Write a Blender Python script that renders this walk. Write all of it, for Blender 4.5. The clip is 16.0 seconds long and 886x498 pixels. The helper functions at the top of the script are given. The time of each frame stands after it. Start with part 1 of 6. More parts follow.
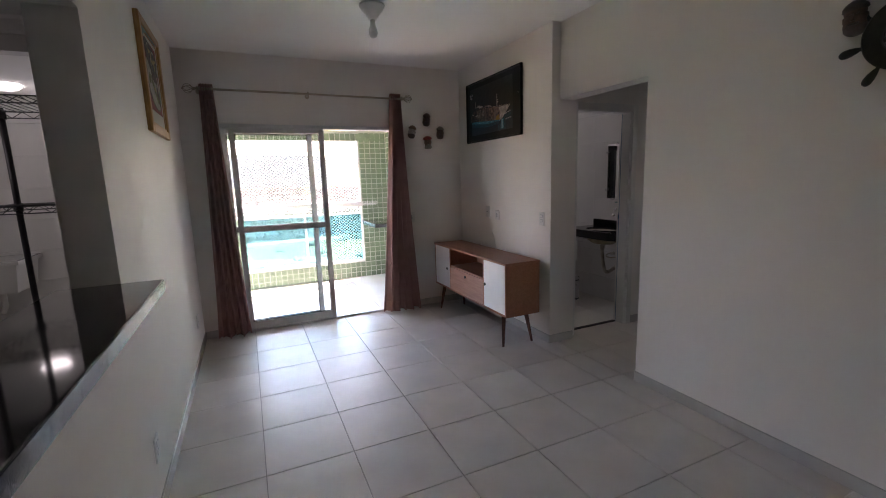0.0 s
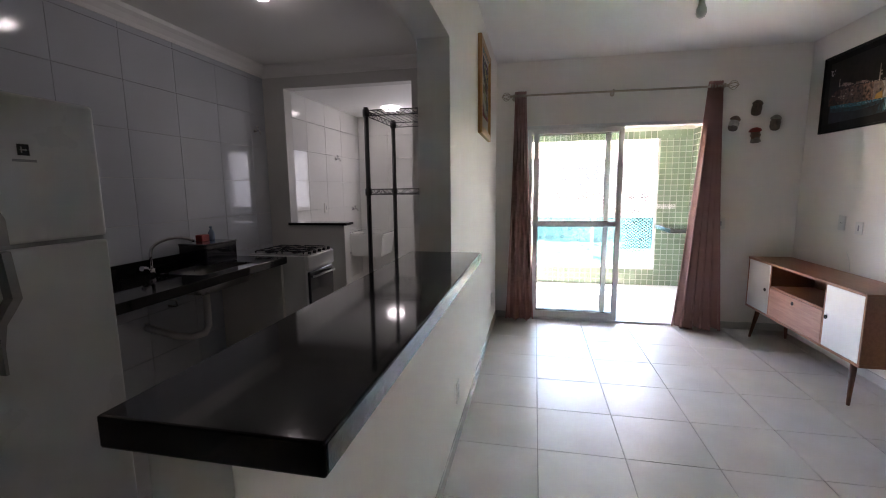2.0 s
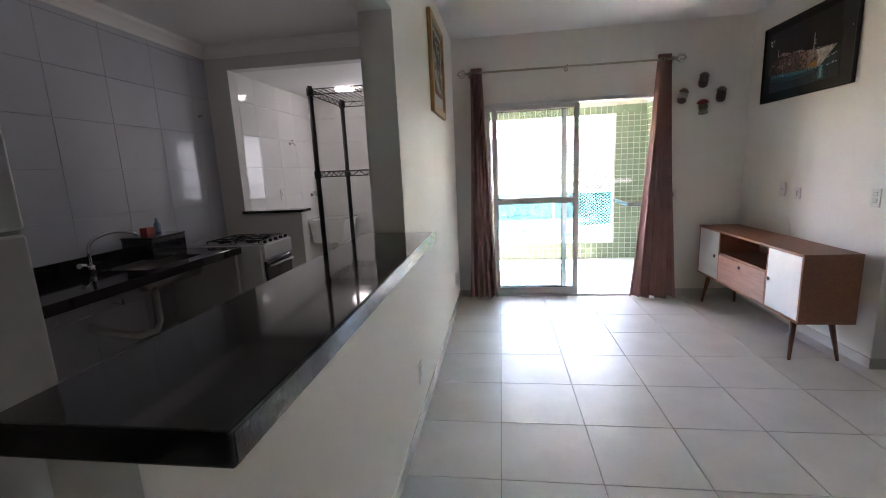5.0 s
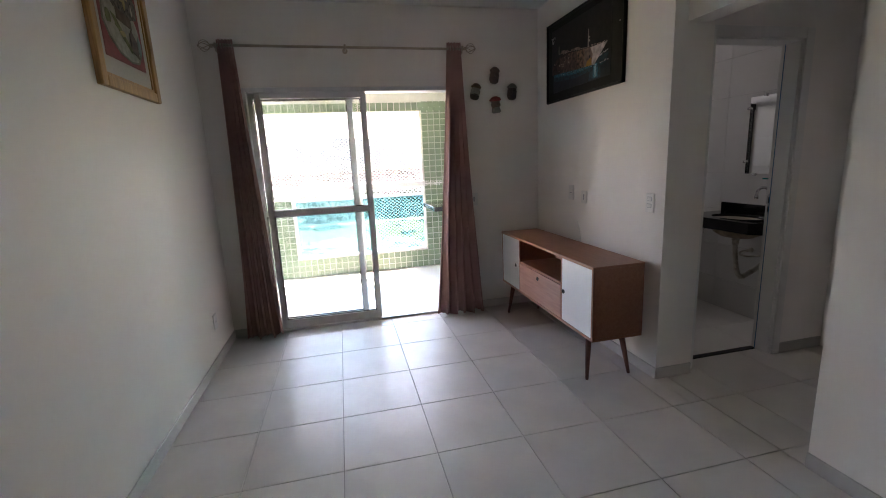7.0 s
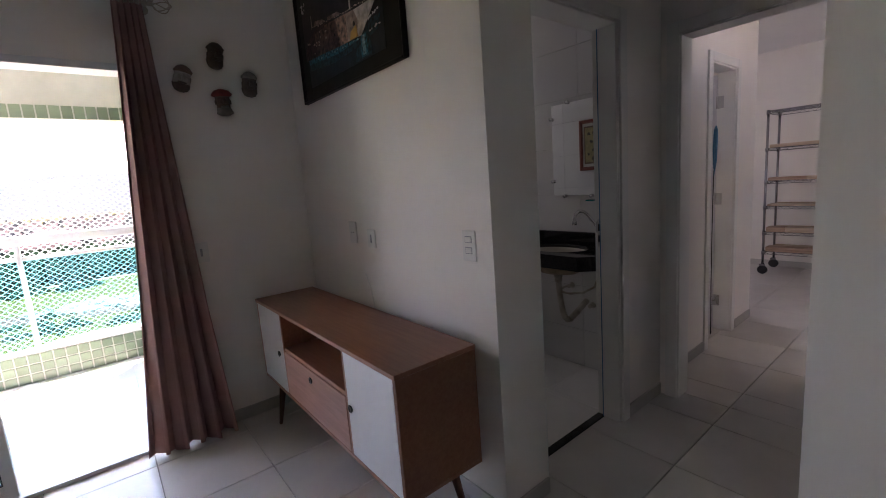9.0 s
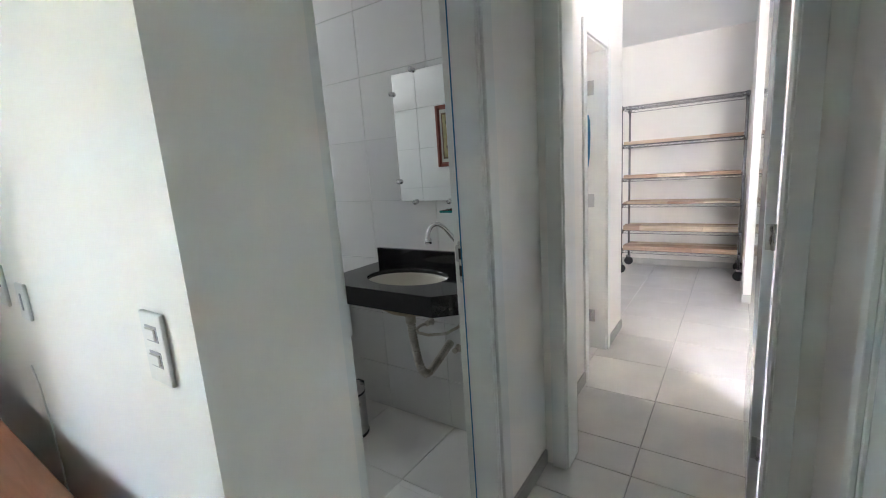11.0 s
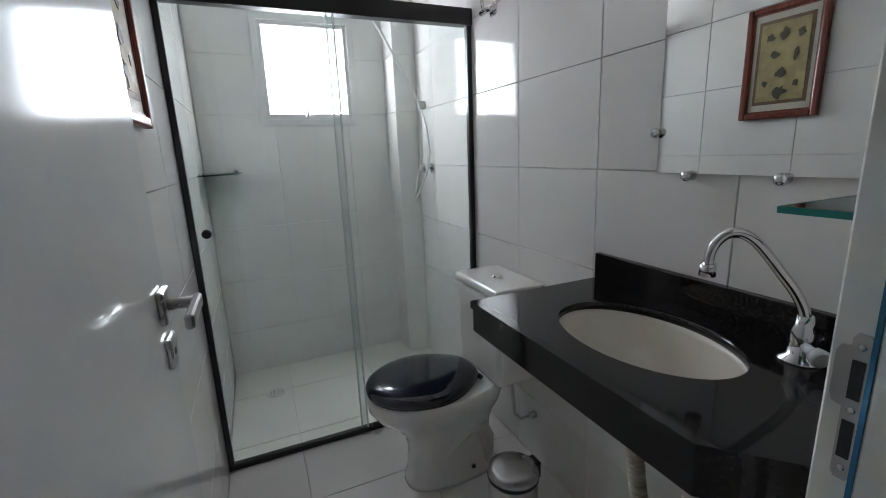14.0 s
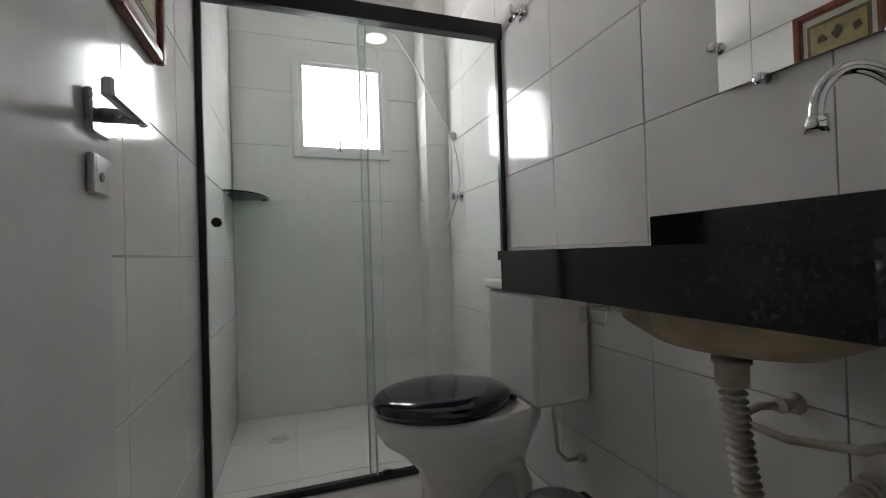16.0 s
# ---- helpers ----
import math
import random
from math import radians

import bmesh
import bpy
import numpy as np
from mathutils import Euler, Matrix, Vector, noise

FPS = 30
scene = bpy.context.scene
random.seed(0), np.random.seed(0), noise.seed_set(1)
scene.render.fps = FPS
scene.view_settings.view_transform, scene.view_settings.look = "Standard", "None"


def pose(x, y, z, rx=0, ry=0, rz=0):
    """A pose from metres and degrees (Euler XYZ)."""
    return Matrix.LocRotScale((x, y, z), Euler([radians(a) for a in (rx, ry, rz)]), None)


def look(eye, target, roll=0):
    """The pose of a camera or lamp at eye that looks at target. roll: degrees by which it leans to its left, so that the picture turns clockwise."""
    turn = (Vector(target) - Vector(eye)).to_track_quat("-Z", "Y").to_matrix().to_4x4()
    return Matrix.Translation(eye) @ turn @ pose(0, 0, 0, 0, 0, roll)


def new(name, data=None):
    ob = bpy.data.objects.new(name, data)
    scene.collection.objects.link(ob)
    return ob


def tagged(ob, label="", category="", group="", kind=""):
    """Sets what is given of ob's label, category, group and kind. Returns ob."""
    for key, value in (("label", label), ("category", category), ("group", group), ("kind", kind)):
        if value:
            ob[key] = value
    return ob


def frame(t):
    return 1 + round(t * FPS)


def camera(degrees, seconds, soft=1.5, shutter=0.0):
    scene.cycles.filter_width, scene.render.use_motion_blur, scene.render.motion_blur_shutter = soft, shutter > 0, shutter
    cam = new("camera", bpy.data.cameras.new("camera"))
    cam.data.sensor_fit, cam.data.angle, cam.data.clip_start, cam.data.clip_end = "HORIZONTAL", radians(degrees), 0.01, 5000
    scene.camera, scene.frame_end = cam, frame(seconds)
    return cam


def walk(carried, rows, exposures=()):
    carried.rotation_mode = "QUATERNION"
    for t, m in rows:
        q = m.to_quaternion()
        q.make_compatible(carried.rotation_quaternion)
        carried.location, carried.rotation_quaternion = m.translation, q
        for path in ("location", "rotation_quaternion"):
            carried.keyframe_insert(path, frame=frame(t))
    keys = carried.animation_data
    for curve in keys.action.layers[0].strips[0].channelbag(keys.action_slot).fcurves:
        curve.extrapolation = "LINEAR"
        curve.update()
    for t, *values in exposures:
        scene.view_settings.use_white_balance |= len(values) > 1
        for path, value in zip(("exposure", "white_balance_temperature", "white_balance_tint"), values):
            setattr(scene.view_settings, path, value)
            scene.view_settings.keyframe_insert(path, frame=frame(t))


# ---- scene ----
cam = camera(91.7, 16.0, soft=1.0)
EXPOSURES = [(0.0, 4.75, 7250, 32), (0.5, 4.72, 7150, 30), (1.5, 5.25, 7150, 30), (3.0, 5.55, 7150, 27), (5.5, 5.55, 7100, 27), (6.0, 5.2, 7100, 28), (6.5, 4.9, 7150, 28), (7.0, 4.85, 7200, 28), (8.3, 4.42, 7150, 30), (9.0, 4.55, 7000, 31), (9.5, 5.3, 6750, 25), (10.0, 6.45, 6450, 18), (12.5, 6.5, 6700, 11), (13.5, 6.4, 6420, 15), (14.5, 6.28, 6750, 16), (16.0, 6.12, 7050, 17)]
PATH = [
    (0, (0.49, -0.071, 1.489), (1.3, 1.728, 1.164), -1.8),
    (0.5, (0.472, -0.033, 1.426), (0.951, 1.885, 1.122), -1.7),
    (1, (0.455, -0.051, 1.439), (0.608, 1.923, 1.153), -1.1),
    (1.5, (0.437, -0.076, 1.445), (0.298, 1.899, 1.162), -0.7),
    (2, (0.406, -0.109, 1.433), (-0.005, 1.828, 1.152), -0.6),
    (2.5, (0.378, -0.138, 1.429), (-0.237, 1.739, 1.119), -1.2),
    (3, (0.351, -0.132, 1.421), (-0.3, 1.732, 1.099), -1.2),
    (3.2, (0.341, -0.131, 1.42), (-0.321, 1.728, 1.093), -1.2),
    (5.3, (0.53, -0.039, 1.405), (0.431, 1.924, 1.034), -2.7),
    (5.5, (0.572, 0.012, 1.399), (0.605, 1.975, 1.021), -2.6),
    (6, (0.696, 0.231, 1.4), (0.991, 2.17, 1.005), -2.2),
    (6.5, (0.817, 0.462, 1.407), (1.254, 2.372, 1.01), -2.3),
    (7, (1.012, 0.738, 1.413), (1.446, 2.65, 1.016), -2.7),
    (7.5, (1.128, 1.039, 1.399), (1.79, 2.882, 0.993), -2.1),
    (8, (1.234, 1.352, 1.4), (2.187, 3.07, 1.025), -2.5),
    (8.5, (1.492, 1.585, 1.38), (2.576, 3.234, 1.054), -4.2),
    (9, (1.761, 1.818, 1.353), (2.991, 3.365, 1.047), -4.3),
    (9.5, (2.005, 2.054, 1.339), (3.489, 3.352, 1.002), -4.5),
    (10, (2.216, 2.147, 1.345), (3.837, 3.264, 0.99), -4.2),
    (12.3, (3.034, 2.543, 1.352), (4.608, 3.71, 0.949), -3.9),
    (12.5, (3.11, 2.591, 1.34), (4.577, 3.892, 0.947), -3.0),
    (13, (3.249, 2.685, 1.328), (4.366, 4.295, 0.928), -2.5),
    (13.5, (3.304, 2.81, 1.292), (4.177, 4.56, 0.873), -2.4),
    (14, (3.323, 2.881, 1.274), (4.094, 4.674, 0.836), -2.3),
    (14.5, (3.321, 2.909, 1.267), (3.993, 4.735, 0.804), -2.5),
    (15, (3.344, 2.938, 1.213), (3.962, 4.783, 0.747), -2.4),
    (15.5, (3.388, 2.992, 1.018), (4.015, 4.877, 0.782), -1.8),
    (16, (3.397, 3.007, 0.878), (4.049, 4.897, 0.9), -1.8),
]
walk(cam, [(t, look(eye, aim, roll)) for t, eye, aim, roll in PATH], EXPOSURES)

# ---- world and sun ----
SUN_EL, SUN_AZ = 62.0, 38.0          # degrees; azimuth counted from +y towards +x
world = bpy.data.worlds.new("sky")
scene.world = world
world.use_nodes = True
wn = world.node_tree.nodes
sky = wn.new("ShaderNodeTexSky")
sky.sky_type = "NISHITA"
sky.sun_disc = False
sky.sun_elevation, sky.sun_rotation = radians(SUN_EL), radians(SUN_AZ)
sky.dust_density = 3.0
world.node_tree.links.new(sky.outputs[0], wn["Background"].inputs[0])
wn["Background"].inputs[1].default_value = 0.15


def lamp(kind, name, m, energy, color=(1, 1, 1), size=0.1, size_y=None, angle=0.5):
    data = bpy.data.lights.new(name, kind)
    data.energy, data.color = energy, color
    if kind == "AREA":
        data.shape, data.size, data.size_y = "RECTANGLE", size, size_y or size
    elif kind == "SUN":
        data.angle = radians(angle)
    else:
        data.shadow_soft_size = size
    ob = new(name, data)
    ob.matrix_world = m
    return ob


sa, se = radians(SUN_AZ), radians(SUN_EL)
sun_dir = Vector((math.sin(sa) * math.cos(se), math.cos(sa) * math.cos(se), math.sin(se)))
lamp("SUN", "sun", look(sun_dir * 50, (0, 0, 0)), 4.6, (1.0, 0.95, 0.88))
# the sky's light in the openings of the wet room, laundry and unseen bedroom windows
lamp("AREA", "bathroom_window_light", look((3.68, 5.628, 1.757), (3.68, 4.0, 1.757)), 0.107, (0.86, 0.92, 1.0), 0.475, 0.485)
lamp("AREA", "laundry_window_light", look((-0.77, 5.66, 1.58), (-0.77, 3, 1.58)), 0.13, (0.80, 0.89, 1.0), 0.9, 0.8)
lamp("AREA", "bedroom_window_light", look((6.9, 5.55, 1.6), (7.0, 2.0, 1.3)), 0.22, (0.82, 0.885, 1.0), 1.4, 1.2)


# ---- materials ----
def material(name, color, rough=0.5, metal=0.0, var=0.06, scale=6.0, bump=0.0, bscale=60.0, spec=0.5, per_object=0.0,
             per_island=0.0, color2=None, fine=0.0, coat=0.0, rvar=0.1):
    """A principled surface with broad blotches, fine grain, relief, and tint per object."""
    m = bpy.data.materials.new(name)
    m.use_nodes = True
    nt = m.node_tree
    N, L = nt.nodes, nt.links
    p = N["Principled BSDF"]
    p.inputs["Metallic"].default_value = metal
    p.inputs["Specular IOR Level"].default_value = spec
    p.inputs["Coat Weight"].default_value = coat
    tc = N.new("ShaderNodeTexCoord")
    n1 = N.new("ShaderNodeTexNoise")
    n1.inputs["Scale"].default_value, n1.inputs["Detail"].default_value = scale, 5
    L.new(tc.outputs["Object"], n1.inputs["Vector"])
    mix = N.new("ShaderNodeMixRGB")
    mix.inputs[1].default_value = (*color, 1)
    c2 = color2 or tuple(c * (1 - var * 2) for c in color)
    mix.inputs[2].default_value = (*c2, 1)
    ramp = N.new("ShaderNodeMapRange")
    ramp.inputs[1].default_value, ramp.inputs[2].default_value = 0.35, 0.68
    L.new(n1.outputs[0], ramp.inputs[0])
    L.new(ramp.outputs[0], mix.inputs[0])
    out = mix.outputs[0]
    for amount, socket in ((per_object, ("ShaderNodeObjectInfo", "Random")), (per_island, ("ShaderNodeNewGeometry", "Random Per Island")),
                           (fine, None)):
        if amount:
            if socket:
                src = N.new(socket[0]).outputs[socket[1]]
            else:
                nf = N.new("ShaderNodeTexNoise")
                nf.inputs["Scale"].default_value, nf.inputs["Detail"].default_value = scale * 14, 3
                L.new(tc.outputs["Object"], nf.inputs["Vector"])
                src = nf.outputs[0]
            mr = N.new("ShaderNodeMapRange")
            mr.inputs[3].default_value, mr.inputs[4].default_value = 1 - amount, 1 + amount
            L.new(src, mr.inputs[0])
            h = N.new("ShaderNodeHueSaturation")
            L.new(mr.outputs[0], h.inputs["Value"])
            L.new(out, h.inputs["Color"])
            out = h.outputs[0]
    L.new(out, p.inputs["Base Color"])
    rr = N.new("ShaderNodeMapRange")
    rr.inputs[3].default_value, rr.inputs[4].default_value = max(0.02, rough * (1 - rvar)), min(1, rough * (1 + rvar))
    L.new(n1.outputs[0], rr.inputs[0])
    L.new(rr.outputs[0], p.inputs["Roughness"])
    if bump:
        nb = N.new("ShaderNodeTexNoise")
        nb.inputs["Scale"].default_value, nb.inputs["Detail"].default_value = bscale, 4
        L.new(tc.outputs["Object"], nb.inputs["Vector"])
        b = N.new("ShaderNodeBump")
        b.inputs["Strength"].default_value, b.inputs["Distance"].default_value = bump, 0.004
        L.new(nb.outputs[0], b.inputs["Height"])
        L.new(b.outputs[0], p.inputs["Normal"])
    return m


def wood(name, c1, c2, rough=0.45, axis="Y", rings=9.0):
    m = material(name, c1, rough, bump=0.05, bscale=90)
    nt = m.node_tree
    N, L = nt.nodes, nt.links
    tc = N.new("ShaderNodeTexCoord")
    mp = N.new("ShaderNodeMapping")
    s = {"X": (0.6, 9, 9), "Y": (9, 0.6, 9), "Z": (9, 9, 0.6)}[axis]
    mp.inputs["Scale"].default_value = s
    L.new(tc.outputs["Object"], mp.inputs["Vector"])
    n = N.new("ShaderNodeTexNoise")
    n.inputs["Scale"].default_value, n.inputs["Detail"].default_value, n.inputs["Distortion"].default_value = rings, 8, 0.6
    L.new(mp.outputs[0], n.inputs["Vector"])
    cr = N.new("ShaderNodeValToRGB")
    cr.color_ramp.elements[0].position, cr.color_ramp.elements[0].color = 0.35, (*c1, 1)
    cr.color_ramp.elements[1].position, cr.color_ramp.elements[1].color = 0.65, (*c2, 1)
    L.new(n.outputs[0], cr.inputs[0])
    L.new(cr.outputs[0], N["Principled BSDF"].inputs["Base Color"])
    return m


def glass(name, tint=(1, 1, 1), rough=0.0, alpha=0.0):
    """Thin clear glass: a transparent sheet with a mirror gloss that grows to the edge."""
    m = bpy.data.materials.new(name)
    m.use_nodes = True
    N, L = m.node_tree.nodes, m.node_tree.links
    N.remove(N["Principled BSDF"])
    tr, gl, mx, fr = (N.new("ShaderNode" + k) for k in ("BsdfTransparent", "BsdfGlossy", "MixShader", "Fresnel"))
    tr.inputs[0].default_value = (*tint, 1)
    gl.inputs["Roughness"].default_value = rough
    fr.inputs["IOR"].default_value = 1.5
    L.new(fr.outputs[0], mx.inputs[0])
    L.new(tr.outputs[0], mx.inputs[1])
    L.new(gl.outputs[0], mx.inputs[2])
    L.new(mx.outputs[0], N["Material Output"].inputs[0])
    return m


M_WALL = material("wall_paint", (0.86, 0.82, 0.765), 0.6, var=0.02, scale=1.3, bump=0.12, bscale=45, fine=0.01)
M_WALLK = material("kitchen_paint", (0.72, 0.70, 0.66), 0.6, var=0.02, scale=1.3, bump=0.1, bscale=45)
M_CEIL = material("ceiling_paint", (0.90, 0.885, 0.85), 0.75, var=0.02, scale=1.2, bump=0.05)
M_FLOOR = material("porcelain_floor_tile", (0.61, 0.575, 0.53), 0.37, var=0.05, scale=3.5, per_object=0.025, fine=0.025, rvar=0.04)
M_GROUT = material("grout", (0.30, 0.285, 0.26), 0.85, var=0.15, scale=4, bump=0.2)
M_GROUT_W = material("pale_grout", (0.76, 0.75, 0.72), 0.8, var=0.06, scale=4)
M_BASE = material("baseboard_tile", (0.58, 0.56, 0.52), 0.25, var=0.05, scale=4)
M_TILE = material("white_glazed_tile", (0.80, 0.79, 0.765), 0.09, var=0.015, scale=2.2, per_object=0.012, rvar=0.3)
M_BATHFLOOR = material("satin_bathroom_floor_tile", (0.84, 0.815, 0.765), 0.30, var=0.03, scale=3, per_object=0.015, fine=0.01)
# White tile darkened and blued here to stand in for dimmer, cooler kitchen light.
M_TILEK = material("dim_toned_kitchen_tile", (0.54, 0.565, 0.60), 0.08, var=0.015, scale=2.2, per_object=0.012, rvar=0.3)
M_GRANITE = material("black_granite", (0.008, 0.008, 0.009), 0.07, var=0.3, scale=130, color2=(0.018, 0.017, 0.016), fine=0.5, rvar=0.3)
M_WHITE = material("white_enamel", (0.80, 0.80, 0.79), 0.25, var=0.02, scale=3)
M_TRIM = material("painted_trim", (0.78, 0.77, 0.73), 0.35, var=0.02, scale=3, bump=0.02)
M_ALU = material("white_aluminium", (0.74, 0.74, 0.73), 0.3, var=0.03, scale=5)
M_RUBBER = material("black_rubber", (0.02, 0.02, 0.02), 0.6)
M_BLACK = material("black_aluminium", (0.015, 0.015, 0.017), 0.35, var=0.1)
M_CHROME = material("chrome", (0.75, 0.75, 0.76), 0.08, 1.0, var=0.02)
M_STEEL = material("brushed_steel", (0.52, 0.51, 0.50), 0.28, 1.0, var=0.05, scale=8, fine=0.06)
M_DARKMETAL = material("dark_painted_wire", (0.13, 0.13, 0.135), 0.32, 0.8, var=0.1)
M_CERAMIC = material("white_ceramic", (0.80, 0.79, 0.76), 0.06, var=0.015, coat=0.3)
M_PLASTIC = material("white_plastic", (0.76, 0.75, 0.71), 0.35, var=0.03)
M_GREY = material("grey_plastic", (0.36, 0.37, 0.38), 0.4, var=0.03)
M_BLACKP = material("glossy_black_plastic", (0.008, 0.009, 0.014), 0.1, coat=0.4)
M_SEAT = material("blue_black_seat_plastic", (0.006, 0.009, 0.022), 0.13, coat=0.5, var=0.1)
M_WOOD = wood("reddish_walnut", (0.265, 0.102, 0.052), (0.315, 0.128, 0.070), 0.40, "Y", 7)
M_WOODL = wood("drawer_front_wood", (0.34, 0.165, 0.115), (0.42, 0.215, 0.155), 0.4, "Y", 7)
M_WOODD = wood("dark_leg_wood", (0.10, 0.032, 0.017), (0.17, 0.06, 0.03), 0.35, "Z", 7)
M_GOLD = wood("gilded_frame", (0.38, 0.19, 0.06), (0.55, 0.31, 0.11), 0.35, "Z", 10)
M_REDWOOD = wood("red_mahogany", (0.16, 0.035, 0.02), (0.25, 0.06, 0.035), 0.3, "Z", 7)
M_PINE = wood("bleached_board", (0.50, 0.36, 0.25), (0.70, 0.55, 0.42), 0.6, "Y", 5)
M_CURTAIN = material("brown_curtain_cloth", (0.43, 0.24, 0.215), 0.9, var=0.06, scale=4, bump=0.3, bscale=500, fine=0.05)
M_ROD = material("aged_nickel", (0.52, 0.45, 0.36), 0.3, 0.8, var=0.1)
M_GREEN = material("green_mosaic_tile", (0.24, 0.33, 0.17), 0.2, var=0.12, scale=2, per_island=0.16)
M_BALC = material("pale_balcony_tile", (0.76, 0.745, 0.71), 0.3, var=0.03, scale=3, per_object=0.02)
M_GREENG = material("white_mosaic_grout", (0.50, 0.52, 0.45), 0.8)
M_PANE = glass("window_pane", (0.97, 0.985, 0.98))
M_SHOWER = glass("shower_glass", (0.93, 0.965, 0.955))
M_NET = material("white_net_cord", (0.85, 0.85, 0.83), 0.7)
M_MIRROR = material("mirror_silver", (0.90, 0.92, 0.91), 0.0, 1.0, var=0.0, rvar=0.0)
M_GREENGLASS = glass("shelf_glass", (0.25, 0.62, 0.52), 0.05)
M_DOOR = material("white_door_enamel", (0.78, 0.785, 0.79), 0.13, var=0.015, scale=1.5, bump=0.025, bscale=9, rvar=0.05, coat=0.2)


def frosted(name, color):
    """A pane that lets diffused daylight through."""
    m = bpy.data.materials.new(name)
    m.use_nodes = True
    N, L = m.node_tree.nodes, m.node_tree.links
    N.remove(N["Principled BSDF"])
    t = N.new("ShaderNodeBsdfTranslucent")
    t.inputs[0].default_value = (*color, 1)
    L.new(t.outputs[0], N["Material Output"].inputs[0])
    return m


# ---- shape helpers ----
def box(bm, x0, x1, y0, y1, z0, z1, bevel=0.0, m=None, seg=1):
    r = bmesh.ops.create_cube(bm, size=1.0)
    vs = r["verts"]
    mat = Matrix.Translation(((x0 + x1) / 2, (y0 + y1) / 2, (z0 + z1) / 2)) @ Matrix.Diagonal((abs(x1 - x0), abs(y1 - y0), abs(z1 - z0), 1))
    bmesh.ops.transform(bm, matrix=(m @ mat) if m else mat, verts=vs)
    if bevel:
        es = list({e for v in vs for e in v.link_edges})
        bmesh.ops.bevel(bm, geom=es, offset=bevel, segments=seg, affect="EDGES", profile=0.5)
    return bm


def tube(bm, pts, r, n=10, closed=False, cap=True):
    """A round tube along points; r is a number or one per point."""
    pts = [Vector(p) for p in pts]
    rs = r if isinstance(r, (list, tuple)) else [r] * len(pts)
    rings, prev = [], None
    k = len(pts)
    for i, p in enumerate(pts):
        a = pts[i - 1] if (i or closed) else p
        b = pts[(i + 1) % k] if (i < k - 1 or closed) else p
        d = (b - a).normalized()
        if prev is None:
            u = d.orthogonal().normalized()
        else:
            u = (prev - d * prev.dot(d)).normalized()
        prev = u
        w = d.cross(u)
        rings.append([bm.verts.new(p + (u * math.cos(2 * math.pi * j / n) + w * math.sin(2 * math.pi * j / n)) * rs[i]) for j in range(n)])
    for i in range(k if closed else k - 1):
        A, B = rings[i], rings[(i + 1) % k]
        for j in range(n):
            bm.faces.new((A[j], A[(j + 1) % n], B[(j + 1) % n], B[j])).smooth = True
    if cap and not closed:
        bm.faces.new(list(reversed(rings[0])))
        bm.faces.new(rings[-1])
    return bm


def lathe(bm, prof, c=(0, 0, 0), n=32, sx=1.0, sy=1.0, m=None):
    """Turns a profile of (radius, height) about z."""
    rings = []
    c = Vector(c)
    for r, z in prof:
        ring = []
        for j in range(n):
            v = Vector((r * sx * math.cos(2 * math.pi * j / n), r * sy * math.sin(2 * math.pi * j / n), z))
            ring.append(bm.verts.new((m @ v if m else v) + c))
        rings.append(ring)
    for A, B in zip(rings, rings[1:]):
        for j in range(n):
            bm.faces.new((A[j], A[(j + 1) % n], B[(j + 1) % n], B[j])).smooth = True
    bm.faces.new(list(reversed(rings[0])))
    bm.faces.new(rings[-1])
    return bm


def loft(bm, rings, smooth=True, cap=True):
    """Skins rings of points that have the same count."""
    R = [[bm.verts.new(p) for p in ring] for ring in rings]
    n = len(R[0])
    for A, B in zip(R, R[1:]):
        for j in range(n):
            bm.faces.new((A[j], A[(j + 1) % n], B[(j + 1) % n], B[j])).smooth = smooth
    if cap:
        bm.faces.new(list(reversed(R[0])))
        bm.faces.new(R[-1])
    return bm


def part(name, bm, mat, parent=None, label="", kind=""):
    me = bpy.data.meshes.new(name)
    bmesh.ops.recalc_face_normals(bm, faces=bm.faces)
    bm.to_mesh(me)
    bm.free()
    me.materials.append(mat)
    ob = new(name, me)
    ob.parent = parent
    if parent is not None:
        ob.matrix_parent_inverse = parent.matrix_basis.inverted()
    return tagged(ob, label, kind=kind)


def thing(name, label, category, at=(0, 0, 0), group=""):
    e = new(name)
    e.location = at
    e.empty_display_size = 0.1
    return tagged(e, label, category, group)


def solid(name, boxes, mat, label="", bevel=0.0, parent=None):
    bm = bmesh.new()
    for b in boxes:
        box(bm, *b, bevel=bevel)
    return part(name, bm, mat, parent, label, kind="structure" if parent is None else "")


def slab_piece(w, h, t, bevel, mat, name):
    """A shared tile mesh, w by h in its own xy plane, t thick, worn edge."""
    bm = bmesh.new()
    a, b = w / 2, h / 2
    lo = [bm.verts.new((x, y, 0)) for x, y in ((-a, -b), (a, -b), (a, b), (-a, b))]
    mi = [bm.verts.new((x, y, t - bevel)) for x, y in ((-a, -b), (a, -b), (a, b), (-a, b))]
    hi = [bm.verts.new((x, y, t)) for x, y in ((-a + bevel, -b + bevel), (a - bevel, -b + bevel), (a - bevel, b - bevel), (-a + bevel, b - bevel))]
    for A, B in ((lo, mi), (mi, hi)):
        for j in range(4):
            bm.faces.new((A[j], A[(j + 1) % 4], B[(j + 1) % 4], B[j]))
    bm.faces.new(hi)
    me = bpy.data.meshes.new(name)
    bm.to_mesh(me)
    bm.free()
    me.materials.append(mat)
    return me


PIECES = {}


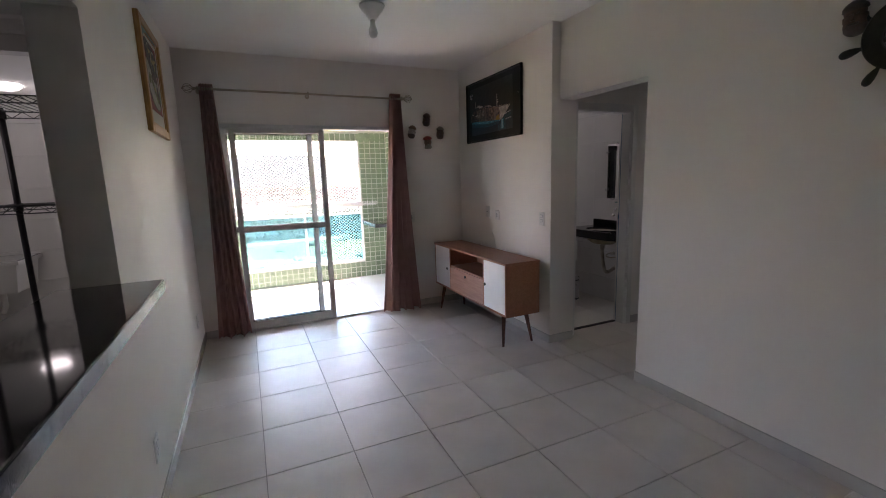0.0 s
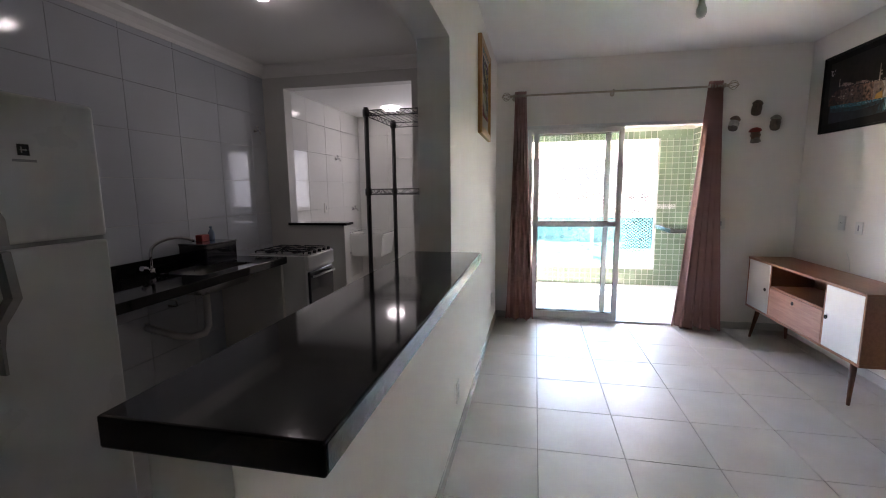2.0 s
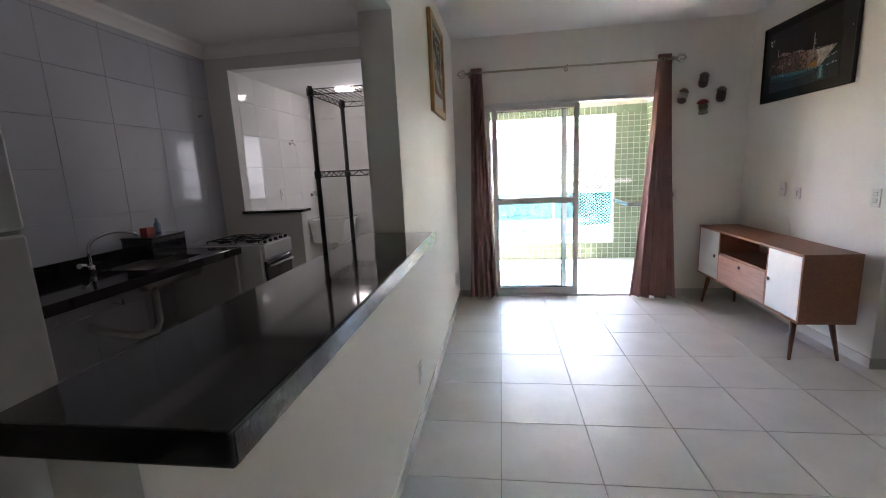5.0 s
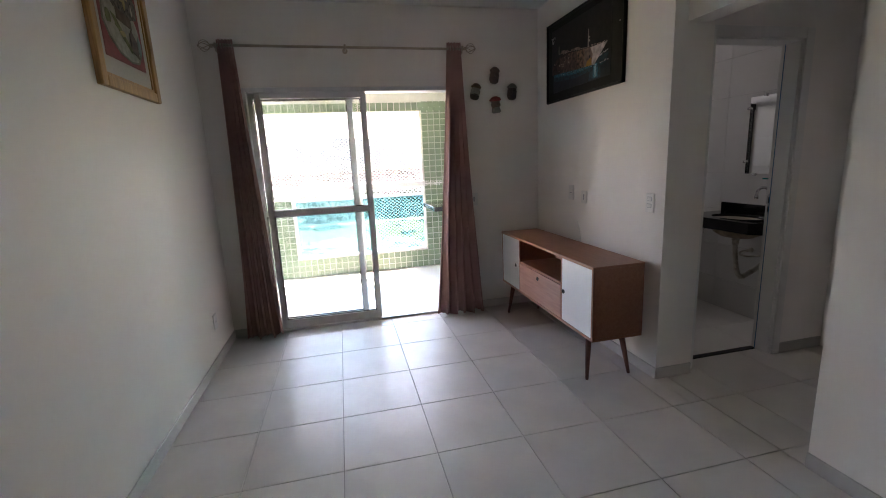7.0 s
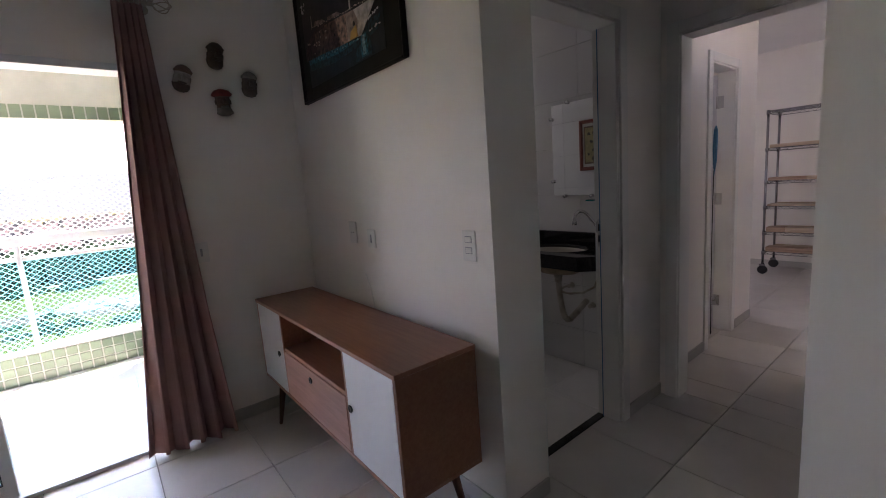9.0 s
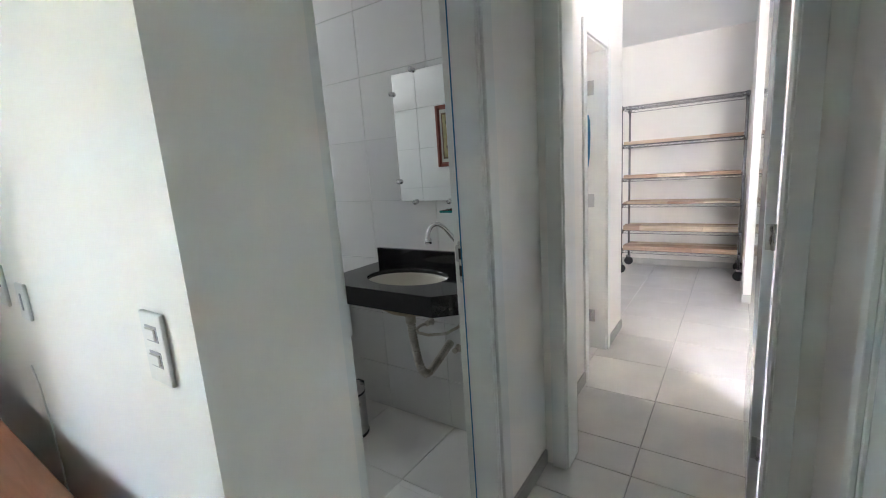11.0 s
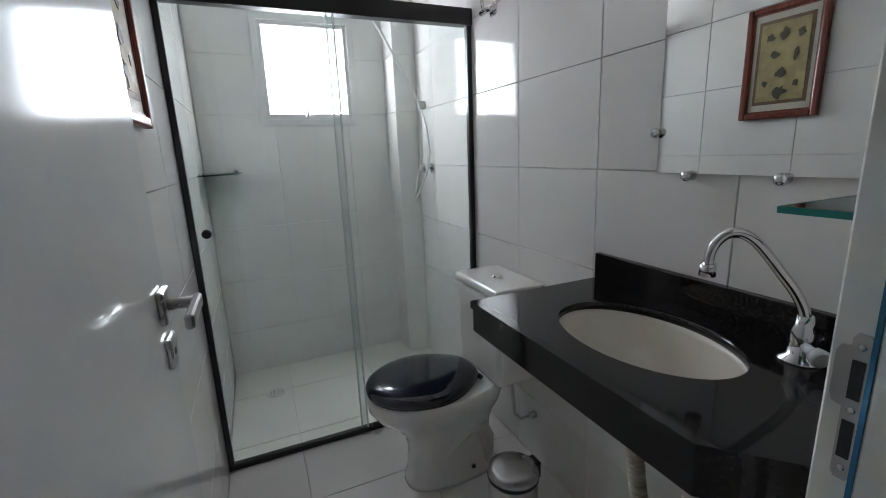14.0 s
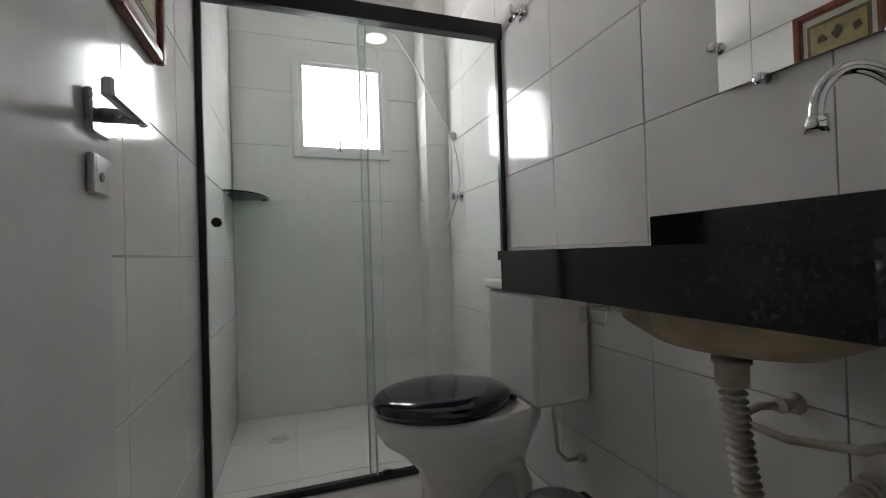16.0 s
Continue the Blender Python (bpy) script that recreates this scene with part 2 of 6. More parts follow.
def lay_tiles(parent, m, us, vs, t=0.006, gap=0.004, mat=None, holes=(), bevel=0.0012, name="tile", inside=None):
    """Tiles between the joint lines us and vs of the plane m, each an object of its own; holes are (u0, u1, v0, v1)."""
    for u0, u1 in zip(us, us[1:]):
        for v0, v1 in zip(vs, vs[1:]):
            rects = [(u0 + gap / 2, u1 - gap / 2, v0 + gap / 2, v1 - gap / 2)]
            for a, b, c, d in holes:
                nxt = []
                for p, q, r, s in rects:
                    if b <= p or a >= q or d <= r or c >= s:
                        nxt.append((p, q, r, s))
                        continue
                    if a > p: nxt.append((p, a, r, s))
                    if b < q: nxt.append((b, q, r, s))
                    p2, q2 = max(p, a), min(q, b)
                    if c > r: nxt.append((p2, q2, r, c))
                    if d < s: nxt.append((p2, q2, d, s))
                rects = nxt
            for p, q, r, s in rects:
                w, h = round(q - p, 4), round(s - r, 4)
                if w < 0.012 or h < 0.012:
                    continue
                key = (w, h, t, mat.name)
                if key not in PIECES:
                    PIECES[key] = slab_piece(w, h, t, bevel, mat, name)
                ob = new(name, PIECES[key])
                ob.parent = parent
                ob.matrix_basis = m @ Matrix.Translation(((p + q) / 2, (r + s) / 2, 0))


def steps(a, b, first, step):
    """Joint lines from a to b, through the line first."""
    out = [a]
    k = math.floor((a - first) / step) + 1
    x = first + k * step
    while x < b - 1e-4:
        if x > a + 1e-4:
            out.append(x)
        x += step
    return out + [b]

# ---- structure ----
H = 2.70          # living room ceiling
YF = 4.58         # inner face of the balcony wall
XR = 2.845        # face of the cabinet wall
XH = 2.93         # face of the wall over and beside the corridor mouth
solid("wall_kitchen_divider", [(-0.16, 0, 2.0, YF, -0.05, H), (-0.14, 0, 0.37, 2.0, -0.05, 1.07), (-0.16, 0, -1.3, 2.0, 2.14, H),
                               (-0.16, 0, -2.4, -1.3, -0.05, H)], M_WALL, "cream painted divider wall with a bar opening")
solid("wall_balcony_side", [(-0.16, 0.30, YF, YF + 0.16, -0.05, H), (2.05, 3.05, YF, YF + 0.16, -0.05, H), (0.30, 2.05, YF, YF + 0.16, 2.06, H)],
      M_WALL, "cream painted wall round the balcony door")
solid("wall_cabinet_side", [(XR, 3.075, 2.895, YF, -0.05, H), (3.075, 3.105, 2.895, 3.05, -0.05, 2.6)], M_WALL, "cream painted wall behind the cabinet")
solid("wall_living_side", [(XH, 3.075, -2.4, 2.03, -0.05, H), (XH, 3.075, 2.03, 2.92, 2.10, H)], M_WALL, "cream painted wall with the corridor mouth")
solid("wall_living_back", [(-3.0, 3.2, -2.55, -2.4, -0.05, H)], M_WALL, "cream painted end wall of the living room")
solid("ceiling_living", [(-0.16, XH + 0.1, -2.4, YF, H, H + 0.12)], M_CEIL, "white plastered living room ceiling")
# corridor
solid("wall_corridor_bath", [(3.105, 3.143, 2.945, 3.05, -0.05, 2.6), (3.82, 4.25, 2.945, 3.05, -0.05, 2.6), (3.143, 3.82, 2.945, 3.05, 2.05, 2.6)], M_WALL,
      "cream painted corridor wall with the bathroom door")
solid("wall_corridor_plain", [(3.775, 4.25, 1.85, 2.03, -0.05, 2.6), (3.075, 3.775, 1.85, 2.03, 2.05, 2.6)], M_WALL, "cream painted corridor wall")
solid("wall_corridor_end", [(4.25, 4.38, 1.85, 2.14, -0.05, 2.6), (4.25, 4.38, 2.86, 3.05, -0.05, 2.6), (4.25, 4.38, 2.14, 2.86, 2.06, 2.6)], M_WALL,
      "cream painted end wall with the bedroom door")
solid("ceiling_corridor", [(3.075, 4.38, 1.85, 3.05, 2.5, 2.6)], M_CEIL, "white corridor ceiling")
# bathroom
BX0, BX1, BY0, BY1 = 3.085, 4.275, 3.06, 5.60
solid("wall_bath_left", [(2.99, BX0 - 0.008, 3.05, BY1 + 0.15, -0.05, 2.6)], M_GROUT_W, "bathroom wall under white tiles")
solid("wall_bath_right", [(BX1 + 0.008, 4.42, 3.05, BY1 + 0.15, -0.05, 2.6)], M_GROUT_W, "bathroom wall under white tiles")
WX0, WX1, WZ0, WZ1 = 3.40, 3.965, 1.465, 2.05
solid("wall_bath_window", [(2.99, WX0 + .03, BY1 + .008, BY1 + 0.15, -0.05, 2.6), (WX1 - .03, 4.42, BY1 + .008, BY1 + 0.15, -0.05, 2.6),
                           (WX0 + .03, WX1 - .03, BY1 + .008, BY1 + 0.15, -0.05, WZ0 + .03), (WX0 + .03, WX1 - .03, BY1 + .008, BY1 + 0.15, WZ1 - .03, 2.6)],
      M_GROUT_W, "bathroom window wall under white tiles")
solid("wall_bath_pipe_box", [(4.148, BX1 + .01, 5.408, BY1 + .01, -0.05, 2.5)], M_GROUT_W, "boxed pipe corner under white tiles")
solid("ceiling_bath", [(2.99, 4.42, 3.05, 5.75, 2.45, 2.55)], M_CEIL, "white bathroom ceiling")
# bedroom
solid("wall_bedroom_near", [(4.38, 5.09, 3.0, 3.12, -0.05, 2.6), (5.59, 6.04, 3.0, 3.12, -0.05, 2.6), (5.09, 5.59, 3.0, 3.12, 2.03, 2.6)], M_WALL,
      "cream painted bedroom wall with a side door")
solid("wall_bedroom_far", [(8.32, 8.45, 1.4, 5.8, -0.05, 2.7)], M_WALL, "cream painted bedroom end wall")
solid("wall_bedroom_side", [(4.38, 8.32, 1.4, 1.52, -0.05, 2.7), (7.05, 8.32, 1.52, 2.19, -0.05, 2.7)], M_WALL, "cream painted bedroom side wall")
solid("wall_bedroom_window", [(5.5, 8.45, 5.6, 5.72, -0.05, 0.9), (5.5, 6.1, 5.6, 5.72, 0.9, 2.7), (7.7, 8.45, 5.6, 5.72, 0.9, 2.7),
                              (6.1, 7.7, 5.6, 5.72, 2.3, 2.7)], M_WALL, "cream painted bedroom window wall")
solid("wall_bedroom_inner", [(5.92, 6.04, 3.12, 5.6, -0.05, 2.6), (4.30, 5.5, 4.9, 5.0, -0.05, 2.6)], M_WALL, "cream painted bedroom inner wall")
solid("ceiling_bedroom", [(4.25, 8.45, 1.4, 5.75, 2.6, 2.7)], M_CEIL, "white bedroom ceiling")
# kitchen and laundry
KX = -2.2
solid("wall_kitchen_sink", [(KX - 0.15, KX - 0.008, 0.3, 3.8, -0.05, H)], M_GROUT_W, "kitchen wall under white tiles")
solid("wall_kitchen_fridge_side", [(-3.0, -1.308, -2.4, 0.46, -0.05, H)], M_GROUT_W, "kitchen wall beside the fridge")
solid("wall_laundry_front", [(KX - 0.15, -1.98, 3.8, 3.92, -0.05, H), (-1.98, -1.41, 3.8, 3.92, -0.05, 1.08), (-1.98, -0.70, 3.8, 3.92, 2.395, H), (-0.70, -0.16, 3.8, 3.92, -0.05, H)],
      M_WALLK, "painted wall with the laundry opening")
solid("wall_laundry_left", [(-2.2, -1.988, 3.92, 5.6, -0.05, H)], M_GROUT_W, "laundry wall under white tiles")
solid("wall_laundry_end", [(-2.2, -1.22, 5.608, 5.75, -0.05, H), (-0.32, 0.02, 5.608, 5.75, -0.05, H), (-1.22, -0.32, 5.608, 5.75, -0.05, 1.12),
                           (-1.22, -0.32, 5.608, 5.75, 2.05, H)], M_GROUT_W, "laundry end wall under white tiles")
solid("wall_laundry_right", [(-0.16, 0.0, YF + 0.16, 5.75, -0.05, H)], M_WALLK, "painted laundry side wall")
solid("ceiling_kitchen", [(-3.0, -0.16, -2.4, 3.8, 2.6, 2.7)], M_CEIL, "white kitchen ceiling")
solid("ceiling_laundry", [(-2.2, -0.16, 3.92, 5.75, 2.40, 2.5)], M_CEIL, "white laundry ceiling")

# grout beds under the floors, then tiles at the end of the file
solid("bathroom_window_glass", [(3.43, 3.935, 5.64, 5.646, 1.48, 2.03)], frosted("frosted_glass", (0.39, 0.40, 0.41)), "frosted white window glass")
solid("laundry_window_glass", [(-1.22, -0.32, 5.68, 5.686, 1.12, 2.05)], frosted("ribbed_glass", (0.20, 0.22, 0.23)), "frosted white window glass")
# Unseen pane added to stop the sun and soften the bedroom light.
solid("unseen_bedroom_diffuser", [(6.1, 7.7, 5.66, 5.666, 0.9, 2.3)], frosted("added_diffuser", (0.065, 0.074, 0.092)), "added diffusing pane in the unseen bedroom window")
floor_main = solid("floor_living", [(-3.0, XR + .2, -2.4, YF + .16, -0.2, -0.008), (XH, 4.33, 1.9, 3.045, -0.2, -0.008)], M_GROUT,
                   "beige porcelain tile floor of living room, kitchen and corridor")
floor_bed = solid("floor_bedroom", [(4.33, 8.45, 1.4, 5.75, -0.2, -0.008)], M_GROUT, "beige porcelain tile floor of the bedroom")
floor_bath = solid("floor_bathroom", [(2.99, 4.33, 3.045, 5.75, -0.2, -0.010)], M_GROUT_W, "pale porcelain tile floor of the bathroom")
floor_laundry = solid("floor_laundry", [(-3.0, 0.0, YF + .16, 5.75, -0.2, -0.008)], M_GROUT, "beige tile floor of the laundry")
floor_balcony = solid("floor_balcony", [(-0.0, 2.75, YF + .16, 6.75, -0.25, -0.008)], M_GROUT_W, "pale porcelain tile floor of the balcony")

# ---- balcony shell ----
BYF = 6.50      # inner face of the balustrade wall
BXL, BXR = 0.0, 2.52
solid("wall_balcony_right", [(BXR + .006, 2.75, YF + .16, 6.75, -0.2, 2.6)], M_GREENG, "balcony side wall under green mosaic")
solid("parapet", [(BXL, 0.385, BYF + .006, 6.66, -0.2, 1.02), (0.385, 2.11, BYF + .006, 6.66, -0.2, 0.235), (2.11, BXR + .006, BYF + .006, 6.66, -0.2, 2.08),
                  (BXL, 2.75, BYF + .006, 6.66, 2.08, 2.6)], M_GREENG, "balcony parapet under green mosaic")
solid("ceiling_balcony", [(-0.16, 2.75, YF + .16, 6.75, 2.50, 2.65)], M_CEIL, "white balcony ceiling")
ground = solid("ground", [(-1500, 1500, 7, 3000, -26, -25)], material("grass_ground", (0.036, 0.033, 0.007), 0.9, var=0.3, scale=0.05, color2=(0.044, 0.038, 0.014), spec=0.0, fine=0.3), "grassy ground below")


# ---- doors, casings, baseboards ----
def baseboard(runs):
    for x0, x1, y0, y1 in runs:
        bm = bmesh.new()
        box(bm, x0, x1, y0, y1, 0.0, 0.072, bevel=0.002)
        part("baseboard", bm, M_BASE, None, "beige tile baseboard", "structure")


k = 0.011
baseboard([(0, k, -2.4, YF), (k, 0.30, YF - k, YF), (2.05, XR - k, YF - k, YF), (XR - k, XR, 2.895 - k, YF), (XR, 3.10, 2.895 - k, 2.895),
           (XH - k, XH, -2.4, 2.03), (3.87, 4.24, 2.945 - k, 2.945), (3.826, 4.22, 2.03, 2.03 + k), (8.32 - k, 8.32, 2.19, 5.6),
           (7.05 - k, 7.05, 1.52, 2.19), (7.05, 8.31, 2.19, 2.19 + k), (4.40, 5.039, 3.0 - k, 3.0), (5.641, 6.04, 3.0 - k, 3.0)])


def casing(name, m, w, h, depth, cw=0.062, label="white painted wooden door casing"):
    """Lining and casing of a doorway w wide and h high, seen from -y; its left bottom corner at the origin of m."""
    d = thing(name, label, "door frame")
    tagged(d, kind="structure")
    for nm, bx in (("lining", (0, 0.02, 0, depth, 0, h)), ("lining", (w - 0.02, w, 0, depth, 0, h)), ("lining", (0.02, w - 0.02, 0, depth, h - 0.02, h)),
                   ("casing", (-cw + 0.012, 0.012, -0.014, 0, 0, h + cw - 0.012)), ("casing", (w - 0.012, w + cw - 0.012, -0.014, 0, 0, h + cw - 0.012)),
                   ("casing", (0.012, w - 0.012, -0.014, 0, h - 0.012, h + cw - 0.012))):
        bm = bmesh.new()
        box(bm, *bx, bevel=0.0025, m=m)
        part(nm, bm, M_TRIM, d)
    return d


M_FILM = material("blue_film_edge", (0.02, 0.16, 0.30), 0.5)
fr = casing("corridor_door_frame", Matrix.Translation((3.775, 2.03, 0)) @ Matrix.Rotation(radians(180), 4, "Z"), 0.70, 2.05, 0.18)
for x0, x1 in ((3.0948, 3.107), (3.743, 3.7552)):
    bm = bmesh.new()
    box(bm, x0, x1, 1.90, 1.985, 0.0, 2.03, bevel=0.002)
    part("door_stop", bm, M_TRIM, fr, "white door stop")
bm = bmesh.new()
box(bm, 3.0765, 3.0800, 2.0443, 2.0468, 0.0, 2.045)
part("film_edge", bm, M_FILM, fr, "leftover blue protective film")
for x, z in ((3.030, 1.39), (3.052, 1.14)):
    bm = bmesh.new()
    box(bm, x - 0.0012, x + 0.0012, 2.0436, 2.0444, z - 0.022, z + 0.016)
    part("chip", bm, material("bare_chipped_wood", (0.30, 0.22, 0.12), 0.8) if "bare_chipped_wood" not in bpy.data.materials else bpy.data.materials["bare_chipped_wood"], fr, "chip in the white paint")
d = thing("corridor_door", "white enamelled corridor door standing closed in its frame", "door", (3.425, 2.0, 0))
bm = bmesh.new()
box(bm, 3.097, 3.753, 1.987, 2.022, 0.008, 2.028, bevel=0.002)
part("leaf", bm, M_DOOR, d)
bath_frame = casing("bathroom_door_frame", Matrix.Translation((3.143, 2.945, 0)), 0.677, 2.05, 0.135)
for x0, x1 in ((3.163, 3.175), (3.788, 3.80)):
    bm = bmesh.new()
    box(bm, x0, x1, 2.947, 3.042, 0.0, 2.03, bevel=0.002)
    part("door_stop", bm, M_TRIM, bath_frame, "white door stop")
    bm = bmesh.new()
    box(bm, x0 - 0.0003, x1 + 0.0003, 3.0422, 3.0462, 0.0, 2.03)
    part("film_edge", bm, M_FILM, bath_frame, "leftover blue protective film")
bm = bmesh.new()
outline_ = [(3.0485, 0.962), (3.0515, 0.957), (3.0605, 0.957), (3.0635, 0.962), (3.0635, 1.030), (3.0715, 1.032), (3.0740, 1.040), (3.0740, 1.082), (3.0710, 1.089), (3.0635, 1.091),
            (3.0635, 1.098), (3.0605, 1.103), (3.0515, 1.103), (3.0485, 1.098)]
loft(bm, [[(x, y, z) for y, z in outline_] for x in (3.8002, 3.7978)], smooth=False)
plate = part("strike_plate", bm, M_STEEL, bath_frame, "brushed steel strike plate with a rounded tongue")
for z0, z1, y1 in ((0.980, 1.018, 3.0610), (1.040, 1.078, 3.0610)):
    bm = bmesh.new()
    box(bm, 3.7966, 3.7979, 3.0515, y1, z0, z1)
    part("latch_hole", bm, M_BLACK, plate, "dark latch hole")
for z in (0.969, 1.029, 1.091):
    bm = bmesh.new()
    lathe(bm, [(0.0034, 0.0), (0.0030, 0.0010), (0.0012, 0.0012)], (3.7979, 3.0560, z), 12, m=Matrix.Rotation(radians(-90), 4, "Y"))
    part("screw", bm, M_CHROME, plate, "small screw head")
bed_m = Matrix.Translation((4.25, 2.86, 0)) @ Matrix.Rotation(radians(-90), 4, "Z")
casing("bedroom_door_frame", bed_m, 0.72, 2.03, 0.13)
casing("side_door_frame", Matrix.Translation((5.09, 3.0, 0)), 0.50, 2.03, 0.12)
solid("door_threshold", [(3.163, 3.80, 3.045, 3.082, -0.01, 0.003)], M_GRANITE, "black granite door threshold")


def lever(parent, at, along):
    """Square rosette, neck and lever on a face towards +x; the lever runs along y by the sign given."""
    x, y, z = at
    bm = bmesh.new()
    box(bm, x, x + 0.009, y - 0.026, y + 0.026, z - 0.026, z + 0.026, bevel=0.002)
    part("rosette", bm, M_STEEL, parent, "brushed steel square rosette")
    bm = bmesh.new()
    tube(bm, [(x + 0.009, y, z), (x + 0.05, y, z)], 0.009, 12)
    box(bm, x + 0.044, x + 0.056, min(y - 0.01 * along, y + 0.105 * along), max(y - 0.01 * along, y + 0.105 * along), z - 0.011, z + 0.011, bevel=0.003)
    part("lever", bm, M_STEEL, parent, "brushed steel lever handle")
    bm = bmesh.new()
    box(bm, x, x + 0.008, y - 0.024, y + 0.024, z - 0.098, z - 0.050, bevel=0.002)
    part("escutcheon", bm, M_STEEL, parent, "square steel key escutcheon")
    bm = bmesh.new()
    tube(bm, [(x + 0.0075, y, z - 0.076), (x + 0.0088, y, z - 0.076)], 0.006, 10)
    part("keyhole", bm, M_BLACK, parent, "dark keyhole")


d = thing("bathroom_door", "white enamelled bathroom door standing open against the tiles", "door", (3.15, 3.07, 0))
bm = bmesh.new()
box(bm, 3.135, 3.170, 3.083, 3.685, 0.008, 2.05, bevel=0.003)
part("leaf", bm, M_DOOR, d)
lever(d, (3.170, 3.635, 1.06), -1)
for z in (0.22, 1.02, 1.82):
    bm = bmesh.new()
    tube(bm, [(3.176, 3.075, z), (3.176, 3.075, z + 0.08)], 0.007, 8)
    part("hinge", bm, M_STEEL, d, "steel hinge")
# the loose end of the film on the hinge jamb, folded out
bm = bmesh.new()
rings = []
for i in range(14):
    t = i / 13
    z = 1.40 - 0.178 * t
    w = 0.001 + 0.034 * t
    row = [(3.1648 + 0.55 * w * u + 0.003 * t * math.sin(4 * u), 3.047 + 0.9 * w * u, z - (0.012 * u if t > 0.9 else 0.0)) for u in (0, .25, .5, .75, 1)]
    rings.append(row + [(x + 0.0012, y - 0.0008, z_) for x, y, z_ in reversed(row)])
loft(bm, rings)
part("loose_film", bm, material("blue_film_sheet", (0.010, 0.11, 0.28), 0.45, var=0.15, scale=30), bath_frame, "peeling blue protective film")

d = thing("bedroom_door", "white enamelled bedroom door standing open", "door", (4.4, 2.12, 0))
bm = bmesh.new()
box(bm, 4.385, 5.08, 2.163, 2.198, 0.008, 2.01, bevel=0.003)
part("leaf", bm, M_DOOR, d)
for z in (0.20, 1.00, 1.80):
    bm = bmesh.new()
    box(bm, 4.3815, 4.3848, 2.166, 2.192, z, z + 0.09, bevel=0.0008)
    tube(bm, [(4.376, 2.169, z), (4.376, 2.169, z + 0.09)], 0.0065, 8)
    part("hinge", bm, M_STEEL, d, "steel hinge leaf")
d = thing("side_room_door", "white enamelled side room door standing open", "door", (5.59, 3.15, 0))
bm = bmesh.new()
box(bm, 5.577, 5.612, 3.125, 3.585, 0.008, 2.0, bevel=0.003)
part("leaf", bm, M_DOOR, d)
for z in (0.20, 1.02, 1.75):
    bm = bmesh.new()
    box(bm, 5.5668, 5.5698, 3.075, 3.119, z, z + 0.09, bevel=0.001)
    tube(bm, [(5.566, 3.121, z), (5.566, 3.121, z + 0.09)], 0.006, 8)
    part("hinge", bm, M_STEEL, d, "steel hinge")
fs = thing("loose_film_strip", "curled strip of blue protective film hanging in the side doorway", "film strip", (5.42, 3.08, 1.6))
bm = bmesh.new()
tube(bm, [(5.43, 3.085, 1.25), (5.415, 3.070, 1.36), (5.410, 3.066, 1.50), (5.417, 3.068, 1.58), (5.430, 3.076, 1.612), (5.440, 3.086, 1.58), (5.442, 3.092, 1.45), (5.438, 3.090, 1.30)], [0.003, 0.009, 0.011, 0.009, 0.006, 0.009, 0.009, 0.003], 8)
part("strip", bm, M_FILM, fs)
bm = bmesh.new()
tube(bm, [(5.436, 3.088, 1.29), (5.440, 3.092, 0.9), (5.448, 3.094, 0.4), (5.446, 3.090, 0.18), (5.425, 3.082, 0.06), (5.405, 3.075, 0.004)], 0.0035, 6)
part("tail", bm, M_RUBBER, fs, "thin dark rolled tail of the film")

# ---- balcony door ----
sl = thing("sliding_door", "white aluminium sliding balcony door, half open", "door", (1.17, YF, 0))


def frame_parts(parent, nm, x0, x1, y0, y1, z0, z1, w, mat, top=None, bottom=None, label=""):
    top, bottom = top or w, bottom or w
    for bx in ((x0, x0 + w, y0, y1, z0, z1), (x1 - w, x1, y0, y1, z0, z1), (x0 + w, x1 - w, y0, y1, z1 - top, z1), (x0 + w, x1 - w, y0, y1, z0, z0 + bottom)):
        bm = bmesh.new()
        box(bm, *bx, bevel=0.002)
        part(nm, bm, mat, parent, label)


frame_parts(sl, "outer_frame", 0.302, 2.048, YF - 0.004, YF + 0.13, 0.001, 2.058, 0.035, M_ALU, bottom=0.02)
for nm, x0, x1, y in (("fixed_leaf", 0.325, 1.165, YF + 0.064), ("sliding_leaf", 0.395, 1.280, YF + 0.018)):
    leaf = thing(nm, "", "", (x0, y, 0))
    leaf.parent = sl
    leaf.matrix_parent_inverse = sl.matrix_basis.inverted()
    w = 0.046
    frame_parts(leaf, "stile", x0, x1, y, y + 0.036, 0.022, 2.024, w, M_ALU, bottom=0.07)
    bm = bmesh.new()
    box(bm, x0 + w, x1 - w, y, y + 0.036, 1.018, 1.066, bevel=0.002)
    part("mid_rail", bm, M_ALU, leaf)
    for z0, z1 in ((0.092, 1.018), (1.066, 1.972)):
        bm = bmesh.new()
        g = 0.007
        for bx in ((x0 + w, x0 + w + g, y + 0.01, y + 0.026, z0, z1), (x1 - w - g, x1 - w, y + 0.01, y + 0.026, z0, z1),
                   (x0 + w + g, x1 - w - g, y + 0.01, y + 0.026, z1 - g, z1), (x0 + w + g, x1 - w - g, y + 0.01, y + 0.026, z0, z0 + g)):
            box(bm, *bx)
        part("gasket", bm, M_RUBBER, leaf, "black rubber gasket")
        bm = bmesh.new()
        box(bm, x0 + w + g, x1 - w - g, y + 0.016, y + 0.020, z0 + g, z1 - g)
        part("pane", bm, M_PANE, leaf, "clear glass pane").visible_shadow = False

